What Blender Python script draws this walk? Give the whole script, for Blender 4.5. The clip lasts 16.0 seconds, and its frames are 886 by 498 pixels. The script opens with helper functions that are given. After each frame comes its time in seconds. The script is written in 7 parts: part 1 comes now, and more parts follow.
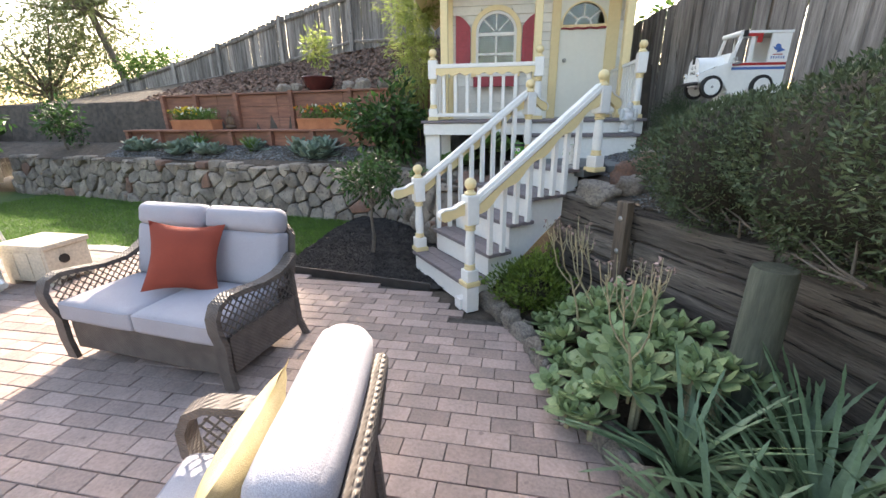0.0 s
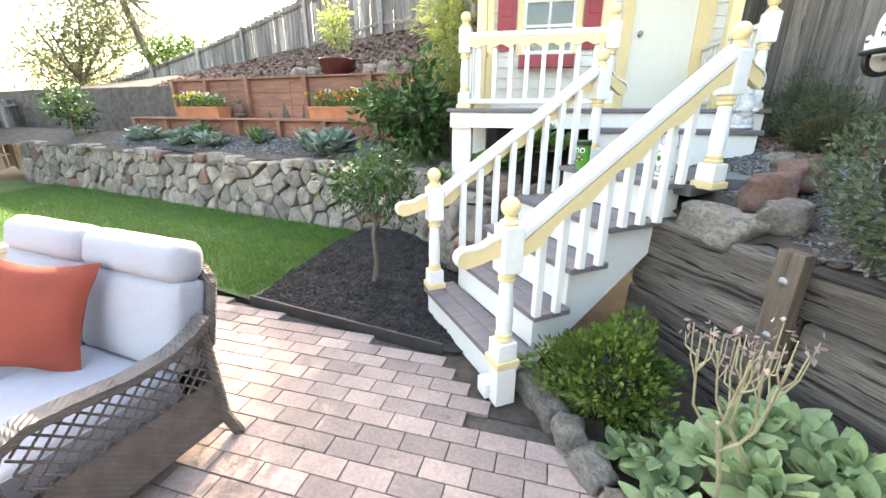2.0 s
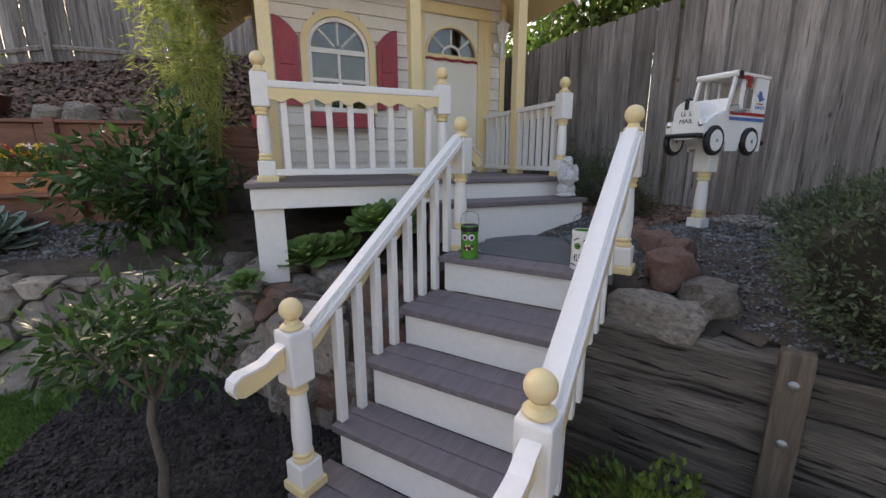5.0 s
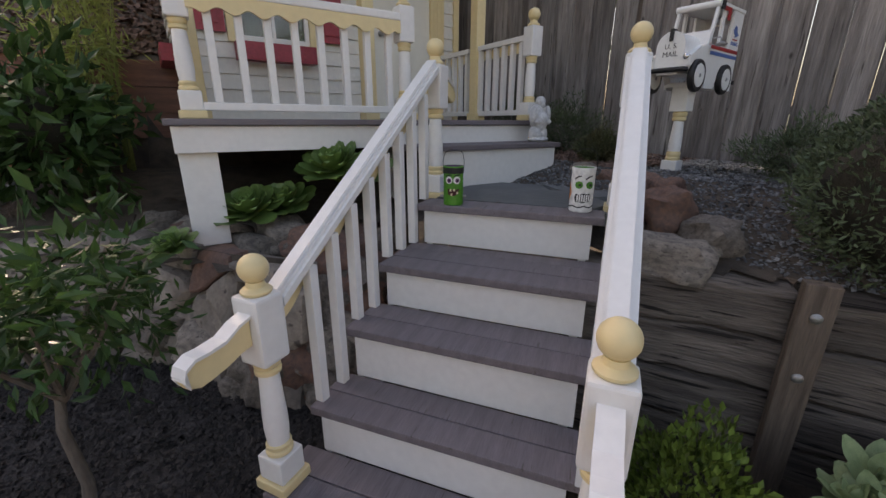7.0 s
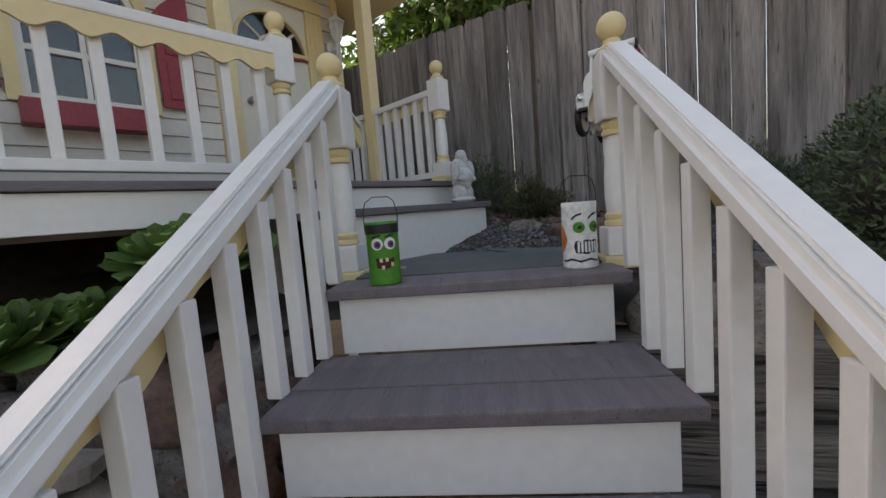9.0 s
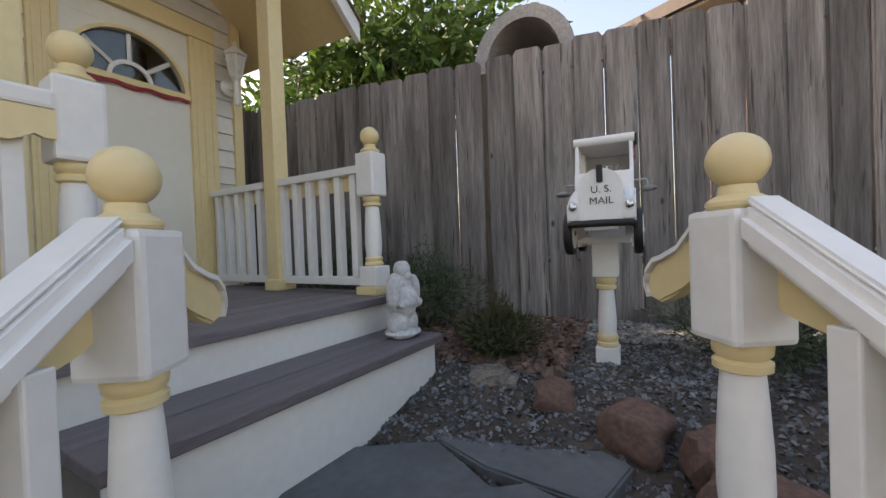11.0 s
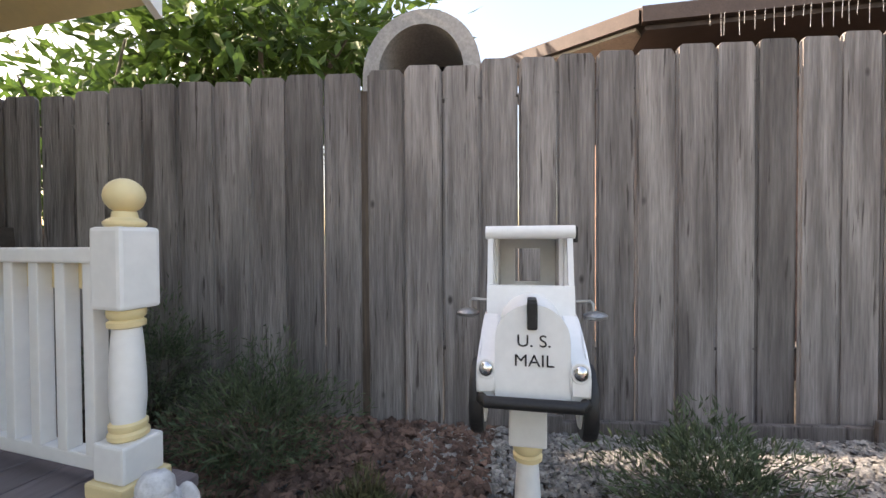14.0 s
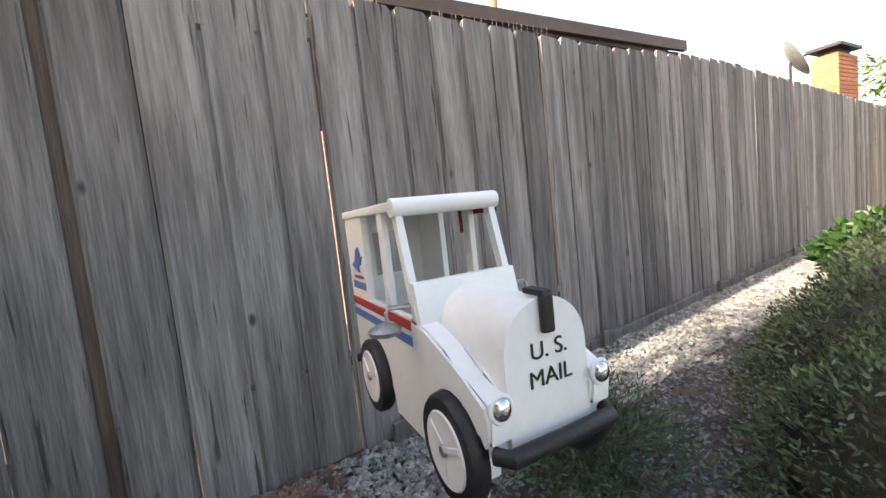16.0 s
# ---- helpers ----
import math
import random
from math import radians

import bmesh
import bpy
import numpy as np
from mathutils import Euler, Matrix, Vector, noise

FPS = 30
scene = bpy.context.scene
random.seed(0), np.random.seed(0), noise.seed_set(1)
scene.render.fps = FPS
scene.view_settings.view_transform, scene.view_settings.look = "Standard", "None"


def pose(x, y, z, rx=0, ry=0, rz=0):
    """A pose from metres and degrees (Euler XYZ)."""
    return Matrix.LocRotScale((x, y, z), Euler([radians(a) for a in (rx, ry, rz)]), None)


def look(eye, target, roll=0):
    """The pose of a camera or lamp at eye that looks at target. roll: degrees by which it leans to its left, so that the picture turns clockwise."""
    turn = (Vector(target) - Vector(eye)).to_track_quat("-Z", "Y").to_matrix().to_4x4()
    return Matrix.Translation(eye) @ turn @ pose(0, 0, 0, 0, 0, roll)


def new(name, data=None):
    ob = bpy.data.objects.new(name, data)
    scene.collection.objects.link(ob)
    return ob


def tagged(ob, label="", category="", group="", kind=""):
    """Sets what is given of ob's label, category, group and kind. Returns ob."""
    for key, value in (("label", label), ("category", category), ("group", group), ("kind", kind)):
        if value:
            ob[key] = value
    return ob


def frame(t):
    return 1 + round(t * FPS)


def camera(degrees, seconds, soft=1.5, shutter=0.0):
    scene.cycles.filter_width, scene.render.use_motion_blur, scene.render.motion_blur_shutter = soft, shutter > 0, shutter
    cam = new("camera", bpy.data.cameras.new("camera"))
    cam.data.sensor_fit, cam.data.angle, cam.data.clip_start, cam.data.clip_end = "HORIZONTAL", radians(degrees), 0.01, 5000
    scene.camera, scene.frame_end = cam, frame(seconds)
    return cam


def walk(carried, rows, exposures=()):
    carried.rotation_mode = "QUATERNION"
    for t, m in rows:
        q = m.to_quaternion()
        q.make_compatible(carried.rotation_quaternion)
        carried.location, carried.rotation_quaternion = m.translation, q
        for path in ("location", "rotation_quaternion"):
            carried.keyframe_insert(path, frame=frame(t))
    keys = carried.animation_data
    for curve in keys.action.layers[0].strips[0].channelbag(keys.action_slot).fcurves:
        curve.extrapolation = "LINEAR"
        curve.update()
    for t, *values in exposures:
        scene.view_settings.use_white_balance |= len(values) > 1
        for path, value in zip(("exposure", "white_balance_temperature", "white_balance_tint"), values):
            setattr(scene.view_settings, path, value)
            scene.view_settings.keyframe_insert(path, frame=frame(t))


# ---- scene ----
cam = camera(95.8, 16.0)
PATH = [
    (0, (0.482, 0.553, 1.66), (0.376, 2.448, 1.028), -0.8),
    (0.5, (0.519, 0.833, 1.643), (0.288, 2.722, 1.029), -0.9),
    (1, (0.538, 1.155, 1.629), (0.178, 3.02, 1.002), 0.0),
    (1.5, (0.52, 1.55, 1.6), (0.193, 3.416, 0.959), -0.2),
    (2, (0.475, 1.881, 1.567), (0.206, 3.754, 0.918), 0.2),
    (2.5, (0.424, 2.188, 1.616), (0.339, 4.098, 1.031), -0.8),
    (3, (0.275, 2.388, 1.663), (0.489, 4.309, 1.15), 1.9),
    (3.5, (0.09, 2.546, 1.73), (0.532, 4.447, 1.294), 0.5),
    (4, (-0.02, 2.742, 1.736), (0.588, 4.606, 1.342), -0.7),
    (4.2, (-0.053, 2.84, 1.757), (0.621, 4.678, 1.345), -0.3),
    (6.3, (-0.327, 3.254, 1.728), (0.788, 4.849, 1.266), -1.9),
    (6.5, (-0.287, 3.321, 1.705), (0.802, 4.917, 1.188), -2.3),
    (7, (-0.265, 3.439, 1.591), (0.893, 4.951, 0.983), 0.2),
    (7.5, (-0.278, 3.687, 1.534), (1.065, 5.061, 0.979), -0.2),
    (8, (-0.214, 3.882, 1.447), (1.248, 5.164, 0.981), -4.5),
    (8.5, (-0.002, 4.022, 1.389), (1.513, 5.282, 1.046), -4.4),
    (9, (0.154, 4.152, 1.385), (1.736, 5.361, 1.199), -4.7),
    (9.5, (0.344, 4.337, 1.419), (2.0, 5.454, 1.333), -3.7),
    (10, (0.545, 4.529, 1.547), (2.312, 5.464, 1.469), -4.3),
    (10.2, (0.661, 4.585, 1.587), (2.456, 5.469, 1.583), -2.9),
    (10.8, (0.80, 4.67, 1.80), (2.60, 5.54, 1.78), -2.4),
    (11.5, (1.0, 4.77, 1.93), (2.80, 5.64, 1.88), -1.4),
    (12.3, (1.193, 4.859, 1.975), (2.982, 5.752, 1.912), -0.4),
    (12.5, (1.228, 4.901, 2.001), (3.029, 5.77, 1.965), -0.9),
    (13, (1.318, 4.938, 2.124), (3.11, 5.823, 2.046), 0.2),
    (13.5, (1.533, 4.919, 2.211), (3.413, 5.601, 2.194), 0.4),
    (14, (1.665, 4.853, 2.3), (3.627, 5.238, 2.266), -0.3),
    (14.5, (1.822, 4.899, 2.288), (3.82, 4.956, 2.246), -0.1),
    (15, (1.975, 5.056, 2.293), (3.945, 4.74, 2.163), -1.2),
    (15.5, (2.05, 5.17, 2.323), (3.941, 4.532, 2.185), -1.9),
    (16, (2.136, 5.273, 2.3), (3.909, 4.361, 2.138), -6.2),
]
EXPOSURE = [(0, 2.1, 7300, 14), (0.5, 2.93, 7500, 13), (1.0, 2.98, 7600, 12), (2.0, 3.2, 7800, 11), (2.6, 3.07, 7800, 11), (3.0, 2.0, 7700, 17), (4.2, 1.56, 7600, 22), (7.0, 1.15, 8000, 24), (8.0, 1.13, 7900, 22), (9.0, 1.14, 7900, 19), (9.5, 1.45, 7900, 20), (10.0, 1.43, 7900, 20),
            (12.5, 1.45, 7800, 20), (14.0, 1.90, 7700, 20), (14.5, 2.32, 7500, 16), (15.5, 2.28, 7500, 16), (16.0, 2.0, 7400, 15)]
walk(cam, [(t, look(eye, target, roll)) for t, eye, target, roll in PATH], EXPOSURE)

# ---- light ----
SUN_AZ, SUN_EL = -4.5, 30.0
world = bpy.data.worlds.new("world")
scene.world = world
world.use_nodes = True
wn = world.node_tree
sky = wn.nodes.new("ShaderNodeTexSky")
sky.sky_type, sky.sun_disc = "NISHITA", False
sky.sun_elevation, sky.sun_rotation = radians(SUN_EL), radians(SUN_AZ)
sky.air_density, sky.dust_density = 1.3, 3.0
wn.nodes["Background"].inputs["Strength"].default_value = 0.15
wn.links.new(sky.outputs[0], wn.nodes["Background"].inputs["Color"])
sun = new("sun", bpy.data.lights.new("sun", "SUN"))
sun.data.energy, sun.data.angle, sun.data.color = 4.2, radians(0.6), (1.0, 0.93, 0.82)
az, el = radians(SUN_AZ), radians(SUN_EL)
sun.matrix_world = look((math.sin(az) * math.cos(el) * 30, math.cos(az) * math.cos(el) * 30, math.sin(el) * 30), (0, 0, 0))

# ---- materials ----


def mat(name, c1, c2, rough=0.6, scale=6.0, stretch=(1, 1, 1), bump=0.25, fine=9.0, rand=0.0, island=0.0, metal=0.0,
        c3=None, spot=0.62, coords="Object", spec=0.4, vary=1.0):
    """Two colours mixed by broad noise, darkened and roughened by fine noise, with spots of c3; rand varies it by object, island by loose piece."""
    m = bpy.data.materials.new(name)
    m.use_nodes = True
    t, n = m.node_tree, m.node_tree.nodes
    bs = n["Principled BSDF"]
    co, mp, info = n.new("ShaderNodeTexCoord"), n.new("ShaderNodeMapping"), n.new("ShaderNodeObjectInfo")
    mul = n.new("ShaderNodeMath")
    mul.operation, mul.inputs[1].default_value = "MULTIPLY", 37.0
    t.links.new(info.outputs["Random"], mul.inputs[0])
    t.links.new(co.outputs[coords], mp.inputs["Vector"])
    if rand:
        t.links.new(mul.outputs[0], mp.inputs["Location"])
    mp.inputs["Scale"].default_value = stretch
    a, b = n.new("ShaderNodeTexNoise"), n.new("ShaderNodeTexNoise")
    a.inputs["Scale"].default_value, a.inputs["Detail"].default_value = scale, 5.0
    b.inputs["Scale"].default_value, b.inputs["Detail"].default_value = scale * fine, 4.0
    for q in (a, b):
        t.links.new(mp.outputs[0], q.inputs["Vector"])
    ramp = n.new("ShaderNodeMapRange")
    ramp.inputs[1].default_value, ramp.inputs[2].default_value = 0.33, 0.67
    t.links.new(a.outputs["Fac"], ramp.inputs[0])
    mix = n.new("ShaderNodeMix")
    mix.data_type = "RGBA"
    mix.inputs[6].default_value, mix.inputs[7].default_value = (*c1, 1), (*c2, 1)
    t.links.new(ramp.outputs[0], mix.inputs[0])
    col = mix.outputs[2]
    if c3:
        sp, sm, sr = n.new("ShaderNodeTexNoise"), n.new("ShaderNodeMix"), n.new("ShaderNodeMapRange")
        sp.inputs["Scale"].default_value, sp.inputs["Detail"].default_value = scale * 2.7, 6.0
        t.links.new(mp.outputs[0], sp.inputs["Vector"])
        sr.inputs[1].default_value, sr.inputs[2].default_value = spot, spot + 0.06
        t.links.new(sp.outputs["Fac"], sr.inputs[0])
        sm.data_type = "RGBA"
        sm.inputs[7].default_value = (*c3, 1)
        t.links.new(sr.outputs[0], sm.inputs[0])
        t.links.new(col, sm.inputs[6])
        col = sm.outputs[2]
    hsv = n.new("ShaderNodeHueSaturation")
    val = n.new("ShaderNodeMapRange")
    val.inputs[1].default_value, val.inputs[2].default_value = 0.3, 0.7
    val.inputs[3].default_value, val.inputs[4].default_value = 1 - 0.18 * vary, 1 + 0.14 * vary
    t.links.new(b.outputs["Fac"], val.inputs[0])
    v = val.outputs[0]
    for amount, src in ((rand, info.outputs["Random"]), (island, None)):
        if amount:
            if src is None:
                src = n.new("ShaderNodeNewGeometry").outputs["Random Per Island"]
            r, p = n.new("ShaderNodeMapRange"), n.new("ShaderNodeMath")
            r.inputs[3].default_value, r.inputs[4].default_value = 1 - amount, 1 + amount
            p.operation = "MULTIPLY"
            t.links.new(src, r.inputs[0])
            t.links.new(r.outputs[0], p.inputs[0])
            t.links.new(v, p.inputs[1])
            v = p.outputs[0]
    t.links.new(v, hsv.inputs["Value"])
    t.links.new(col, hsv.inputs["Color"])
    t.links.new(hsv.outputs[0], bs.inputs["Base Color"])
    rr = n.new("ShaderNodeMapRange")
    rr.inputs[3].default_value, rr.inputs[4].default_value = max(0.02, rough - 0.1), min(1, rough + 0.1)
    t.links.new(b.outputs["Fac"], rr.inputs[0])
    t.links.new(rr.outputs[0], bs.inputs["Roughness"])
    bs.inputs["Metallic"].default_value = metal
    bs.inputs["Specular IOR Level"].default_value = spec
    if bump:
        bp = n.new("ShaderNodeBump")
        bp.inputs["Strength"].default_value, bp.inputs["Distance"].default_value = bump, 0.01
        t.links.new(b.outputs["Fac"], bp.inputs["Height"])
        t.links.new(bp.outputs[0], bs.inputs["Normal"])
    return m


def leafy(name, c1, c2, rough=0.5, island=0.35, thin=0.3):
    m = mat(name, c1, c2, rough, scale=3.0, bump=0.0, island=island, spec=0.3)
    n, t = m.node_tree.nodes, m.node_tree
    bs, out = n["Principled BSDF"], n["Material Output"]
    tr, add = n.new("ShaderNodeBsdfTranslucent"), n.new("ShaderNodeMixShader")
    add.inputs[0].default_value = thin
    t.links.new(bs.inputs["Base Color"].links[0].from_socket, tr.inputs["Color"])
    t.links.new(bs.outputs[0], add.inputs[1])
    t.links.new(tr.outputs[0], add.inputs[2])
    t.links.new(add.outputs[0], out.inputs["Surface"])
    return m


WHITE = mat("white paint", (0.76, 0.75, 0.72), (0.735, 0.725, 0.695), 0.42, 3, bump=0.06, c3=(0.62, 0.60, 0.55), spot=0.77, vary=0.2)
CREAM = mat("cream yellow paint", (0.74, 0.60, 0.33), (0.72, 0.58, 0.315), 0.42, 3, bump=0.06, c3=(0.62, 0.50, 0.28), spot=0.77, vary=0.2)
SIDING = mat("white siding paint", (0.70, 0.67, 0.60), (0.665, 0.64, 0.575), 0.5, 2.5, bump=0.08, rand=0.05, vary=0.3)
DOORW = mat("door paint", (0.72, 0.70, 0.62), (0.705, 0.685, 0.605), 0.5, 1.5, bump=0.04, vary=0.15)
RED = mat("red shutter paint", (0.36, 0.045, 0.06), (0.29, 0.035, 0.05), 0.45, 5, bump=0.1)
DECKP = mat("grey mauve deck paint", (0.185, 0.160, 0.170), (0.145, 0.125, 0.132), 0.55, 4, (0.5, 6, 6), 0.3, 8, rand=0.10, c3=(0.10, 0.085, 0.08), spot=0.66)
FENCE = mat("weathered fence wood", (0.305, 0.279, 0.262), (0.13, 0.115, 0.107), 0.8, 2.0, (8, 8, 0.5), 1.0, 7, rand=0.36, c3=(0.075, 0.063, 0.057), spot=0.63, vary=1.35)


def add_knots(m):
    """Dark round knots with pale rims, scattered along the boards."""
    t, n = m.node_tree, m.node_tree.nodes
    bs, mp = n["Principled BSDF"], n.new("ShaderNodeMapping")
    co, info, mul = n.new("ShaderNodeTexCoord"), n.new("ShaderNodeObjectInfo"), n.new("ShaderNodeMath")
    mul.operation, mul.inputs[1].default_value = "MULTIPLY", 53.0
    t.links.new(info.outputs["Random"], mul.inputs[0])
    t.links.new(mul.outputs[0], mp.inputs["Location"])
    t.links.new(co.outputs["Object"], mp.inputs["Vector"])
    mp.inputs["Scale"].default_value = (4.0, 0.3, 2.2)
    vo, r1, mix = n.new("ShaderNodeTexVoronoi"), n.new("ShaderNodeMapRange"), n.new("ShaderNodeMix")
    vo.inputs["Scale"].default_value = 1.0
    t.links.new(mp.outputs[0], vo.inputs["Vector"])
    r1.inputs[1].default_value, r1.inputs[2].default_value, r1.inputs[3].default_value, r1.inputs[4].default_value = 0.03, 0.075, 0.85, 0.0
    t.links.new(vo.outputs["Distance"], r1.inputs[0])
    mix.data_type = "RGBA"
    mix.inputs[7].default_value = (0.03, 0.025, 0.022, 1)
    t.links.new(r1.outputs[0], mix.inputs[0])
    t.links.new(bs.inputs["Base Color"].links[0].from_socket, mix.inputs[6])
    t.links.new(mix.outputs[2], bs.inputs["Base Color"])


add_knots(FENCE)
TIMBER = mat("old timber", (0.215, 0.182, 0.155), (0.080, 0.067, 0.058), 0.9, 2.2, (0.4, 7, 7), 1.6, 8, rand=0.30, c3=(0.022, 0.018, 0.016), spot=0.585, vary=2.0)
POSTW = mat("treated post wood", (0.17, 0.13, 0.10), (0.09, 0.07, 0.055), 0.8, 5, (7, 7, 0.5), 0.6, 6, rand=0.1)
GREENW = mat("green treated wood", (0.12, 0.13, 0.10), (0.075, 0.082, 0.065), 0.85, 4, (6, 6, 0.7), 0.5, 6)
REDWOOD = mat("stained redwood", (0.27, 0.125, 0.085), (0.17, 0.08, 0.058), 0.7, 4, (0.6, 5, 5), 0.4, 7, rand=0.15)
ROCK = mat("field stone", (0.30, 0.258, 0.215), (0.15, 0.130, 0.113), 0.85, 5, bump=0.9, fine=7, rand=0.28, c3=(0.10, 0.085, 0.075), spot=0.6)
ROCKRED = mat("red lava stone", (0.26, 0.145, 0.105), (0.15, 0.10, 0.085), 0.9, 6, bump=0.9, fine=7, rand=0.2)
PAVER = mat("brick paver", (0.34, 0.255, 0.225), (0.255, 0.20, 0.18), 0.75, 4, bump=0.4, fine=14, rand=0.22, island=0.001, c3=(0.20, 0.15, 0.135), spot=0.66)
PAVERS = mat("brick pavers", (0.34, 0.255, 0.225), (0.255, 0.20, 0.18), 0.75, 4, bump=0.4, fine=14, island=0.22, c3=(0.20, 0.15, 0.135), spot=0.66)
JOINT = mat("joint sand", (0.12, 0.10, 0.085), (0.07, 0.06, 0.05), 0.95, 30, bump=0.5)
SOIL = mat("garden soil", (0.10, 0.078, 0.06), (0.05, 0.04, 0.032), 0.95, 9, bump=1.0, fine=8)
MULCH = mat("dark bark mulch", (0.038, 0.034, 0.033), (0.014, 0.0125, 0.012), 0.85, 9, bump=1.0, island=0.5)
BARK = mat("red bark chips", (0.20, 0.125, 0.095), (0.10, 0.065, 0.052), 0.9, 9, bump=0.8, island=0.45)
GRAVEL = mat("grey gravel", (0.20, 0.205, 0.21), (0.09, 0.095, 0.10), 0.85, 12, bump=0.6, island=0.5)
# Pale chips; their lightness also paints sun on the path.
PALE = mat("pale sunlit gravel", (0.36, 0.35, 0.325), (0.16, 0.155, 0.148), 0.85, 12, bump=0.5, island=0.35)
GRASSG = mat("lawn ground", (0.055, 0.10, 0.022), (0.035, 0.07, 0.016), 0.9, 6, bump=0.8)
GRASS = leafy("grass blade", (0.115, 0.215, 0.038), (0.08, 0.165, 0.03), 0.55)
SLATE = mat("blue grey flagstone", (0.145, 0.155, 0.155), (0.10, 0.11, 0.11), 0.7, 3, bump=0.5, fine=8, rand=0.15)
EDGING = mat("black plastic edging", (0.045, 0.042, 0.04), (0.03, 0.028, 0.027), 0.6, 8, bump=0.2)
CONCRETE = mat("pale concrete", (0.50, 0.47, 0.43), (0.40, 0.375, 0.34), 0.85, 3, bump=0.4, fine=12)
SHINGLE = mat("roof shingle", (0.16, 0.13, 0.11), (0.10, 0.085, 0.075), 0.9, 10, bump=0.8, rand=0.2)
BLACK = mat("black rubber", (0.018, 0.018, 0.019), (0.012, 0.012, 0.013), 0.5, 10, bump=0.2)
CHROME = mat("chrome", (0.7, 0.7, 0.7), (0.6, 0.6, 0.6), 0.15, 10, bump=0.0, metal=1.0)
STEEL = mat("galvanised steel", (0.42, 0.42, 0.41), (0.3, 0.3, 0.3), 0.4, 20, bump=0.2, metal=0.8)
# Near-black that paints the shade of unlit hollows.
DARK = mat("painted interior shade", (0.02, 0.02, 0.022), (0.012, 0.012, 0.014), 0.8, 5, bump=0.0)
GLASS = bpy.data.materials.new("window glass")
GLASS.use_nodes = True
GLASS.node_tree.nodes["Principled BSDF"].inputs["Base Color"].default_value = (0.75, 0.8, 0.8, 1)
GLASS.node_tree.nodes["Principled BSDF"].inputs["Roughness"].default_value = 0.03
GLASS.node_tree.nodes["Principled BSDF"].inputs["Transmission Weight"].default_value = 1.0

# ---- mesh helpers ----
IDENT = Matrix.Identity(4)


def T(x, y, z):
    return Matrix.Translation((x, y, z))


def RZ(a):
    return Matrix.Rotation(radians(a), 4, "Z")


def box(bm, x0, x1, y0, y1, z0, z1, m=IDENT, bevel=0.0):
    r = bmesh.ops.create_cube(bm, size=1.0, matrix=m @ T((x0 + x1) / 2, (y0 + y1) / 2, (z0 + z1) / 2) @ Matrix.Diagonal((x1 - x0, y1 - y0, z1 - z0, 1)))
    if bevel:
        vs = set(r["verts"])
        es = [e for e in bm.edges if e.verts[0] in vs and e.verts[1] in vs]
        bmesh.ops.bevel(bm, geom=es, offset=bevel, segments=2, affect="EDGES", profile=0.6)
    return bm


def lathe(bm, rings, m=IDENT, seg=20):
    """rings: (radius, z) from bottom to top, closed at both ends."""
    rows = []
    for r, z in rings:
        rows.append([bm.verts.new(m @ Vector((r * math.cos(2 * math.pi * k / seg), r * math.sin(2 * math.pi * k / seg), z))) for k in range(seg)])
    for a, b in zip(rows, rows[1:]):
        for k in range(seg):
            bm.faces.new((a[k], a[(k + 1) % seg], b[(k + 1) % seg], b[k]))
    bm.faces.new(list(reversed(rows[0])))
    bm.faces.new(rows[-1])
    return bm


def ball(bm, r, m=IDENT, u=20, v=12):
    bmesh.ops.create_uvsphere(bm, u_segments=u, v_segments=v, radius=r, matrix=m)
    return bm


def prism(bm, pts, d0, d1, m=IDENT):
    """An outline in the local x-z plane, from y = d0 to y = d1."""
    a = [bm.verts.new(m @ Vector((x, d0, z))) for x, z in pts]
    b = [bm.verts.new(m @ Vector((x, d1, z))) for x, z in pts]
    bm.faces.new(a)
    bm.faces.new(list(reversed(b)))
    n = len(pts)
    for k in range(n):
        bm.faces.new((a[k], b[k], b[(k + 1) % n], a[(k + 1) % n]))
    return bm


def tube(bm, pts, r, seg=8, r1=None):
    """A round bar along points, tapering from r to r1."""
    r1 = r if r1 is None else r1
    pts = [Vector(p) for p in pts]
    rows = []
    for i, p in enumerate(pts):
        d = (pts[min(i + 1, len(pts) - 1)] - pts[max(i - 1, 0)]).normalized()
        s = d.cross(Vector((0.31, 0.17, 0.93)) if abs(d.z) < 0.9 else Vector((1, 0.2, 0))).normalized()
        q = d.cross(s)
        w = r + (r1 - r) * i / max(1, len(pts) - 1)
        rows.append([bm.verts.new(p + (s * math.cos(2 * math.pi * k / seg) + q * math.sin(2 * math.pi * k / seg)) * w) for k in range(seg)])
    for a, b in zip(rows, rows[1:]):
        for k in range(seg):
            bm.faces.new((a[k], a[(k + 1) % seg], b[(k + 1) % seg], b[k]))
    bm.faces.new(list(reversed(rows[0])))
    bm.faces.new(rows[-1])
    return bm


def mesh_of(name, bm, material, smooth=False, angle=40):
    bmesh.ops.recalc_face_normals(bm, faces=bm.faces)
    me = bpy.data.meshes.new(name)
    bm.to_mesh(me)
    bm.free()
    me.materials.append(material)
    if smooth:
        me.shade_smooth()
        me.set_sharp_from_angle(angle=radians(angle))
    return me


def part(name, bm, material, parent=None, label="", smooth=False, at=None):
    ob = new(name, mesh_of(name, bm, material, smooth))
    if parent is not None:
        ob.parent = parent
    if at is not None:
        ob.matrix_basis = at
    if label:
        tagged(ob, label)
    return ob


def piece(name, me, m, parent=None):
    ob = new(name, me)
    if parent is not None:
        ob.parent = parent
    ob.matrix_basis = m
    return ob


def empty(name, m=IDENT, label="", category="", group="", kind=""):
    ob = new(name)
    ob.empty_display_size = 0.1
    ob.matrix_basis = m
    return tagged(ob, label, category, group, kind)


def B():
    return bmesh.new()


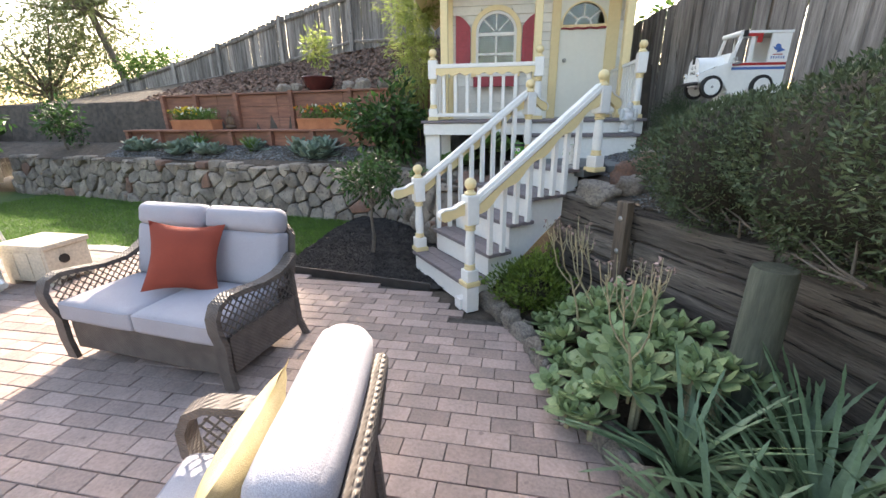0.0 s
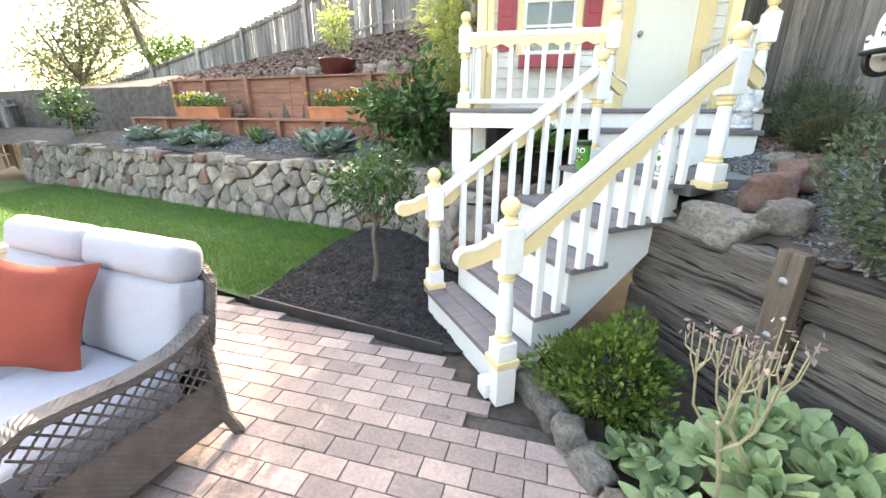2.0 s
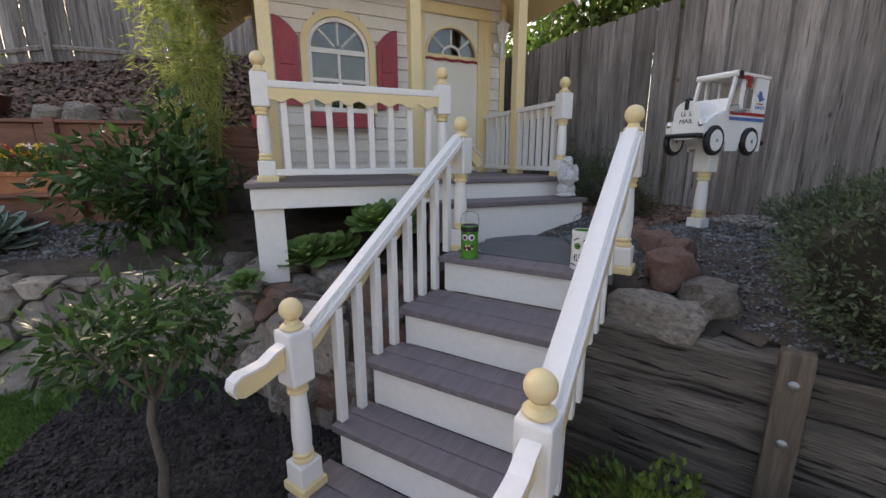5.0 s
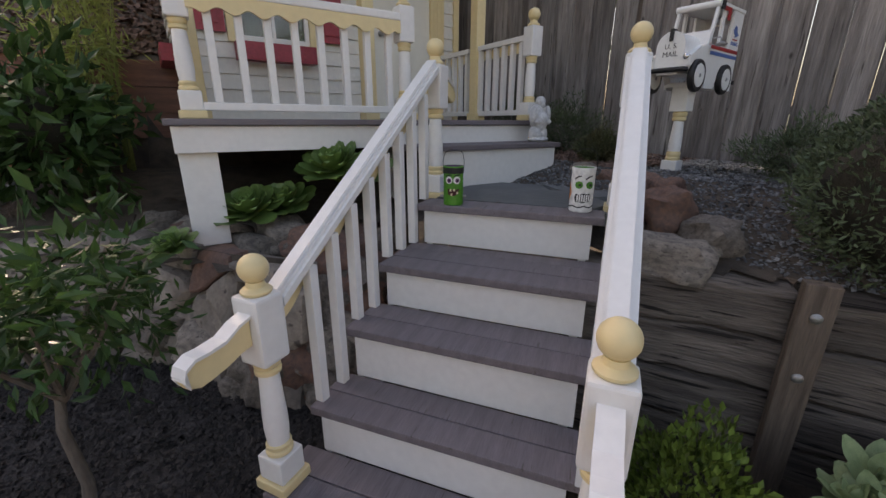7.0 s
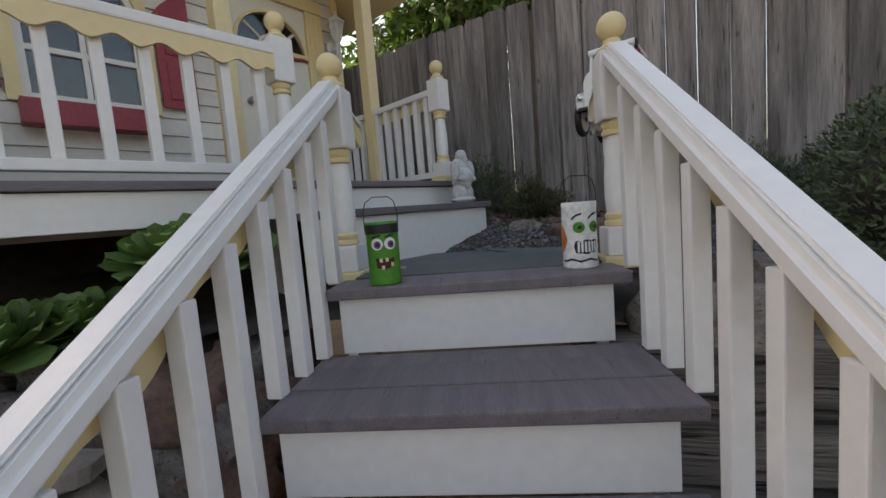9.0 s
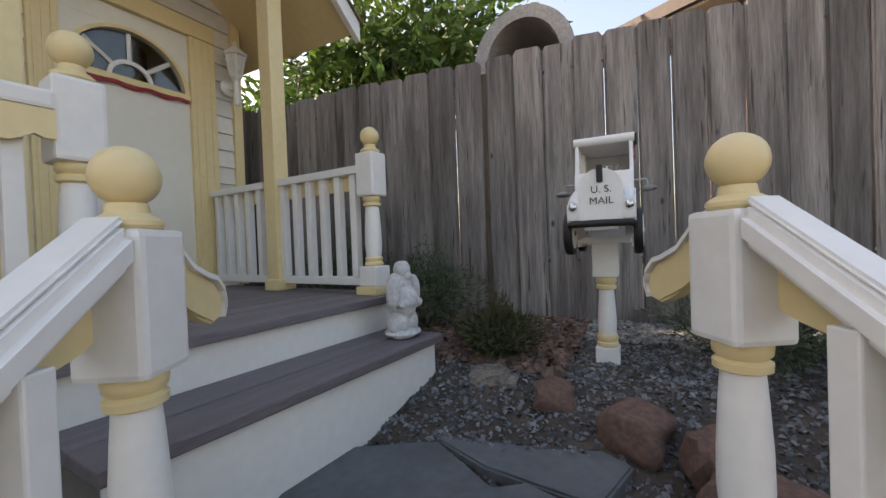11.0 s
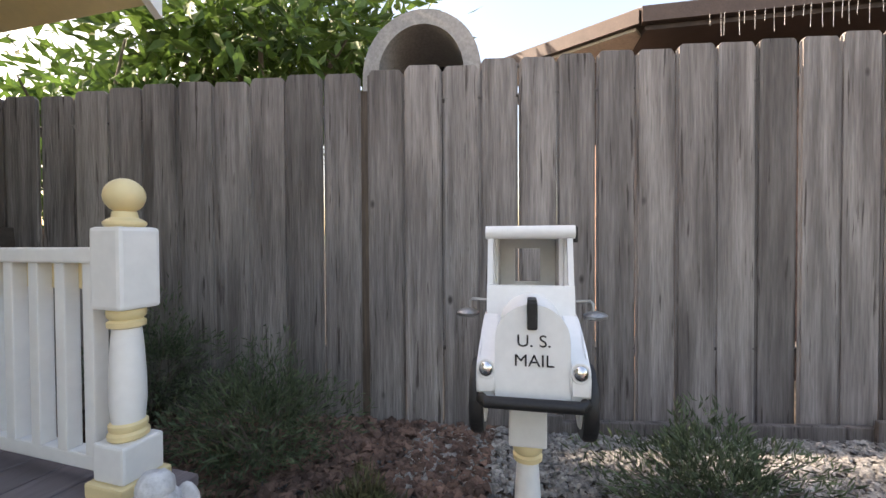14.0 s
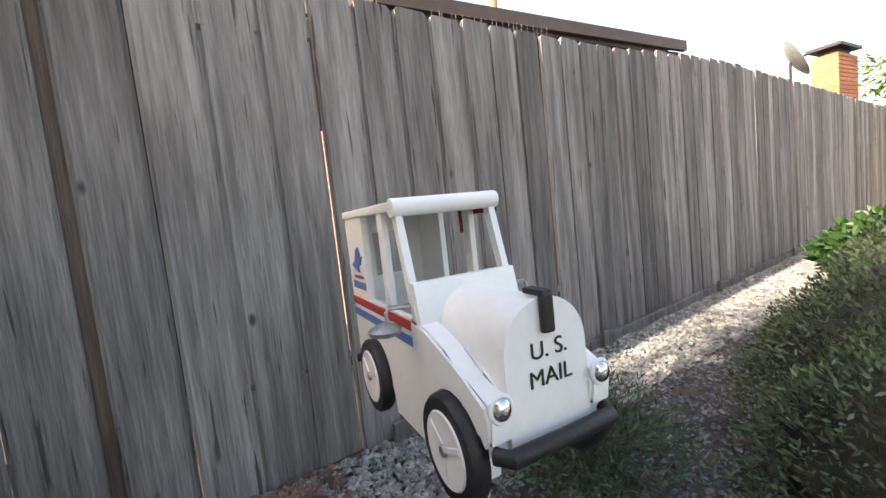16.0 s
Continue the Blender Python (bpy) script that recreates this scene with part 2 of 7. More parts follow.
def unit_box(name, sx, sy, sz, material, bevel=0.004):
    """A box on its base centre, shared by alike pieces."""
    return mesh_of(name, box(B(), -sx / 2, sx / 2, -sy / 2, sy / 2, 0, sz, bevel=bevel), material)


def raw(name, verts, faces, material, parent=None, smooth=False):
    me = bpy.data.meshes.new(name)
    me.from_pydata([tuple(v) for v in verts], [], faces)
    me.materials.append(material)
    if smooth:
        me.shade_smooth()
    ob = new(name, me)
    if parent is not None:
        ob.parent = parent
    return ob


def leaf_mesh(P, D, size, aspect, rng, fold=0.25, curl=0.0):
    """Leaves at points P that point along D: four-cornered blades folded at the midrib. Returns verts, faces."""
    n = len(P)
    D = D / np.maximum(np.linalg.norm(D, axis=1, keepdims=True), 1e-6)
    R = rng.normal(size=(n, 3))
    S = np.cross(D, R)
    S /= np.maximum(np.linalg.norm(S, axis=1, keepdims=True), 1e-6)
    U = np.cross(S, D)
    L = (size * rng.uniform(0.7, 1.25, n))[:, None]
    W = L * aspect * 0.5
    mid = P + D * L * 0.45
    V = np.stack([P, mid + S * W + U * W * fold, P + D * L - U * L * curl, mid - S * W + U * W * fold], 1).reshape(-1, 3)
    F = [(4 * i, 4 * i + 1, 4 * i + 2, 4 * i + 3) for i in range(n)]
    return V, F


def clump(n, rng, centre, radii, shell=0.55, lumps=0.18):
    """Points in an uneven ellipsoid, most of them near its skin, and the directions outwards."""
    d = rng.normal(size=(n, 3))
    d /= np.linalg.norm(d, axis=1, keepdims=True)
    w = 1 + lumps * (np.sin(d[:, 0] * 5.1 + centre[0] * 3) + np.cos(d[:, 1] * 6.3 + centre[1] * 2) + np.sin(d[:, 2] * 5.7 + 1)) / 1.6
    r = (shell + (1 - shell) * rng.random(n) ** 0.6) * w
    return np.array(centre) + d * r[:, None] * np.array(radii), d


def stone_meshes(name, material, count, cut=2):
    out = []
    for k in range(count):
        bm = B()
        bmesh.ops.create_icosphere(bm, subdivisions=cut, radius=1.0)
        for v in bm.verts:
            c = v.co.normalized()
            p = (abs(c.x) ** 4.5 + abs(c.y) ** 4.5 + abs(c.z) ** 4.5) ** (1 / 4.5)
            f = 1 + 0.34 * noise.noise(c * 1.3 + Vector((k * 7.3, 1, 2))) + 0.22 * noise.noise(c * 3.1 + Vector((k * 3.1, 5, 0))) + 0.06 * noise.noise(c * 8 + Vector((k, 0, 0)))
            v.co = c / p * f * 0.9
        out.append(mesh_of(name, bm, material, True, 60))
    return out


def scatter_chips(name, region, height, material, n, size, rng, flat=0.45, parent=None):
    """Loose chips lying on a surface: little tilted four-sided pieces, too many to count."""
    V, F = [], []
    k = 0
    for x, y in region(n, rng):
        z = height(x, y)
        s = size * rng.uniform(0.5, 1.5)
        q = Euler((rng.normal() * 0.5, rng.normal() * 0.5, rng.uniform(0, 6.28))).to_matrix()
        for c in ((-1, -0.5, 0), (0.8, -0.7, 0), (1, 0.5, 0), (-0.7, 0.7, 0), (0, 0, flat * 1.6)):
            p = q @ Vector((c[0] * s, c[1] * s, c[2] * s))
            V.append((x + p.x, y + p.y, z + p.z + size * flat * 0.3))
        F += [(k, k + 1, k + 4), (k + 1, k + 2, k + 4), (k + 2, k + 3, k + 4), (k + 3, k, k + 4)]
        k += 5
    ob = raw(name, V, F, material, parent)
    return ob


# ---- frames of the plan ----
HOUSE = T(-0.075, 6.13, 0) @ RZ(-3.1)
STAIR = T(0.26, 4.312, 0) @ RZ(29.2)
DECK_Z, LAND_Z = 1.60, 1.14
TER = T(-6.0, 9.46, 0) @ RZ(math.degrees(math.atan2(-1.43, 5.46)))   # x along the bench, y uphill
WALLX = [(-10.5, 9.75), (-7.85, 9.05), (-6.1, 8.46), (-4.65, 7.95), (-2.9, 7.4), (-1.6, 7.0), (-0.75, 6.7), (-0.2, 6.15), (0.1, 5.6), (0.42, 5.22)]
TIMB = [(1.40, 4.60), (1.83, 3.66), (2.22, 2.75), (2.45, 1.6), (2.55, 0.0), (2.6, -2.0)]


def line_y(pts, x):
    xs, ys = [p[0] for p in pts], [p[1] for p in pts]
    return float(np.interp(x, xs, ys))


def timber_x(y):
    p = sorted(TIMB, key=lambda q: q[1])
    return float(np.interp(y, [q[1] for q in p], [q[0] for q in p]))


def bank_z(x, y):
    """The bank beyond the timber wall, up to the fence and under the house."""
    d = x - timber_x(y)
    base = 0.92 + 0.30 * min(1, max(0, d / 1.2))
    return base + 0.015 * noise.noise(Vector((x * 3, y * 3, 0))) + 0.06 * min(1, max(0, (y - 4.3) / 1.5))


def upper_z(x, y):
    """The slope above the rock wall."""
    q = TER.inverted() @ Vector((x, y, 0))
    if q.y < 0.75:
        z = 0.80 + 0.32 * min(1, max(0, (q.y + 0.9) / 0.9))
    else:
        z = 2.08 + max(0, q.y - 0.8) * (0.28 + 0.028 * (q.x + 2)) if q.x < 9 else 2.4
        z = min(z, 3.6)
    return z + 0.02 * noise.noise(Vector((x * 2, y * 2, 3)))
# ---- ground ----
rng = np.random.default_rng(7)


def sheet(name, x0, x1, y0, y1, step, height, keep, material, label, category):
    nx, ny = int((x1 - x0) / step) + 1, int((y1 - y0) / step) + 1
    V = [(x0 + i * step, y0 + j * step, height(x0 + i * step, y0 + j * step)) for j in range(ny) for i in range(nx)]
    F = []
    for j in range(ny - 1):
        for i in range(nx - 1):
            if keep(x0 + (i + 0.5) * step, y0 + (j + 0.5) * step):
                k = j * nx + i
                F.append((k, k + 1, k + nx + 1, k + nx))
    return tagged(raw(name, V, F, material, smooth=True), label, category, kind="structure")


tagged(raw("ground", [(-900, -900, -0.09), (900, -900, -0.09), (900, 900, -0.09), (-900, 900, -0.09)], [(0, 1, 2, 3)], SOIL),
       "bare brown garden soil under everything", "ground", kind="structure")
BED_EDGE = [(-12.0, 5.35), (-4.4, 5.5), (-2.0, 4.87), (-1.6, 4.73), (0.14, 4.22)]
pavement = tagged(raw("pavement", [(-9, -5, -0.02), (2.5, -5, -0.02), (2.5, 4.1, -0.02), (0.14, 4.22, -0.02), (-1.6, 4.72, -0.02), (-4.4, 5.5, -0.02), (-9, 5.5, -0.02)],
                      [(0, 1, 2, 3, 4, 5, 6)], JOINT), "patio of red brown brick pavers in running bond", "pavement", kind="structure")


def strip(name, x0, x1, n, low, high, height, material, label, category, rows=24):
    V, F = [], []
    for i in range(n + 1):
        x = x0 + (x1 - x0) * i / n
        for j in range(rows + 1):
            y = low(x) + (high(x) - low(x)) * j / rows
            V.append((x, y, height(x, y)))
    for i in range(n):
        for j in range(rows):
            k = i * (rows + 1) + j
            F.append((k, k + rows + 1, k + rows + 2, k + 1))
    return tagged(raw(name, V, F, material, smooth=True), label, category, kind="structure")


def bed_low(x):
    return max(line_y(BED_EDGE, x), 4.22 if x < 0 else 4.22 + 0.56 * x)


def bed_x(y):
    """Where the lawn ends and the mulch begins."""
    return -1.62 + 0.14 * (y - 4.7) + 0.12 * max(0, y - 6.0)


def lawn_z(x, y):
    return 0.01 + 0.012 * noise.noise(Vector((x, y, 0)))


def bed_z(x, y):
    return 0.018 + 0.10 * min(1, max(0, (y - 4.6) / 1.6)) + 0.015 * noise.noise(Vector((x * 4, y * 4, 0)))


strip("lawn", -12.4, -1.25, 90, lambda x: line_y(BED_EDGE, x) + 0.02, lambda x: line_y(WALLX, x) + 0.1, lawn_z, GRASSG, "short green mown lawn", "lawn", 30)
V, F = [], []
for j in range(31):
    y = 4.22 + j * 0.09
    for i in range(31):
        x = bed_x(y) + (1.0 - bed_x(y)) * i / 30
        V.append((x, max(y, line_y(BED_EDGE, x)), bed_z(x, y)))
for j in range(30):
    for i in range(30):
        k = j * 31 + i
        F.append((k, k + 1, k + 32, k + 31))
tagged(raw("planting_bed", V, F, MULCH, smooth=True), "bed of dark shredded bark mulch", "planting bed", kind="structure")
sheet("upper_slope", -14.4, 4.2, 5.2, 17.0, 0.12, upper_z,
      lambda x, y: y > line_y(WALLX, x) + 0.1 and (x < 0.1 or y > 7.2), SOIL, "garden slope of gravel and bark chips", "slope")
sheet("bank", -0.1, 5.2, -4.0, 8.6, 0.08, bank_z,
      lambda x, y: (x > timber_x(y) + 0.12 and y < 4.6) or (y >= 4.6 and (y - 5.0) * 0.87 > -(x - 1.32) * 0.49 * 3 and (x > 1.2 or y > 5.5)), SOIL,
      "planted bank of soil, gravel and bark chips", "bank")

# ---- lap-board fences ----
BOARD_W = 0.207


def fence_board(name, h, w):
    c = 0.028
    pts = [(-w / 2, 0), (w / 2, 0), (w / 2, h - c), (w / 2 - c, h), (-w / 2 + c, h), (-w / 2, h - c)]
    bm = prism(B(), pts, -0.011, 0.011)
    bmesh.ops.bevel(bm, geom=[e for e in bm.edges if abs(e.verts[0].co.x - e.verts[1].co.x) < 1e-4 and abs(e.verts[0].co.y - e.verts[1].co.y) < 1e-4], offset=0.013, segments=2, affect="EDGES")
    return mesh_of(name, bm, FENCE)


def fence(name, path, label, kind="structure", rail_side=1.0, w=BOARD_W, rails=True, gaps=(0.002, 0.003, 0.004)):
    """path: (x, y, z bottom, z top) corner by corner; boards on the -y side of each run."""
    top = empty(name, IDENT, label, "fence", "", kind)
    lr = random.Random(len(path) * 3 + int(path[0][0] * 10))
    shared = {}
    for a, b in zip(path, path[1:]):
        d = Vector((b[0] - a[0], b[1] - a[1], 0))
        n = max(1, round(d.length / (w + 0.004)))
        ang = math.atan2(d.y, d.x)
        for i in range(n):
            f = (i + 0.5) / n
            zb, zt = a[2] + (b[2] - a[2]) * f, a[3] + (b[3] - a[3]) * f
            h = round((zt - zb) / 0.03) * 0.03
            wide = round(d.length / n - lr.choice(gaps), 4)
            key = (h, wide)
            if key not in shared:
                shared[key] = fence_board("board", h, wide)
            m = T(a[0] + d.x * f, a[1] + d.y * f, zt - h + lr.uniform(-0.014, 0.014)) @ Matrix.Rotation(ang, 4, "Z") @ T(0, lr.uniform(-0.008, 0.008), 0) @ Matrix.Rotation(lr.gauss(0, 0.0009), 4, "Y") @ Matrix.Rotation(lr.gauss(0, 0.012), 4, "Z")
            piece("board", shared[key], m, top)
        if rails:
            for lift in (0.22, 0.9):
                bm = B()
                za, zc = a[2] + lift * (a[3] - a[2]), b[2] + lift * (b[3] - b[2])
                off = Vector((-d.y, d.x, 0)).normalized() * 0.035 * rail_side
                tube(bm, [(a[0] + off.x, a[1] + off.y, za), (b[0] + off.x, b[1] + off.y, zc)], 0.04, 4)
                part("rail", bm, FENCE, top)
    return top


GATE_Y = 5.735


def fx(y):
    return 4.64 - 0.14 * y


fence("fence_side", [(fx(9.6), 9.6, 1.22, 3.08), (fx(GATE_Y + 0.02), GATE_Y + 0.02, 1.24, 3.28)], "tall weathered grey wooden board fence beside the playhouse", rail_side=1, gaps=(0.0, 0.0005))
fence("fence_side_gate", [(fx(GATE_Y - 0.02), GATE_Y - 0.02, 1.24, 3.285), (fx(3.18), 3.18, 1.22, 3.39), (fx(0.6), 0.6, 1.14, 3.61)],
      "tall weathered grey wooden board fence with gaps between its boards", rail_side=1)
fence("fence_side_far", [(fx(0.6), 0.6, 1.14, 3.61), (fx(-9.5), -9.5, 0.95, 3.82), (fx(-9.5) - 6, -10.2, 0.9, 3.5)], "long weathered grey board fence along the gravel path", rail_side=1)
bm = B()
box(bm, 0.014, 0.08, -0.04, 0.04, 1.2, 3.17, T(fx(GATE_Y), GATE_Y, 0) @ RZ(8.0))
tagged(part("fence_post", bm, POSTW), "narrow brown fence post in the gap between two fence panels", "fence post", kind="structure")
bm = B()
for a, b in ((4.7, 3.0), (3.0, 1.0), (1.0, -1.5), (-1.5, -9)):
    mm = T(fx(a) - 0.035, a, 1.19) @ Matrix.Rotation(math.atan2(b - a, fx(b) - fx(a)), 4, "Z")
    box(bm, 0, (a - b) * 1.004 - 0.01, -0.02, 0.02, 0.0, 0.115, mm, 0.006)
    box(bm, -0.03, 0.06, -0.045, -0.02, -0.05, 0.16, mm, 0.006)
tagged(part("fence_kickboard", bm, FENCE), "long low grey timber rail at the foot of the fence", "fence rail", kind="structure")


def ter(s, o, z=0.0):
    p = TER @ Vector((s, o, 0))
    return (p.x, p.y, z)


def back_pt(s, zb, zt):
    p = ter(s, 4.0)
    return (p[0], p[1], zb, zt)


fence("fence_back", [back_pt(-9.0, 1.0, 2.56), back_pt(-4.12, 2.5, 3.39), back_pt(-2.2, 2.7, 3.83), back_pt(0.16, 2.9, 4.41), back_pt(2.45, 3.3, 4.83)],
      "weathered grey board fence climbing the slope", rail_side=-1, w=0.16, gaps=(-0.002,))
c0 = back_pt(2.45, 3.3, 4.83)
fence("fence_top", [c0, (0.5, 11.9, 3.2, 4.8), (3.4, 10.2, 2.2, 4.5), (fx(9.6), 9.6, 1.3, 3.9)], "weathered grey board fence along the top of the slope", rail_side=-1, w=0.16, gaps=(-0.002,))
for s, zt in ((-4.12, 3.42), (-2.2, 3.86), (0.16, 4.44), (2.45, 4.86), (-6.4, 3.02)):
    bm = B()
    p = ter(s, 3.93)
    box(bm, p[0] - 0.05, p[0] + 0.05, p[1] - 0.05, p[1] + 0.05, 1.0, zt, bevel=0.006)
    tagged(part("fence_post", bm, FENCE), "square grey post of the sloping board fence", "fence post", kind="structure")
left_end = back_pt(-9.0, 1.0, 2.56)
fence("fence_left", [(-9.8, 5.0, 0.0, 1.45), (-12.07, 9.34, 0.0, 1.58), (-13.4, 12.3, 0.1, 1.9), (left_end[0], left_end[1], 0.6, 2.3)],
      "brown board fence with scalloped tops behind the lawn", rail_side=-1, w=0.17)
for x, y in ((-9.9, 5.4), (-11.1, 7.6), (-12.1, 9.6), (-12.9, 11.4)):
    bm = B()
    box(bm, x - 0.0, x + 0.12, y - 0.06, y + 0.06, 0, 1.5 + 0.03 * (y - 5), bevel=0.008)
    tagged(part("fence_post", bm, FENCE), "square brown post of the fence behind the lawn", "fence post", kind="structure")
# closing fences out of view
fence("fence_rear", [(-9.8, 5.0, 0, 1.45), (-9.5, -6, 0, 1.8), (-2, -10.2, 0.4, 2.4)], "plain board fence that closes the garden", w=0.3, rails=False)

# ---- rock wall ----
STONES = stone_meshes("stone", ROCK, 7, 3)
REDSTONES = stone_meshes("stone", ROCKRED, 3, 3)
rock_wall = empty("rock_wall", IDENT, "low dry wall of rounded brown field stones", "rock wall", "", "structure")
lr = random.Random(5)
dist = [0]
for a, b in zip(WALLX, WALLX[1:]):
    dist.append(dist[-1] + math.hypot(b[0] - a[0], b[1] - a[1]))


def on_wall(c, z, out):
    """A place on the wall's battered face: c along it, z up, out in front of it."""
    x = float(np.interp(c, dist, [p[0] for p in WALLX]))
    y = float(np.interp(c, dist, [p[1] for p in WALLX]))
    i = max(0, min(len(WALLX) - 2, int(np.searchsorted(dist, c)) - 1))
    ang = math.atan2(WALLX[i + 1][1] - WALLX[i][1], WALLX[i + 1][0] - WALLX[i][0])
    return Vector((x + math.sin(ang) * (out - 0.17 * z), y + 0.05 - math.cos(ang) * (out - 0.17 * z), z))


def cell_of(p, seeds, bounds):
    """The polygon nearer to p than to any other seed."""
    x0, x1, z0, z1 = bounds
    poly = [(x0, z0), (x1, z0), (x1, z1), (x0, z1)]
    for q in seeds:
        if q == p or abs(q[0] - p[0]) > 0.9:
            continue
        nx, nz = q[0] - p[0], q[1] - p[1]
        lim = ((q[0] ** 2 + q[1] ** 2) - (p[0] ** 2 + p[1] ** 2)) / 2
        cut = []
        for (ax, az), (bx, bz) in zip(poly, poly[1:] + poly[:1]):
            da, db = ax * nx + az * nz - lim, bx * nx + bz * nz - lim
            if da <= 0:
                cut.append((ax, az))
            if da * db < 0:
                f = da / (da - db)
                cut.append((ax + (bx - ax) * f, az + (bz - az) * f))
        poly = cut
    return poly


seeds = []
for _ in range(5000):
    p = (lr.uniform(0, dist[8]), lr.uniform(0.02, 0.88))
    near = lr.choice((0.19, 0.25, 0.31, 0.36))
    if all((p[0] - q[0]) ** 2 * 0.75 + (p[1] - q[1]) ** 2 > near ** 2 for q in seeds):
        seeds.append(p)
for p in seeds:
    top = 0.88 + 0.05 * math.sin(p[0] * 3.1)
    poly = cell_of(p, seeds, (max(0, p[0] - 0.35), p[0] + 0.35, -0.04, top))
    if len(poly) < 3:
        continue
    cx, cz = sum(q[0] for q in poly) / len(poly), sum(q[1] for q in poly) / len(poly)
    ring = []
    for (ax, az), (bx, bz) in zip(poly, poly[1:] + poly[:1]):
        for f in (0.14, 0.5, 0.86):
            ring.append((ax + (bx - ax) * f, az + (bz - az) * f))
    proud = lr.uniform(0.0, 0.05)
    tilt, tilt2 = lr.gauss(0, 0.12), lr.gauss(0, 0.12)
    V, F, n = [], [], len(ring)
    for shrink, out in ((0.93, -0.12), (0.955, 0.0), (0.915, 0.032), (0.78, 0.047), (0.40, 0.052)):
        for qx, qz in ring:
            dx, dz = (qx - cx) * shrink, (qz - cz) * shrink
            r = 0.034 * noise.noise(Vector((cx * 5 + dx * 9, cz * 7 + dz * 9, out * 8))) if out >= 0 else 0
            V.append(on_wall(cx + dx * (1 + r), cz + dz * (1 + r), out + (proud + tilt * dx + tilt2 * dz + r if out >= 0 else 0)))
    for k in range(4):
        for e in range(n):
            F.append((k * n + e, k * n + (e + 1) % n, (k + 1) * n + (e + 1) % n, (k + 1) * n + e))
    F.append(tuple(range(4 * n, 5 * n)))
    raw("stone", V, F, ROCKRED if lr.random() < 0.05 else ROCK, rock_wall, True).data.set_sharp_from_angle(angle=radians(24))
V, F = [], []
for i, (x, y) in enumerate(WALLX):
    V += [(x, y + 0.13, -0.05), (x, y + 0.30, 0.86)]
    if i:
        F.append((2 * i - 2, 2 * i, 2 * i + 1, 2 * i - 1))
raw("packed_earth", V, F, SOIL, rock_wall)
# rockery under the deck and beside the stair
for k in range(74):
    u = lr.random()
    c = u * 2.1
    d2 = [0, 0.6, 1.25, 1.75, 2.3]
    px, py = [-0.45, -0.05, 0.16, 0.5, 0.95], [6.45, 5.95, 5.5, 5.3, 5.42]
    x, y = float(np.interp(c, d2, px)), float(np.interp(c, d2, py))
    lift = lr.random()
    r = lr.uniform(0.10, 0.21) * (1.1 - 0.35 * lift)
    x, y, z = x + 0.3 * lift + lr.uniform(-0.06, 0.1), y + 0.5 * lift, 0.08 + 0.80 * lift
    m = T(x, y, z) @ Euler((lr.uniform(-0.4, 0.4), lr.uniform(-0.4, 0.4), lr.uniform(0, 6))).to_matrix().to_4x4() @ Matrix.Diagonal((r * 1.15, r, r * 0.85, 1))
    tagged(piece("boulder", lr.choice(REDSTONES) if lr.random() < 0.25 else lr.choice(STONES), m), "rough brown boulder in the rockery below the deck", "boulder", "rockery boulders")
V, F = [], []
for i, (x, y) in enumerate(zip([-0.9, -0.45, -0.05, 0.16, 0.5, 0.95, 1.3], [6.9, 6.5, 6.0, 5.55, 5.35, 5.47, 5.75])):
    V += [(x, y + 0.02, -0.05), (x + 0.4, y + 0.62, 0.86), (x + 0.5, y + 2.2, 1.1)]
    if i:
        F += [(3 * i - 3, 3 * i, 3 * i + 1, 3 * i - 2), (3 * i - 2, 3 * i + 1, 3 * i + 2, 3 * i - 1)]
tagged(raw("rockery_slope", V, F, SOIL), "earth slope between the rockery boulders", "slope", kind="structure")

# ---- terrace: bench shelf and plank wall ----
terrace = empty("terrace_wall", TER, "stained redwood plank retaining wall with posts", "retaining wall", "", "structure")
for r in range(3):
    for s in np.arange(-0.9, 5.6, 1.62):
        bm = B()
        box(bm, s, s + 1.612, 0.70, 0.74, 1.42 + r * 0.245, 1.42 + r * 0.245 + 0.24, bevel=0.005)
        part("plank", bm, REDWOOD, terrace)
for s in (-0.85, 0.15, 1.3, 2.75, 4.15, 5.45):
    bm = B()
    box(bm, s - 0.045, s + 0.045, 0.61, 0.70, 1.1, 2.2 + 0.004 * s, bevel=0.006)
    part("post", bm, REDWOOD, terrace)
bm = B()
box(bm, -0.95, 5.6, 0.64, 0.8, 2.155, 2.19, bevel=0.006)
part("cap", bm, REDWOOD, terrace)
shelf = empty("terrace_shelf", TER, "low redwood shelf along the foot of the plank wall", "shelf", "", "structure")
bm = B()
box(bm, -1.45, 5.7, -0.02, 0.62, 1.405, 1.44, bevel=0.006)
part("shelf_top", bm, REDWOOD, shelf)
for s in np.arange(-1.4, 5.5, 1.0):
    bm = B()
    box(bm, s - 0.045, s + 0.045, 0.0, 0.09, 0.8, 1.405, bevel=0.006)
    part("post", bm, REDWOOD, shelf)
for s in np.arange(-1.45, 5.5, 1.75):
    bm = B()
    box(bm, s, s + 1.742, 0.10, 0.135, 0.9, 1.4, bevel=0.005)
    part("plank", bm, REDWOOD, shelf)

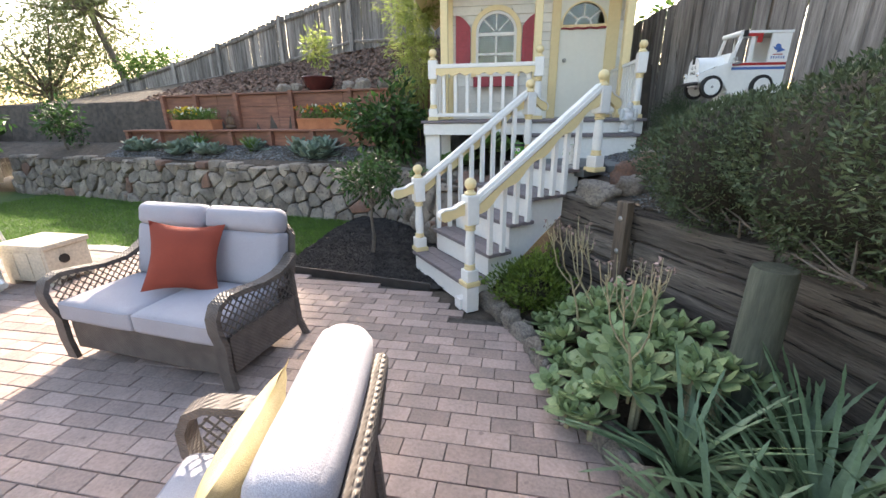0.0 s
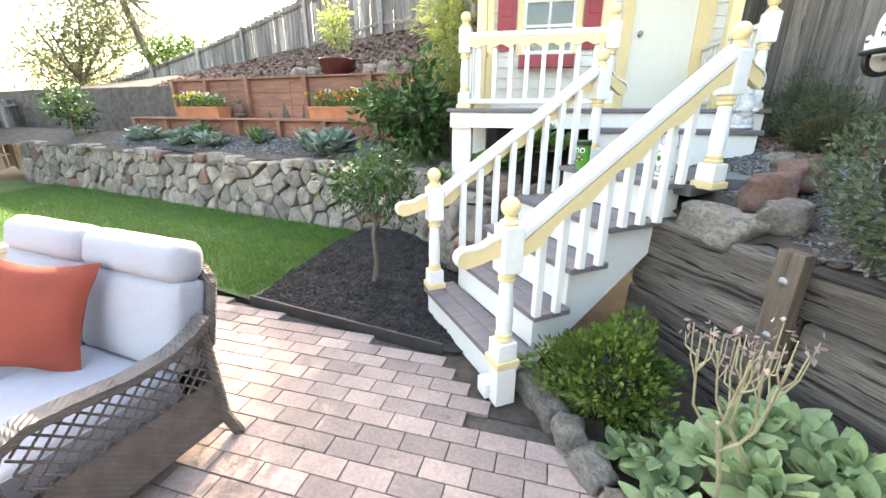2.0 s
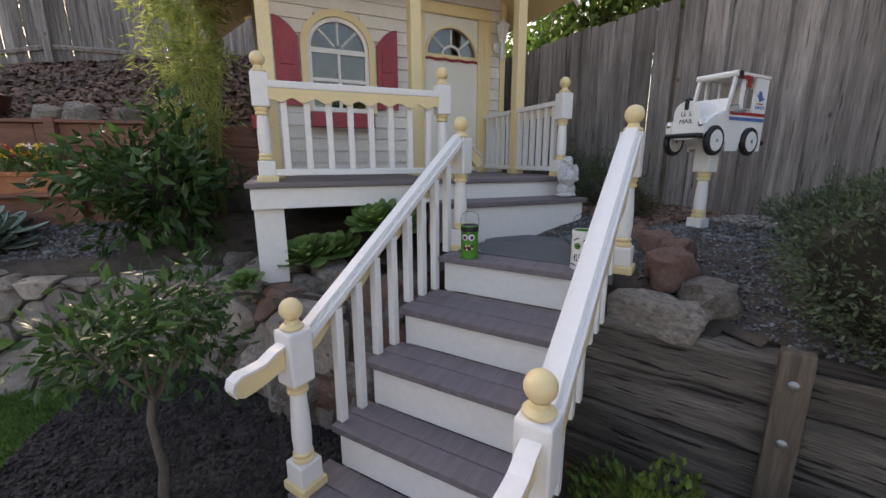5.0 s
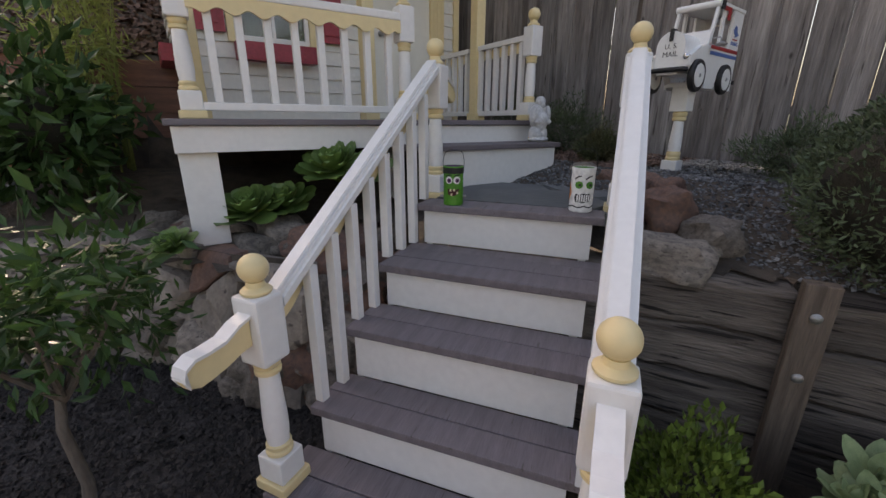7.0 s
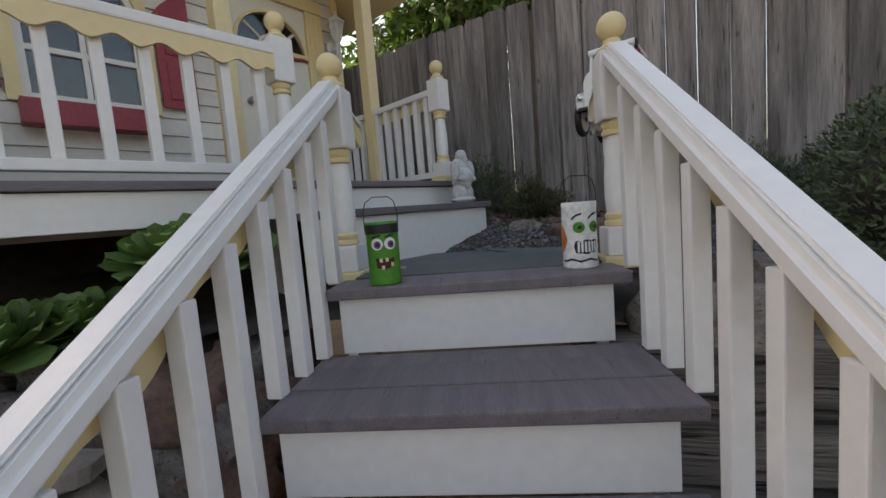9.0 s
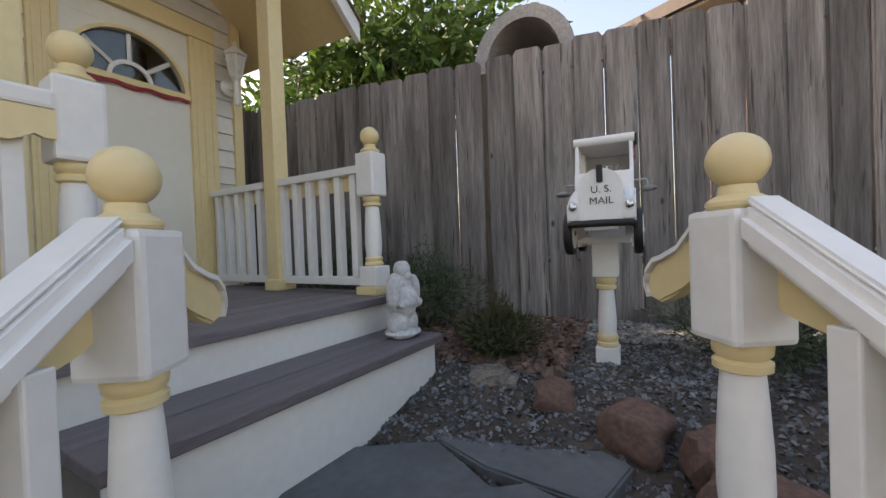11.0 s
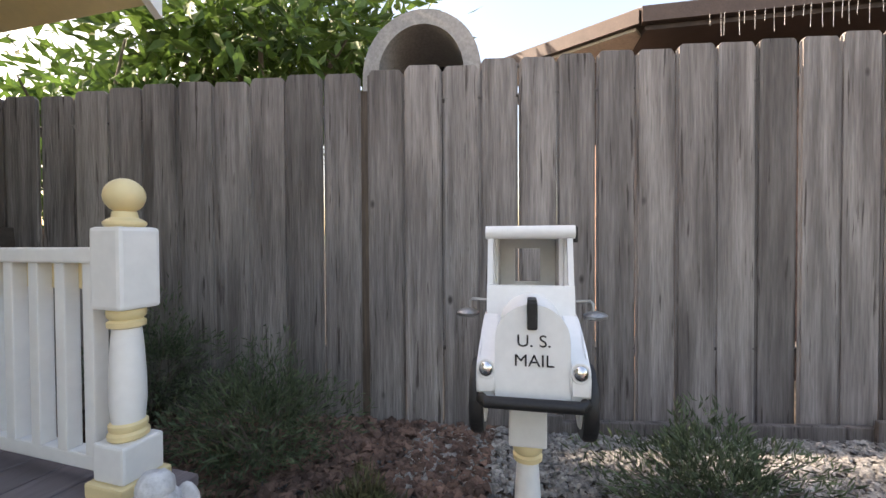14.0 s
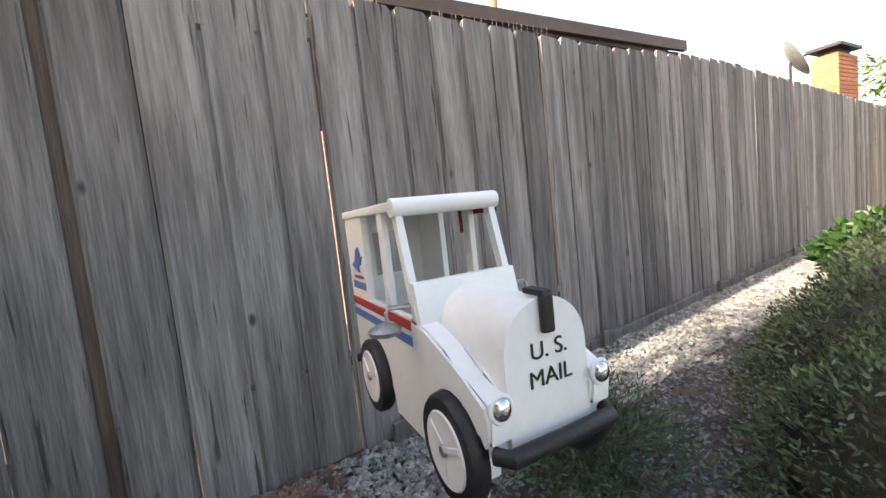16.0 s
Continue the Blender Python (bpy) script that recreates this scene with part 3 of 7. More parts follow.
# ---- timber retaining wall ----
timber_wall = empty("timber_wall", IDENT, "retaining wall of old cracked dark railway timbers", "retaining wall", "", "structure")
for row in range(4):
    for i, (a, b) in enumerate(zip(TIMB, TIMB[1:])):
        a, b = Vector((*a, 0)), Vector((*b, 0))
        d = b - a
        if i == 0:
            d = d * (0.93 if row % 2 else 0.99)
        if row % 2 and i == 1:
            a, d = a - d * 0.075, d * 1.075
        nb = max(6, int(d.length / 0.06))
        bm = B()
        m = T(a.x, a.y, row * 0.24 - 0.02) @ Matrix.Rotation(math.atan2(d.y, d.x), 4, "Z")
        box(bm, 0, d.length - 0.012, -0.005 + lr.uniform(-0.012, 0.012), 0.2, 0.0, 0.226, IDENT, 0.02)
        bmesh.ops.subdivide_edges(bm, edges=[e for e in bm.edges if abs(e.verts[0].co.x - e.verts[1].co.x) > 0.2], cuts=nb)
        for v in bm.verts:
            q = Vector((v.co.x * 2.2 + i * 9 + row * 5, v.co.y * 7, v.co.z * 9))
            v.co += Vector((0, 0.022, 0.016)) * noise.noise(q) + Vector((0, 0.009, 0.008)) * noise.noise(q * 3.7)
        part("timber", bm, TIMBER, timber_wall, at=m)
bm = B()
ang = math.atan2(TIMB[1][1] - TIMB[0][1], TIMB[1][0] - TIMB[0][0])
tp = empty("timber_post", T(1.757, 3.69, 0) @ Matrix.Rotation(ang, 4, "Z"), "square brown timber post bolted to the timber wall", "post", "", "structure")
box(bm, -0.055, 0.055, -0.06, 0.01, 0, 1.01, bevel=0.006)
part("post", bm, POSTW, tp)
for z in (0.612, 0.877):
    bm = B()
    lathe(bm, [(0.004, 0), (0.021, 0.001), (0.021, 0.004), (0.013, 0.010), (0.004, 0.012)], T(0, -0.06, z) @ Matrix.Rotation(radians(90), 4, "X"), 14)
    part("bolt", bm, STEEL, tp, "galvanised bolt head", True)
bm = B()
lathe(bm, [(0.105, -0.05), (0.103, 0.4), (0.10, 0.90), (0.094, 0.925)], T(2.02, 2.48, 0), 24)
tagged(part("round_post", bm, GREENW, smooth=True), "thick round green-stained wooden post against the timber wall", "post", kind="structure")

# ---- playhouse ----
W0 = 1.485
house = empty("playhouse", HOUSE, "small cream and white wooden playhouse with a porch and red shutters", "playhouse")
bm = B()
# front wall in pieces round the openings
for x0, x1, z0, z1 in ((0.24, 0.66, 1.4, 4.0), (1.27, 1.93, 1.4, 4.0), (2.62, 2.98, 1.4, 4.0), (0.66, 1.27, 1.4, 2.26), (0.66, 1.27, 3.2, 4.0), (1.93, 2.62, 3.36, 4.0)):
    box(bm, x0, x1, W0 + 0.02, W0 + 0.10, z0, z1)
part("wall", bm, SIDING, house)
for x0, x1, y0, y1 in ((0.24, 0.32, W0 + 0.1, 3.6), (2.90, 2.98, W0 + 0.1, 3.6), (0.24, 2.98, 3.6, 3.68)):
    bm = B()
    box(bm, x0, x1, y0, y1, 1.4, 4.0)
    part("wall", bm, SIDING, house)
# Black floor and added cross wall paint the unlit room behind the panes.
bm = B()
box(bm, 0.3, 2.92, W0 + 0.1, 3.6, 1.5, 1.56)
part("inner_floor", bm, DARK, house)
bm = B()
box(bm, 0.3, 2.92, 2.6, 2.65, 1.56, 4.0)
part("inner_wall", bm, DARK, house)


def siding(x0, x1, z, at=IDENT):
    bm = B()
    prism(bm, [(0, 0), (-0.024, 0.0), (-0.008, 0.125), (0, 0.125)], x0, x1, at @ T(0, W0 + 0.02, z) @ Matrix.Rotation(radians(90), 4, "Z") @ Matrix.Diagonal((1, -1, 1, 1)))
    part("siding_board", bm, SIDING, house)


z = DECK_Z
while z < 3.9:
    zc = z + 0.06
    gaps = [(1.80, 2.80)] if zc < 3.5 else []
    if 2.2 < zc < 3.24:
        hw = 0.385 if zc < 2.9 else 0.385 * math.sqrt(max(0.0, 1 - ((zc - 2.9) / 0.36) ** 2))
        gaps.append((0.965 - hw, 0.965 + hw))
    spans, x = [], 0.25
    for g0, g1 in sorted(gaps):
        if g0 > x:
            spans.append((x, g0))
        x = g1
    spans.append((x, 2.97))
    for x0, x1 in spans:
        if x1 - x0 > 0.03:
            siding(x0, x1, z)
    bm = B()
    prism(bm, [(0.24, 0), (0.216, 0.0), (0.232, 0.125), (0.24, 0.125)], W0 + 0.02, 3.6, T(0, 0, z))
    part("siding_board", bm, SIDING, house)
    bm = B()
    prism(bm, [(2.98, 0), (3.004, 0.0), (2.988, 0.125), (2.98, 0.125)], W0 + 0.02, 3.6, T(0, 0, z))
    part("siding_board", bm, SIDING, house)
    z += 0.127
for x0, x1 in ((0.21, 0.29), (2.94, 3.01)):
    bm = B()
    box(bm, x0, x1, W0 - 0.022, W0 + 0.05, DECK_Z, 4.0, bevel=0.005)
    part("corner_trim", bm, CREAM, house)


def arch(cx, hw, zs, rise, n=18):
    """The outline of a round-topped opening from the left foot over the top to the right foot."""
    return [(cx - hw * math.cos(math.pi * k / n), zs + rise * math.sin(math.pi * k / n)) for k in range(n + 1)]


def ring_between(outer, inner, y0, y1):
    bm = B()
    n = len(outer)
    rows = [[bm.verts.new((x, y, z)) for x, z in pts] for y in (y0, y1) for pts in (outer, inner)]
    oa, ia, ob, ib = rows
    for k in range(n - 1):
        bm.faces.new((oa[k], oa[k + 1], ia[k + 1], ia[k]))
        bm.faces.new((ob[k], ib[k], ib[k + 1], ob[k + 1]))
        bm.faces.new((oa[k], ob[k], ob[k + 1], oa[k + 1]))
        bm.faces.new((ia[k], ia[k + 1], ib[k + 1], ib[k]))
    bm.faces.new((oa[0], ia[0], ib[0], ob[0]))
    bm.faces.new((oa[-1], ob[-1], ib[-1], ia[-1]))
    return bm


def with_feet(pts, z):
    return [(pts[0][0], z)] + pts + [(pts[-1][0], z)]


window = empty("window", IDENT, "arched window with white bars and a cream frame")
window.parent = house
CX = 0.965
part("casing", ring_between(with_feet(arch(CX, 0.385, 2.88, 0.37), 2.24), with_feet(arch(CX, 0.315, 2.88, 0.30), 2.24), W0 - 0.03, W0 + 0.03), CREAM, window)
part("window_frame", ring_between(with_feet(arch(CX, 0.314, 2.88, 0.299), 2.27), with_feet(arch(CX, 0.275, 2.88, 0.26), 2.27), W0 - 0.005, W0 + 0.05), WHITE, window)
for x0, x1, z0, z1 in ((CX - 0.31, CX + 0.31, 2.255, 2.30), (CX - 0.29, CX + 0.29, 2.83, 2.88), (CX - 0.29, CX + 0.29, 2.555, 2.59), (CX - 0.015, CX + 0.015, 2.29, 2.84)):
    bm = B()
    box(bm, x0, x1, W0 - 0.001, W0 + 0.04, z0, z1, bevel=0.003)
    part("glazing_bar", bm, WHITE, window)
for a in (45, 90, 135):
    bm = B()
    c, s = math.cos(radians(a)), math.sin(radians(a))
    tube(bm, [(CX + 0.05 * c, W0 + 0.02, 2.87 + 0.05 * s), (CX + 0.27 * c, W0 + 0.02, 2.88 + 0.255 * s)], 0.012, 4)
    part("glazing_bar", bm, WHITE, window)
for x0, x1, z0, z1 in ((CX - 0.28, CX - 0.015, 2.3, 2.56), (CX + 0.015, CX + 0.28, 2.3, 2.56), (CX - 0.28, CX - 0.015, 2.59, 2.83), (CX + 0.015, CX + 0.28, 2.59, 2.83)):
    bm = B()
    box(bm, x0, x1, W0 + 0.022, W0 + 0.026, z0, z1)
    part("pane", bm, GLASS, window).visible_shadow = False
bm = B()
prism(bm, arch(CX, 0.27, 2.88, 0.255), W0 + 0.022, W0 + 0.026)
part("pane", bm, GLASS, window).visible_shadow = False
fbox = empty("flower_box", HOUSE, "narrow red painted flower box under the window", "flower box")
for x0, x1, y0, y1, z0, z1 in ((0.62, 1.29, W0 - 0.15, W0 - 0.13, 2.10, 2.235), (0.62, 1.29, W0 - 0.15, W0 - 0.01, 2.09, 2.105), (0.62, 0.635, W0 - 0.13, W0 - 0.01, 2.105, 2.235), (1.275, 1.29, W0 - 0.13, W0 - 0.01, 2.105, 2.235)):
    bm = B()
    box(bm, x0, x1, y0, y1, z0, z1, bevel=0.003)
    part("side", bm, RED, fbox)
fb2 = empty("flower_box", HOUSE, "small red painted flower box on the side wall", "flower box")
bm = B()
box(bm, 0.08, 0.21, 1.75, 2.4, 2.08, 2.22, bevel=0.004)
part("side", bm, RED, fb2)
for side, x0, x1 in ((-1, 0.335, 0.565), (1, 1.365, 1.595)):
    sh = empty("shutter", IDENT, "red wooden shutter with a curved top and raised panels")
    sh.parent = house
    xo, xi = (x0, x1) if side < 0 else (x1, x0)
    pts = [(xo, 2.30)] + [(xo + (xi - xo) * k / 8, 3.12 - 0.17 * (k / 8) ** 2) for k in range(9)] + [(xi, 2.30)]
    bm = B()
    prism(bm, pts, W0 - 0.045, W0 - 0.022)
    part("board", bm, RED, sh)
    for z0, z1 in ((2.36, 2.62), (2.68, 2.90)):
        bm = B()
        box(bm, x0 + 0.05, x1 - 0.05, W0 - 0.056, W0 - 0.044, z0, z1, bevel=0.006)
        part("panel", bm, RED, sh)
door = empty("door", IDENT, "closed off-white door with an arched fanlight")
door.parent = house
DX = 2.275
bm = B()
box(bm, 1.93, 2.62, W0 + 0.0, W0 + 0.04, DECK_Z + 0.02, 2.92)
part("leaf", bm, DOORW, door)
bm = B()
box(bm, 1.93, DX - 0.33, W0, W0 + 0.04, 2.92, 3.36)
box(bm, DX + 0.33, 2.62, W0, W0 + 0.04, 2.92, 3.36)
box(bm, DX - 0.33, DX + 0.33, W0 + 0.001, W0 + 0.039, 3.25, 3.36)
part("leaf", bm, DOORW, door)
FAN = arch(DX, 0.31, 2.945, 0.29)
part("leaf", ring_between([(DX - 0.331, 2.92)] + [(max(DX - 0.331, min(DX + 0.331, DX + (x - DX) * 1.6)), 3.26) for x, z in FAN[1:-1]] + [(DX + 0.331, 2.92)], FAN, W0 + 0.002, W0 + 0.038), DOORW, door)
part("fanlight_frame", ring_between(arch(DX, 0.345, 2.92, 0.335), FAN, W0 - 0.02, W0 + 0.005), CREAM, door)
bm = B()
prism(bm, FAN, W0 + 0.018, W0 + 0.022)
part("pane", bm, GLASS, door).visible_shadow = False
for a in (40, 90, 140):
    bm = B()
    c, s = math.cos(radians(a)), math.sin(radians(a))
    tube(bm, [(DX + 0.1 * c, W0 + 0.012, 2.945 + 0.095 * s), (DX + 0.30 * c, W0 + 0.012, 2.945 + 0.28 * s)], 0.014, 4)
    part("glazing_bar", bm, WHITE, door)
part("glazing_bar", ring_between(arch(DX, 0.125, 2.945, 0.115), arch(DX, 0.10, 2.945, 0.09), W0 + 0.0, W0 + 0.018), WHITE, door)
bm = B()
box(bm, DX - 0.345, DX + 0.345, W0 - 0.022, W0 + 0.002, 2.905, 2.945, bevel=0.004)
part("fanlight_sill", bm, CREAM, door)
bm = B()
tube(bm, [(DX - 0.33 + 0.033 * k, W0 - 0.018, 2.893 + 0.007 * math.sin(k * 1.1)) for k in range(21)], 0.013, 6)
part("trim_strip", bm, RED, door, "wavy red strip")
bm = B()
ball(bm, 0.03, T(2.02, W0 - 0.045, 2.45))
lathe(bm, [(0.028, 0), (0.028, 0.006), (0.012, 0.01), (0.012, 0.04)], T(2.02, W0, 2.45) @ Matrix.Rotation(radians(90), 4, "X"), 16)
part("door_knob", bm, STEEL, door, "round metal knob", True)
for x0, x1 in ((1.80, 1.93), (2.62, 2.80)):
    bm = B()
    box(bm, x0, x1, W0 - 0.03, W0 + 0.03, DECK_Z, 3.36, bevel=0.008)
    casing = part("door_casing", bm, CREAM, door)
    for k in range(3):
        xx = x0 + (k + 0.7) * (x1 - x0) / 3.4
        bm = B()
        box(bm, xx - 0.008, xx + 0.008, W0 - 0.036, W0 - 0.0305, DECK_Z + 0.02, 3.35, bevel=0.0025)
        part("moulding", bm, CREAM, casing)
bm = B()
box(bm, 1.80, 2.80, W0 - 0.034, W0 + 0.03, 3.362, 3.48, bevel=0.008)
part("door_casing", bm, CREAM, door)
bm = B()
box(bm, 1.93, 2.62, W0 - 0.05, W0 + 0.03, DECK_Z, DECK_Z + 0.02, bevel=0.004)
part("threshold", bm, STEEL, door)

# roof with porch posts
roof = empty("roof", IDENT, "gabled roof with white fascia and cream soffit")
roof.parent = house
XL, XR, XM, ZE, ZR = -0.30, 3.24, 1.47, 3.37, 4.75
for xa, xb in ((XL, XM), (XR, XM)):
    bm = B()
    prism(bm, [(xa, ZE), (xb, ZR), (xb, ZR + 0.05), (xa, ZE + 0.05)], 0.5, 3.9)
    part("soffit", bm, CREAM, roof)
    bm = B()
    prism(bm, [(xa, ZE + 0.06), (xb, ZR + 0.06), (xb, ZR + 0.10), (xa - math.copysign(0.03, xb - xa), ZE + 0.05)], 0.44, 3.95)
    part("shingles", bm, SHINGLE, roof)
    bm = B()
    prism(bm, [(xa, ZE - 0.07), (xb, ZR - 0.07), (xb, ZR + 0.06), (xa, ZE + 0.06)], 0.46, 0.5)
    part("fascia", bm, WHITE, roof)
bm = B()
prism(bm, [(0.24, 3.78), (XM, ZR - 0.1), (2.98, 3.78)], W0 + 0.02, W0 + 0.08)
part("gable", bm, SIDING, roof)
bm = B()
box(bm, 0.18, 2.80, 0.70, 0.80, 3.62, 3.80, bevel=0.006)
part("porch_beam", bm, CREAM, roof)
for x in (0.225, 1.525, 2.715):
    bm = B()
    box(bm, x - 0.052, x + 0.052, 0.695, 0.80, DECK_Z, 3.62, bevel=0.008)
    box(bm, x - 0.066, x + 0.066, 0.68, 0.815, DECK_Z + 0.001, DECK_Z + 0.07, bevel=0.008)
    part("porch_post", bm, CREAM, house)

# deck
DECKM = T(-0.066, 6.128, 0) @ RZ(-5.75)
deck = empty("deck", DECKM, "porch deck of grey mauve painted boards with a white fascia", "deck")
nb = 11
for k in range(nb):
    bm = B()
    w = (W0 + 0.17) / nb
    box(bm, -0.03, 2.79, -0.03 + k * w, -0.03 + (k + 1) * w - 0.006, DECK_Z - 0.036, DECK_Z, bevel=0.006)
    part("deck_board", bm, DECKP, deck)
for x0, x1, y0, y1 in ((0, 2.76, 0, 0.035), (0, 0.035, 0.035, 1.45), (2.725, 2.76, 0.035, 1.45)):
    bm = B()
    box(bm, x0, x1, y0, y1, DECK_Z - 0.185, DECK_Z - 0.04, bevel=0.004)
    part("fascia_board", bm, WHITE, deck)
for x, y in ((0.11, 0.11), (0.11, 1.2)):
    bm = B()
    box(bm, x - 0.10, x + 0.10, y - 0.06, y + 0.06, 0.86, DECK_Z - 0.185, bevel=0.006)
    part("leg", bm, WHITE, deck)
for x in (1.5, 2.6):
    bm = B()
    box(bm, x - 0.05, x + 0.05, 0.3, 0.4, 0.98, DECK_Z - 0.05, bevel=0.006)
    part("leg", bm, WHITE, deck)
step = empty("porch_step", DECKM, "wide porch step with grey mauve tread and white riser", "step")
for y0, y1 in ((-0.335, -0.172), (-0.168, -0.002)):
    bm = B()
    box(bm, 1.35, 2.65, y0, y1, 1.395, 1.432, bevel=0.006)
    part("tread", bm, DECKP, step)
bm = B()
box(bm, 1.37, 2.62, -0.305, -0.28, 1.10, 1.393, bevel=0.003)
box(bm, 2.595, 2.62, -0.279, -0.004, 1.10, 1.393, bevel=0.003)
part("riser", bm, WHITE, step)

# ---- newels and rails ----


def newel(parent, m, height, label=""):
    """A turned newel with square foot and head, cream rings and a cream ball."""
    nw = empty("newel", m)
    nw.parent = parent
    s = 0.058
    bm = B()
    box(bm, -0.072, 0.072, -0.072, 0.072, 0, 0.045, bevel=0.008)
    part("base_block", bm, CREAM, nw)
    bm = B()
    box(bm, -s, s, -s, s, 0.045, 0.15, bevel=0.008)
    part("foot_block", bm, WHITE, nw)
    h1, h2 = height * 0.62, height - 0.088
    bm = B()
    lathe(bm, [(0.043, 0.15), (0.05, 0.156), (0.05, 0.168), (0.043, 0.175), (0.047, 0.182), (0.047, 0.194), (0.040, 0.2)], seg=20)
    part("lower_ring", bm, CREAM, nw, "", True)
    bm = B()
    lathe(bm, [(0.040, 0.2), (0.045, 0.26), (0.044, 0.33), (0.039, 0.42), (0.035, h1 - 0.055)], seg=20)
    part("turned_shaft", bm, WHITE, nw, "", True)
    bm = B()
    lathe(bm, [(0.035, h1 - 0.055), (0.046, h1 - 0.05), (0.047, h1 - 0.036), (0.038, h1 - 0.03), (0.046, h1 - 0.022), (0.048, h1 - 0.008), (0.045, h1)], seg=20)
    part("upper_ring", bm, CREAM, nw, "", True)
    bm = B()
    box(bm, -s, s, -s, s, h1, h2, bevel=0.012)
    part("head_block", bm, WHITE, nw)
    bm = B()
    lathe(bm, [(0.044, h2), (0.051, h2 + 0.007), (0.051, h2 + 0.014), (0.043, h2 + 0.021), (0.032, h2 + 0.027), (0.029, h2 + 0.044)], seg=20)
    ball(bm, 0.05, T(0, 0, height))
    part("ball", bm, CREAM, nw, "round cream ball", True)
    return nw


def baluster(parent, x, y, z0, z1, m=IDENT, slope=0.0):
    bm = B()
    box(bm, x - 0.021, x + 0.021, y - 0.021, y + 0.021, z0, z1, m, 0.004)
    part("baluster", bm, WHITE, parent)


deck_rail = empty("deck_railing", DECKM, "white porch railing with square balusters and scalloped cream valance", "railing")
for x, y in ((0.123, 0.11), (1.473, 0.105)):
    newel(deck_rail, T(x, y, DECK_Z), 0.825)
bm = B()
box(bm, 0.17, 1.42, 0.04, 0.14, 2.235, 2.285, bevel=0.01)
part("top_rail", bm, WHITE, deck_rail)
bm = B()
box(bm, 0.17, 1.42, 0.06, 0.12, 1.645, 1.69, bevel=0.006)
part("bottom_rail", bm, WHITE, deck_rail)
xs = np.linspace(0.17, 1.42, 61)
bm = B()
prism(bm, [(0.17, 2.235), (1.42, 2.235)] + [(x, 2.160 + 0.016 * math.cos((x - 0.17) / 0.154 * 2 * math.pi) * (1 if 0.2 < x < 1.39 else 0)) for x in reversed(xs)], 0.045, 0.065)
part("valance", bm, CREAM, deck_rail, "scalloped cream board")
for k in range(8):
    baluster(deck_rail, 0.17 + (k + 0.75) * 0.154 - 0.02, 0.095, 1.69, 2.235)
side_rail = empty("deck_railing", DECKM, "white porch side railing with square balusters", "railing")
newel(side_rail, T(2.675, 0.095, DECK_Z), 0.835)
for y0, y1 in ((0.15, 0.86), (0.98, W0 + 0.10)):
    bm = B()
    box(bm, 2.635, 2.715, y0, y1, 2.245, 2.29, bevel=0.008)
    part("top_rail", bm, WHITE, side_rail)
    bm = B()
    box(bm, 2.65, 2.70, y0, y1, 1.645, 1.69, bevel=0.006)
    part("bottom_rail", bm, WHITE, side_rail)
    bm = B()
    box(bm, 2.685, 2.705, y0, y1, 2.165, 2.245, bevel=0.004)
    part("valance", bm, CREAM, side_rail)
    n = 6 if y0 < 0.5 else 5
    for k in range(n):
        baluster(side_rail, 2.668, y0 + (k + 0.5) * (y1 - y0) / n, 1.69, 2.246)
# left side railing of the porch
left_rail = empty("deck_railing", DECKM, "white porch railing on the open side of the deck", "railing")
bm = B()
box(bm, 0.08, 0.16, 0.15, W0 - 0.03, 2.235, 2.28, bevel=0.008)
part("top_rail", bm, WHITE, left_rail)
bm = B()
box(bm, 0.10, 0.15, 0.15, W0 - 0.03, 1.645, 1.69, bevel=0.006)
part("bottom_rail", bm, WHITE, left_rail)
for k in range(8):
    baluster(left_rail, 0.12, 0.24 + k * 0.155, 1.69, 2.236)

# ---- stair ----
stair = empty("stair", STAIR, "outdoor stair with grey mauve treads and white risers", "stair")
TREADS = T(0.26, 4.312, 0) @ RZ(32.0)      # the treads lie slightly askew between the rails
NOSES = (-0.055, 0.185, 0.415, 0.67, 1.057)
TOPS = (0.236, 0.470, 0.722, 0.939, 1.163)
LEFTS = (0.591, 0.532, 0.497, 0.463, 0.427)
RIGHTS = (0.54, 0.54, 0.54, 0.536, 0.529)
for k in range(5):
    u0, zt, vl, vr = NOSES[k], TOPS[k], LEFTS[k], RIGHTS[k]
    depth = NOSES[k + 1] + 0.03 - u0 if k < 4 else 0.19
    cuts = [0, 0.152, 0.304, depth] if depth > 0.36 else [0, depth / 2, depth] if k < 4 else [0, depth]
    for c0, c1 in zip(cuts, cuts[1:]):
        bm = B()
        box(bm, u0 + c0, u0 + c1 - 0.004, -vr, vl, zt - 0.038, zt - (0.004 if c0 > 0.2 else 0), bevel=0.007)
        part("tread", bm, DECKP, stair, at=STAIR.inverted() @ TREADS)
    bm = B()
    low = TOPS[k - 1] if k else 0.0
    box(bm, u0 + 0.028, u0 + 0.05, -vr + 0.05, vl - 0.03, low + 0.001, zt - 0.039, bevel=0.003)
    part("riser", bm, WHITE, stair, at=STAIR.inverted() @ TREADS)
for va, vb, side in ((0.545, 0.385, 1), (-0.475, -0.465, -1)):
    bm = B()
    pts = [(-0.02, 0.0), (0.14, 0.0), (1.30, TOPS[3] - 0.10), (1.30, 1.10)]
    for k in range(4, -1, -1):
        if k < 4:
            pts.append((NOSES[k + 1] + 0.052, TOPS[k] - 0.04))
        pts.append((NOSES[k] + 0.052, TOPS[k] - 0.04))
    prism(bm, pts, -0.036 if side > 0 else 0.0, 0.0 if side > 0 else 0.036)
    part("stringer", bm, WHITE, stair, at=STAIR.inverted() @ TREADS @ T(0, va, 0) @ Matrix.Rotation(math.atan2(vb - va, 1.11), 4, "Z"))
UT = 1.391
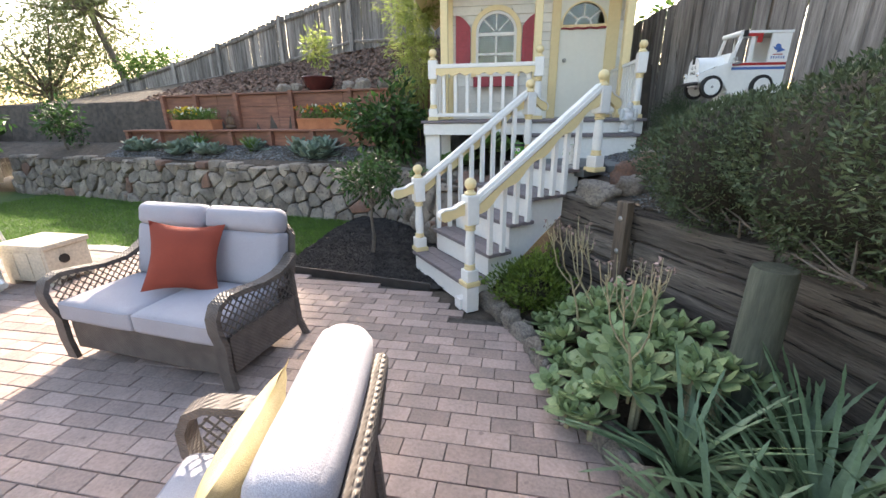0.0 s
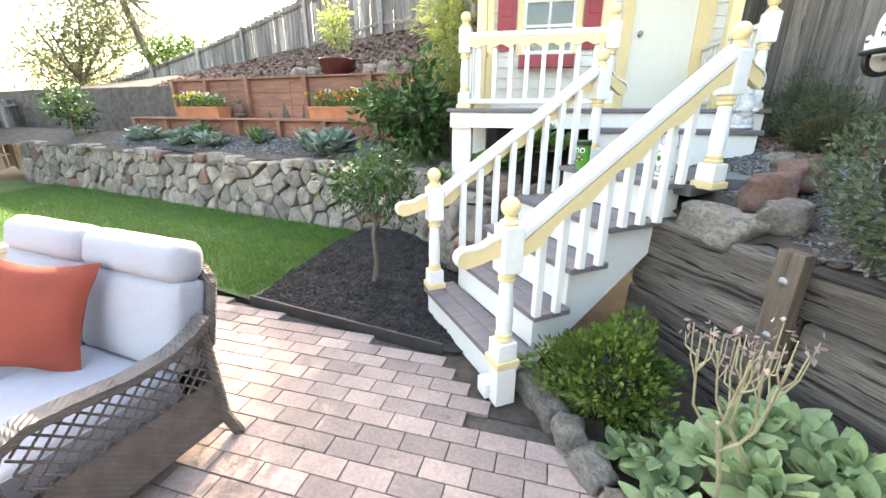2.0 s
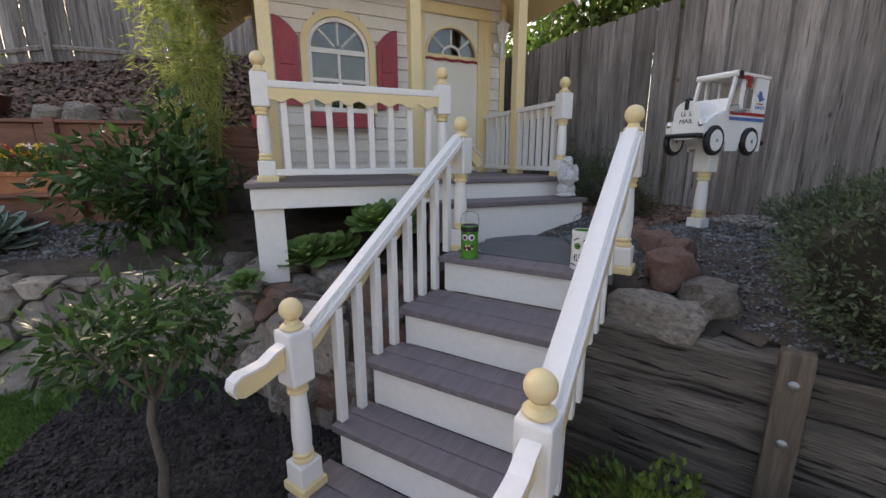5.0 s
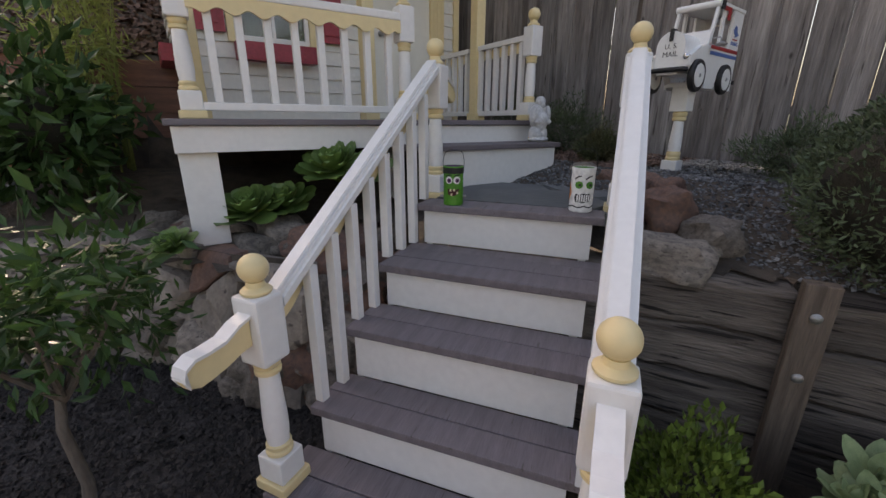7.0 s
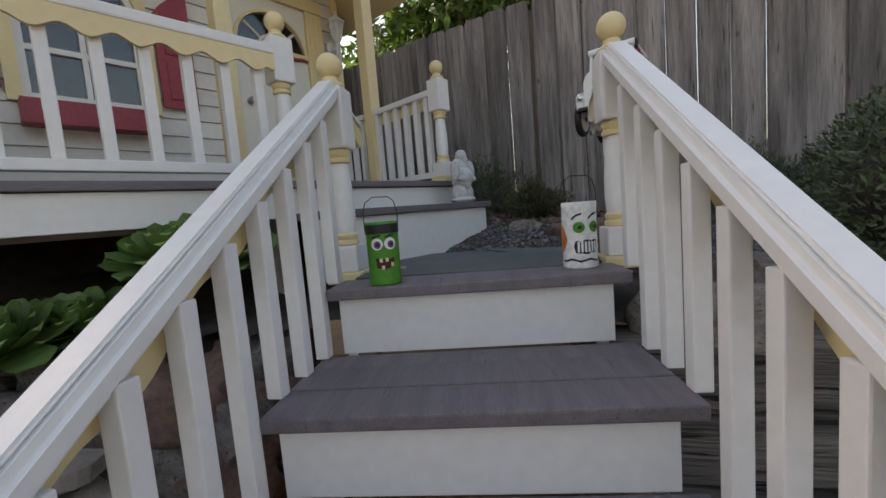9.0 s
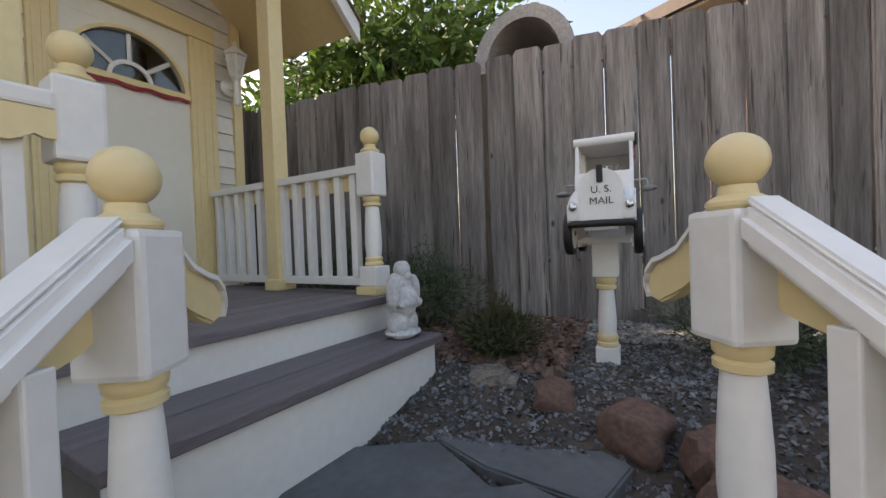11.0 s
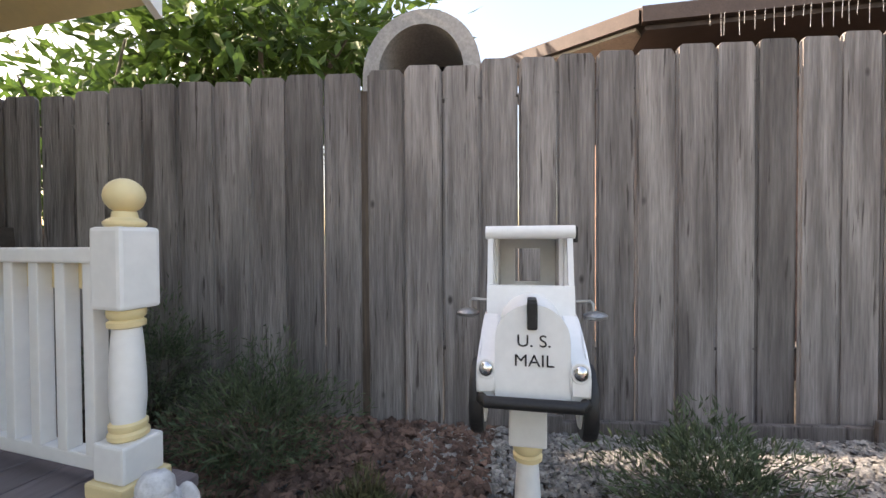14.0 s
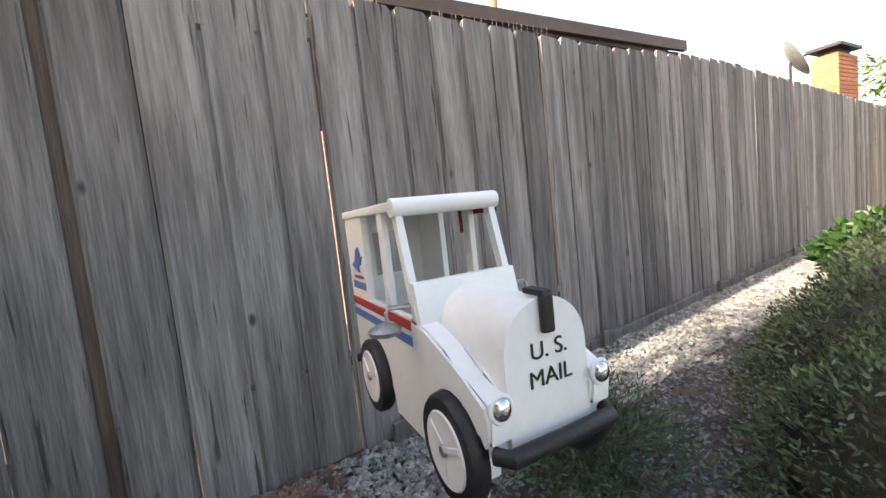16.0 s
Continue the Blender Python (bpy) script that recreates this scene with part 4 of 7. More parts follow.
for side in (1, -1):
    hr = empty("stair_railing", STAIR @ T(0, side * 0.555, 0) @ RZ(-side * 1.11), "white stair handrail with cream valance and turned newels", "railing", "stair railings")
    newel(hr, T(0.0, 0, TOPS[0]), 0.893)
    newel(hr, T(UT, 0, LAND_Z - 0.01), 0.855)
    za, zb = 0.945, 1.905
    slope = (zb - za) / UT
    ua, ub = 0.05, UT - 0.05
    bm = B()
    prism(bm, [(ua, za + ua * slope - 0.03), (ub, za + ub * slope - 0.03), (ub, za + ub * slope + 0.035), (ua, za + ua * slope + 0.035)], -0.052, 0.052)
    bmesh.ops.bevel(bm, geom=bm.edges[:], offset=0.014, segments=2, affect="EDGES")
    part("handrail", bm, WHITE, hr)
    bm = B()
    prism(bm, [(ua, za + ua * slope + 0.034), (ub, za + ub * slope + 0.034), (ub, za + ub * slope + 0.048), (ua, za + ua * slope + 0.048)], -0.032, 0.032)
    bmesh.ops.bevel(bm, geom=bm.edges[:], offset=0.005, segments=2, affect="EDGES")
    part("rail_cap", bm, WHITE, hr)
    bm = B()
    pts = [(ua, za + ua * slope - 0.034), (ub, za + ub * slope - 0.034)]
    for k in range(57):
        u = ub - k * (ub - ua) / 56
        pts.append((u, za + u * slope - 0.120 + 0.022 * math.cos(u / 0.30 * 2 * math.pi)))
    prism(bm, pts, -0.012 + side * 0.03, 0.012 + side * 0.03)
    part("valance", bm, CREAM, hr, "scalloped cream board")
    for k in range(8):
        u = 0.222 + k * 0.1365
        zt = TOPS[1 + sum(u > q for q in NOSES[2:])]
        baluster(hr, u, -side * 0.028, zt, za + u * slope - 0.028)
    for end, u, z, sgn in (("lower_scroll", -0.055, 0.935, -1), ("upper_scroll", UT + 0.043, 1.845, 1)):
        prof = [(0, 0.045), (0.05, 0.030), (0.10, 0.002), (0.16, -0.004), (0.20, -0.003), (0.232, -0.022), (0.242, -0.05), (0.228, -0.08), (0.19, -0.098),
                (0.14, -0.092), (0.10, -0.072), (0.05, -0.062), (0, -0.06)]
        bm = B()
        prof = [(a * (0.88 if sgn > 0 else 1), b - (0.25 * a if sgn > 0 else 0)) for a, b in prof]
        prism(bm, [(u + sgn * a, z + b) for a, b in prof], -0.02, 0.02)
        bmesh.ops.bevel(bm, geom=[e for e in bm.edges if abs(e.verts[0].co.y - e.verts[1].co.y) < 0.001], offset=0.006, segments=2, affect="EDGES")
        part(end, bm, CREAM, hr, "curled cream rail end")
        top = prof[:8]
        bm = B()
        prism(bm, [(u + sgn * a, z + b + 0.012) for a, b in top] + [(u + sgn * a, z + b + 0.001) for a, b in reversed(top)], -0.03, 0.03)
        part("scroll_cap", bm, WHITE, hr)
ns = empty("newel_support", STAIR, "white block post carrying the lowest newel", "post")
bm = B()
box(bm, -0.065, 0.055, -0.625, -0.545, 0.0, TOPS[0] - 0.002, bevel=0.006)
part("block", bm, WHITE, ns)
bm = B()
box(bm, -0.09, 0.03, -0.54, -0.44, 0.0, 0.10, bevel=0.006)
part("foot", bm, WHITE, ns)
# ---- pavers, edging, loose ground cover ----
for a, b, mtl, nm, lab in ((BED_EDGE[3], BED_EDGE[4], EDGING, "bed_edging", "black plastic edging strip along the mulch bed"),
                           ((-4.4, 5.5), (-3.1, 5.16), CONCRETE, "lawn_kerb", "pale concrete strip between lawn and pavers"),
                           (BED_EDGE[0], BED_EDGE[1], CONCRETE, "lawn_kerb", "pale concrete strip between lawn and pavers")):
    d = Vector((b[0] - a[0], b[1] - a[1], 0))
    bm = B()
    tall, thick = (0.075, 0.012) if mtl is EDGING else (0.022, 0.10)
    box(bm, 0, d.length, -thick, thick, -0.05, tall, T(a[0], a[1], 0) @ Matrix.Rotation(math.atan2(d.y, d.x), 4, "Z"), 0.004)
    tagged(part(nm, bm, mtl), lab, "edging", kind="structure")
bm = B()
tube(bm, [(bed_x(y), y, 0.03) for y in np.arange(4.72, 6.8, 0.1)], 0.014, 6)
tagged(part("bed_edging", bm, EDGING, smooth=True), "thin black edging between lawn and mulch bed", "edging", kind="structure")
bm = B()
tube(bm, [(x, line_y(WALLX, x) + 0.36, upper_z(x, line_y(WALLX, x) + 0.36) + 0.01 + 0.02 * math.sin(x * 2)) for x in np.arange(-7.3, -1.4, 0.15)], 0.022, 6)
tagged(part("bed_edging", bm, EDGING, smooth=True), "wavy black edging along the gravel above the rock wall", "edging", kind="structure")

PATH_R = [(1.55, 0.2), (1.27, 1.9), (1.13, 2.4), (0.99, 2.85), (0.93, 3.2), (0.80, 3.55), (0.68, 3.82), (0.60, 4.0)]


def path_right(y):
    p = sorted(PATH_R, key=lambda q: q[1])
    return float(np.interp(y, [q[1] for q in p], [q[0] for q in p]))


PL, PW, PG = 0.236, 0.118, 0.005
PAVM = T(0.0, 2.0, 0) @ RZ(-7.5)
pav_me = unit_box("paver", PL - PG, PW - PG, 0.05, PAVER, 0.004)
far_v, far_f = [], []
corners = [(-1, -1, 0), (1, -1, 0), (1, 1, 0), (-1, 1, 0)]
for row in range(-42, 34):
    for col in range(-36, 12):
        c = PAVM @ Vector((col * PL + (row % 2) * PL / 2 + 0.02 * math.sin(row * 7.7), row * PW, 0))
        if c.x < -8.0 or c.y > line_y(BED_EDGE, c.x) - 0.06 or c.x > path_right(c.y) + 0.07 or (c.y > 3.55 and c.x > 0.30 + 0.5 * (3.9 - c.y)):
            continue
        tz = lr.uniform(-0.002, 0.003)
        rot = lr.gauss(0, 0.006)
        if -1.1 < c.x < 1.3 and 1.5 < c.y < 4.7:
            piece("paver", pav_me, T(c.x, c.y, -0.045 + tz) @ RZ(-7.5) @ Matrix.Rotation(rot, 4, "Z"), pavement)
        else:
            m = T(c.x, c.y, 0) @ RZ(-7.5) @ Matrix.Rotation(rot, 4, "Z")
            k = len(far_v)
            for z, q in ((-0.03, 0.5), (0.001, 0.5), (0.005, 0.485)):
                for sx, sy, _ in corners:
                    far_v.append(m @ Vector((sx * (PL - PG) * q, sy * (PW - PG) * (q - (0.5 - q)), z + tz)))
            for lv in (0, 4):
                for e in range(4):
                    far_f.append((k + lv + e, k + lv + (e + 1) % 4, k + lv + 4 + (e + 1) % 4, k + lv + 4 + e))
            far_f.append((k + 8, k + 9, k + 10, k + 11))
tagged(raw("paving", far_v, far_f, PAVERS, pavement), kind="stuff")

# kerb stones along the planting strip
kerb = empty("stone_kerb", IDENT, "kerb of rough grey lava stones along the patio", "kerb", "", "structure")
y = 0.6
while y < 4.0:
    ln = lr.uniform(0.16, 0.30)
    m = T(path_right(y) + 0.07, y, 0.03) @ Euler((lr.uniform(-0.2, 0.2), lr.uniform(-0.2, 0.2), math.atan2(0.9, -0.28) + lr.gauss(0, 0.15))).to_matrix().to_4x4() @ Matrix.Diagonal((ln * 0.56, 0.085, 0.085 + lr.uniform(0, 0.03), 1))
    piece("stone", lr.choice(STONES), m, kerb)
    y += ln * 0.92
V = [(path_right(yy) + 0.05, yy, 0.005) for yy in np.arange(-2, 4.1, 0.3)] + [(timber_x(yy) + 0.05, yy, 0.03) for yy in np.arange(-2, 4.1, 0.3)]
n = len(V) // 2
tagged(raw("planting_strip", V, [(i, n + i, n + i + 1, i + 1) for i in range(n - 1)] , SOIL), "strip of soil between patio and timber wall", "planting bed", kind="structure")
V = [(0.3, 3.7, -0.012), (0.95, 3.6, -0.012), (1.5, 4.4, -0.012), (0.9, 5.0, -0.012), (0.0, 4.3, -0.012)]
tagged(raw("earth_patch", V, [(0, 1, 2, 3, 4)], SOIL), "damp earth at the foot of the stair", "ground", kind="structure")


def in_box(x0, x1, y0, y1, ok=lambda x, y: True):
    def f(n, rng):
        out = []
        while len(out) < n:
            x, y = rng.uniform(x0, x1), rng.uniform(y0, y1)
            if ok(x, y):
                out.append((x, y))
        return out
    return f


def stuff(ob, label, category):
    return tagged(ob, label, category, kind="stuff")


stuff(scatter_chips("mulch_chips", in_box(-1.6, 0.9, 4.25, 6.7, lambda x, y: x > bed_x(y) and y > max(line_y(BED_EDGE, x), 4.25 + 0.52 * x) and y < line_y(WALLX, x)), bed_z, MULCH, 9000, 0.016, rng),
      "dark shredded bark mulch chips", "mulch")
stuff(scatter_chips("bark_chips", in_box(-7.6, 1.2, 9.0, 13.2, lambda x, y: (TER.inverted() @ Vector((x, y, 0))).y > 0.85), upper_z, BARK, 9000, 0.045, rng), "reddish brown bark chips on the slope", "bark")


def shelf_gravel(x, y):
    q = TER.inverted() @ Vector((x, y, 0))
    return -0.62 < q.y < 0.0 and -1.4 < q.x < 5.2


stuff(scatter_chips("gravel", in_box(-7.8, -0.4, 7.0, 10.0, shelf_gravel), upper_z, GRAVEL, 7000, 0.016, rng), "blue grey gravel above the rock wall", "gravel")


def on_bank(x, y):
    return x < fx(y) - 0.03 and x > timber_x(y) + 0.1 and not (HOUSE.inverted() @ Vector((x, y, 0))).y > 0 and (y < 4.5 or x > 1.9)


# Dark chips, then pale ones: the split also paints shaded and sunlit gravel.
stuff(scatter_chips("gravel", in_box(1.9, 4.9, -3.5, 6.1, on_bank), bank_z, GRAVEL, 46000, 0.011, rng), "dark grey gravel on the bank", "gravel")
stuff(scatter_chips("pale_gravel", in_box(3.05, 5.1, -3.5, 5.4, lambda x, y: on_bank(x, y) and x > fx(y) - 0.62 - 0.06 * max(0, 3 - y)), lambda x, y: bank_z(x, y) + 0.008, PALE, 24000, 0.016, rng), "pale gravel along the foot of the fence, painted as its sunlit strip", "gravel")
stuff(scatter_chips("bark_chips", in_box(2.5, 3.9, 5.0, 7.6, lambda x, y: x < fx(y) - 0.02 and x > 2.62), lambda x, y: bank_z(x, y) + 0.006, BARK, 6000, 0.026, rng), "reddish brown bark chips beside the porch", "bark")

# lawn grass
xs, ys = [], []
while len(xs) < 60000:
    x, y = -1.3 - 8.0 * rng.random() ** 1.5, rng.uniform(4.6, 9.5)
    if y > line_y(BED_EDGE, x) + 0.07 and y < line_y(WALLX, x) - 0.02 and x < bed_x(y) - 0.01:
        xs.append(x)
        ys.append(y)
P = np.stack([xs, ys, np.full(len(xs), 0.012)], 1)
D = np.stack([rng.normal(0, 0.45, len(xs)), rng.normal(0, 0.45, len(xs)), np.ones(len(xs))], 1)
V, F = leaf_mesh(P, D, 0.042, 0.16, rng)
stuff(raw("grass", V, F, GRASS), "short green lawn grass", "grass")

# ---- plants ----
JUNIPER = leafy("juniper needles", (0.062, 0.09, 0.047), (0.10, 0.13, 0.068), 0.65, 0.45, 0.1)
DARKLEAF = leafy("dark leaf", (0.025, 0.06, 0.018), (0.05, 0.11, 0.03), 0.4, 0.4)
MIDLEAF = leafy("green leaf", (0.06, 0.12, 0.025), (0.11, 0.20, 0.045), 0.45, 0.4)
LIME = leafy("pale green leaf", (0.36, 0.40, 0.13), (0.26, 0.33, 0.09), 0.5, 0.3, 0.45)
RUSTY = leafy("reddish green needles", (0.055, 0.075, 0.03), (0.105, 0.085, 0.045), 0.6, 0.45, 0.1)
JADE = leafy("jade leaf", (0.125, 0.185, 0.035), (0.07, 0.125, 0.025), 0.4, 0.45, 0.12)
GREYSUC = mat("grey green succulent", (0.27, 0.34, 0.165), (0.195, 0.275, 0.125), 0.5, 5, bump=0.1, rand=0.22, c3=(0.30, 0.32, 0.17), spot=0.66)
BLUESUC = mat("blue green succulent", (0.20, 0.27, 0.215), (0.14, 0.20, 0.16), 0.5, 5, bump=0.1, island=0.3)
ALOE = mat("aloe green", (0.125, 0.185, 0.105), (0.075, 0.125, 0.065), 0.4, 6, bump=0.1, island=0.25)
ROSETTE = mat("green rosette", (0.16, 0.26, 0.07), (0.10, 0.19, 0.05), 0.4, 5, bump=0.1, island=0.25, c3=(0.28, 0.17, 0.10), spot=0.7)
TRUNK = mat("grey bark", (0.17, 0.145, 0.12), (0.10, 0.085, 0.07), 0.9, 8, (1, 1, 0.3), 0.8)
TWIG = mat("dry stalk", (0.40, 0.37, 0.24), (0.30, 0.26, 0.17), 0.8, 9, bump=0.3)
DRYFLOWER = mat("dry flower", (0.33, 0.23, 0.20), (0.24, 0.17, 0.15), 0.85, 20, bump=0.2, island=0.3)


def leaves(name, P, D, size, aspect, material, parent, fold=0.25, curl=0.0):
    V, F = leaf_mesh(P, D, size, aspect, rng, fold, curl)
    return tagged(raw(name, V, F, material, parent), kind="stuff")


# A solid dark lump that stands in for the shade inside a bush.
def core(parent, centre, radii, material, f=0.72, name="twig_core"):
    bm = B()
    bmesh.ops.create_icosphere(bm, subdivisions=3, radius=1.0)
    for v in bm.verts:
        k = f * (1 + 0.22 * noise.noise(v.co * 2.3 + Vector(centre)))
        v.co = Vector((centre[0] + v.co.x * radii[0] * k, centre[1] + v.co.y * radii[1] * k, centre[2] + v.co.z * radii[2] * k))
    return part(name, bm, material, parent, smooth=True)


def shrub(name, centre, radii, n, size, aspect, material, label, category="shrub", lumps=0.18, up=0.5, jitter=0.8, dark=None, shell=0.6, f=0.72, group=""):
    top = empty(name, T(centre[0], centre[1], centre[2] - radii[2]), label, category, group)
    c = (0, 0, radii[2])
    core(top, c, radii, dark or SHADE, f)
    P, d = clump(n, rng, c, radii, shell, lumps)
    D = d + np.array([0, 0, up]) + rng.normal(0, jitter, (n, 3))
    leaves("foliage", P, D, size, aspect, material, top)
    return top


# Near-black brown: the shade deep between the leaves, put into the colour.
SHADE = mat("painted bush shade", (0.045, 0.038, 0.026), (0.025, 0.024, 0.016), 0.95, 14, bump=1.0)

# the large clipped juniper on the bank
jun = empty("juniper_bush", T(2.6, 2.2, 1.0), "large rounded dark green juniper bush overhanging the timber wall", "bush")
for c, r, n in (((0.0, 0.35, 0.42), (0.72, 1.0, 0.58), 24000), ((-0.12, -0.75, 0.50), (0.74, 1.1, 0.68), 18000), ((-0.22, 1.18, 0.32), (0.62, 0.60, 0.50), 15000)):
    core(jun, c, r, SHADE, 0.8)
    P, d = clump(n, rng, c, r, 0.76, 0.12)
    leaves("foliage", P, d + np.array([0, 0, 0.5]) + rng.normal(0, 0.7, (n, 3)), 0.034, 0.34, JUNIPER, jun)
for k in range(60):
    bm = B()
    a = Vector((-0.55 + lr.uniform(-0.1, 0.25), lr.uniform(-1.4, 1.3), 0.02))
    b = a + Vector((lr.uniform(-0.18, 0.05), lr.uniform(-0.3, 0.3), lr.uniform(0.02, 0.16)))
    tube(bm, [a, (a + b) / 2 + Vector((0, 0, lr.uniform(-0.03, 0.04))), b], 0.008, 5, 0.003)
    part("dry_branch", bm, TRUNK, jun)

# small junipers by the landing
for x, y, rx, ry, rz, lab in ((3.25, 6.0, 0.33, 0.34, 0.30, "dark green juniper shrub beside the porch railing"), (2.82, 5.35, 0.17, 0.17, 0.15, "small reddish green juniper on the gravel"),
                              (3.3, 4.15, 0.36, 0.34, 0.22, "feathery green juniper beside the mailbox post"),
                              (3.55, 6.9, 0.25, 0.4, 0.4, "dark green juniper shrub against the fence")):
    top = empty("juniper_shrub", T(x, y, bank_z(x, y)), lab, "shrub", "landing junipers")
    for k in range(11):
        a = lr.uniform(0, 6.28)
        L = lr.uniform(0.6, 1.15)
        bm = B()
        tip = Vector((math.cos(a) * rx * L, math.sin(a) * ry * L, rz * lr.uniform(0.8, 1.5)))
        tube(bm, [(0, 0, 0), tip * 0.5 + Vector((0, 0, 0.04)), tip], 0.007, 5, 0.002)
        part("branch", bm, TRUNK, top)
    m_ = 5200
    P, d = clump(m_, rng, (0, 0, rz * 0.75), (rx, ry, rz), 0.35, 0.3)
    leaves("foliage", P, d + np.array([0, 0, 0.6]) + rng.normal(0, 0.75, (m_, 3)), 0.045, 0.17, JUNIPER if y != 5.35 else RUSTY, top)


def small_tree(name, base, height, crown_z, radii, n, size, aspect, material, label, lean=(0, 0), lumps=0.25, r0=0.03, limbs=6, shell=0.15, group=""):
    top = empty(name, T(*base), label, "tree", group)
    bm = B()
    tip = Vector((lean[0], lean[1], height))
    tube(bm, [(0, 0, -0.05), tip * 0.3 + Vector((0.02, 0.01, 0)), tip * 0.65 - Vector((0.02, 0, 0)), tip], r0, 10, r0 * 0.55)
    part("trunk", bm, TRUNK, top, smooth=True)
    c = Vector((lean[0], lean[1], crown_z))
    for k in range(limbs):
        a = k * 2.4
        e = c + Vector((math.cos(a) * radii[0] * 0.75, math.sin(a) * radii[1] * 0.75, radii[2] * lr.uniform(-0.3, 0.8)))
        bm = B()
        tube(bm, [tip * 0.8, (tip * 0.8 + e) / 2 + Vector((0, 0, -0.05 * radii[2])), e], r0 * 0.5, 6, r0 * 0.12)
        part("limb", bm, TRUNK, top, smooth=True)
    for k in range(max(5, limbs)):
        a = k * 2.4 + 0.5
        cc = c + Vector((math.cos(a) * radii[0] * 0.5, math.sin(a) * radii[1] * 0.5, radii[2] * (-0.45 + 0.9 * ((k * 0.37) % 1))))
        P, d = clump(n // max(5, limbs), rng, cc, [r * 0.62 for r in radii], shell, lumps)
        leaves("foliage", P, d + np.array([0, 0, -0.15]) + rng.normal(0, 0.8, (len(P), 3)), size, aspect, material, top)
    return top


small_tree("citrus_tree", (-0.66, 5.20, 0.03), 0.75, 0.98, (0.42, 0.42, 0.42), 1300, 0.075, 0.36, DARKLEAF, "small young tree with glossy leaves in the mulch bed", (0.06, 0.03), r0=0.026, limbs=8)
shrub("camellia_shrub", (-0.75, 7.55, 1.55), (0.6, 0.45, 0.55), 1700, 0.14, 0.40, DARKLEAF, "dense shrub with large dark green leaves beside the deck", up=-0.1, f=0.45, shell=0.4, lumps=0.4)
bam = empty("bamboo", T(-0.42, 8.5, 1.05), "tall clump of pale green bamboo", "bamboo")
for k in range(14):
    bm = B()
    x, yy = lr.uniform(-0.25, 0.2), lr.uniform(-0.2, 0.2)
    h = lr.uniform(1.9, 2.9)
    tube(bm, [(x, yy, 0), (x * 1.2, yy * 1.2, h * 0.5), (x * 2.0, yy * 1.8, h)], 0.010, 6, 0.004)
    part("cane", bm, LIME, bam)
for cz, rr, nn in ((2.35, 0.50, 2200), (1.75, 0.42, 1400), (1.15, 0.36, 900)):
    P, d = clump(nn, rng, (0, 0, cz), (rr, rr * 0.8, 0.42), 0.1, 0.3)
    leaves("foliage", P, d + np.array([0, 0, -0.2]) + rng.normal(0, 0.7, (nn, 3)), 0.12, 0.14, LIME, bam)


def fat_leaf(length, width, thick, tip=0.95, cup=0.15, spoon=False):
    """One thick leaf along +x, rounded near the tip, cupped upwards."""
    bm = B()
    n = 7
    rows = []
    for i in range(n):
        u = i / (n - 1)
        w = width * 0.5 * (0.35 + 0.65 * math.sin(math.pi * min(1, (u * 0.62 + 0.12)))) * (1 if u < tip else 0.55)
        if spoon:
            w = width * 0.5 * max(0.16, math.sin(math.pi * (0.06 + 0.80 * u)) ** 1.5) * (1 if u < tip else 0.6)
        z = 0.25 * length * u * u * cup * 4
        rows.append([bm.verts.new((u * length, s * w, z + (abs(s) ** 2) * cup * width * 0.5 + dz)) for s, dz in ((-1, 0), (0, -thick * 0.5), (1, 0), (0, thick * 0.5))])
    for a, b in zip(rows, rows[1:]):
        for k in range(4):
            bm.faces.new((a[k], a[(k + 1) % 4], b[(k + 1) % 4], b[k]))
    bm.faces.new(list(reversed(rows[0])))
    bm.faces.new(rows[-1])
    return bm


def rosette(parent, at, r, count, material, meshes, tilt=(0, 0), turns=2.4, low=12, high=75):
    for k in range(count):
        f = k / max(1, count - 1)
        e = radians(low + (high - low) * f)
        s = r * (1.0 - 0.55 * f)
        m = (at @ Euler((tilt[0], tilt[1], 0)).to_matrix().to_4x4() @ Matrix.Rotation(k * turns + 0.2 * lr.random(), 4, "Z") @ Matrix.Rotation(-e, 4, "Y")
             @ T(0.04 * s, 0, 0) @ Matrix.Diagonal((s, s, s, 1)))
        piece("leaf", lr.choice(meshes), m, parent)


GREYL = [mesh_of("leaf", fat_leaf(1.0, w, 0.05, 0.95, c, True), GREYSUC, True, 60) for w, c in ((0.60, 0.22), (0.52, 0.30), (0.66, 0.16))]
BLUEL = [mesh_of("leaf", fat_leaf(1.0, w, 0.07, 0.9, c), BLUESUC, True, 60) for w, c in ((0.42, 0.12), (0.36, 0.2))]
ROSEL = [mesh_of("leaf", fat_leaf(1.0, w, 0.06, 0.97, c), ROSETTE, True, 60) for w, c in ((0.55, 0.1), (0.6, 0.2))]
# grey green clump in the planting strip
pr = random.Random(31)
spots = []
while len(spots) < 54:
    y = pr.uniform(2.28, 3.42)
    x = pr.uniform(1.04 - 0.08 * (y - 2.3), timber_x(y) - 0.28)
    if all((x - q[0]) ** 2 + (y - q[1]) ** 2 > 0.068 ** 2 for q in spots):
        spots.append((x, y))
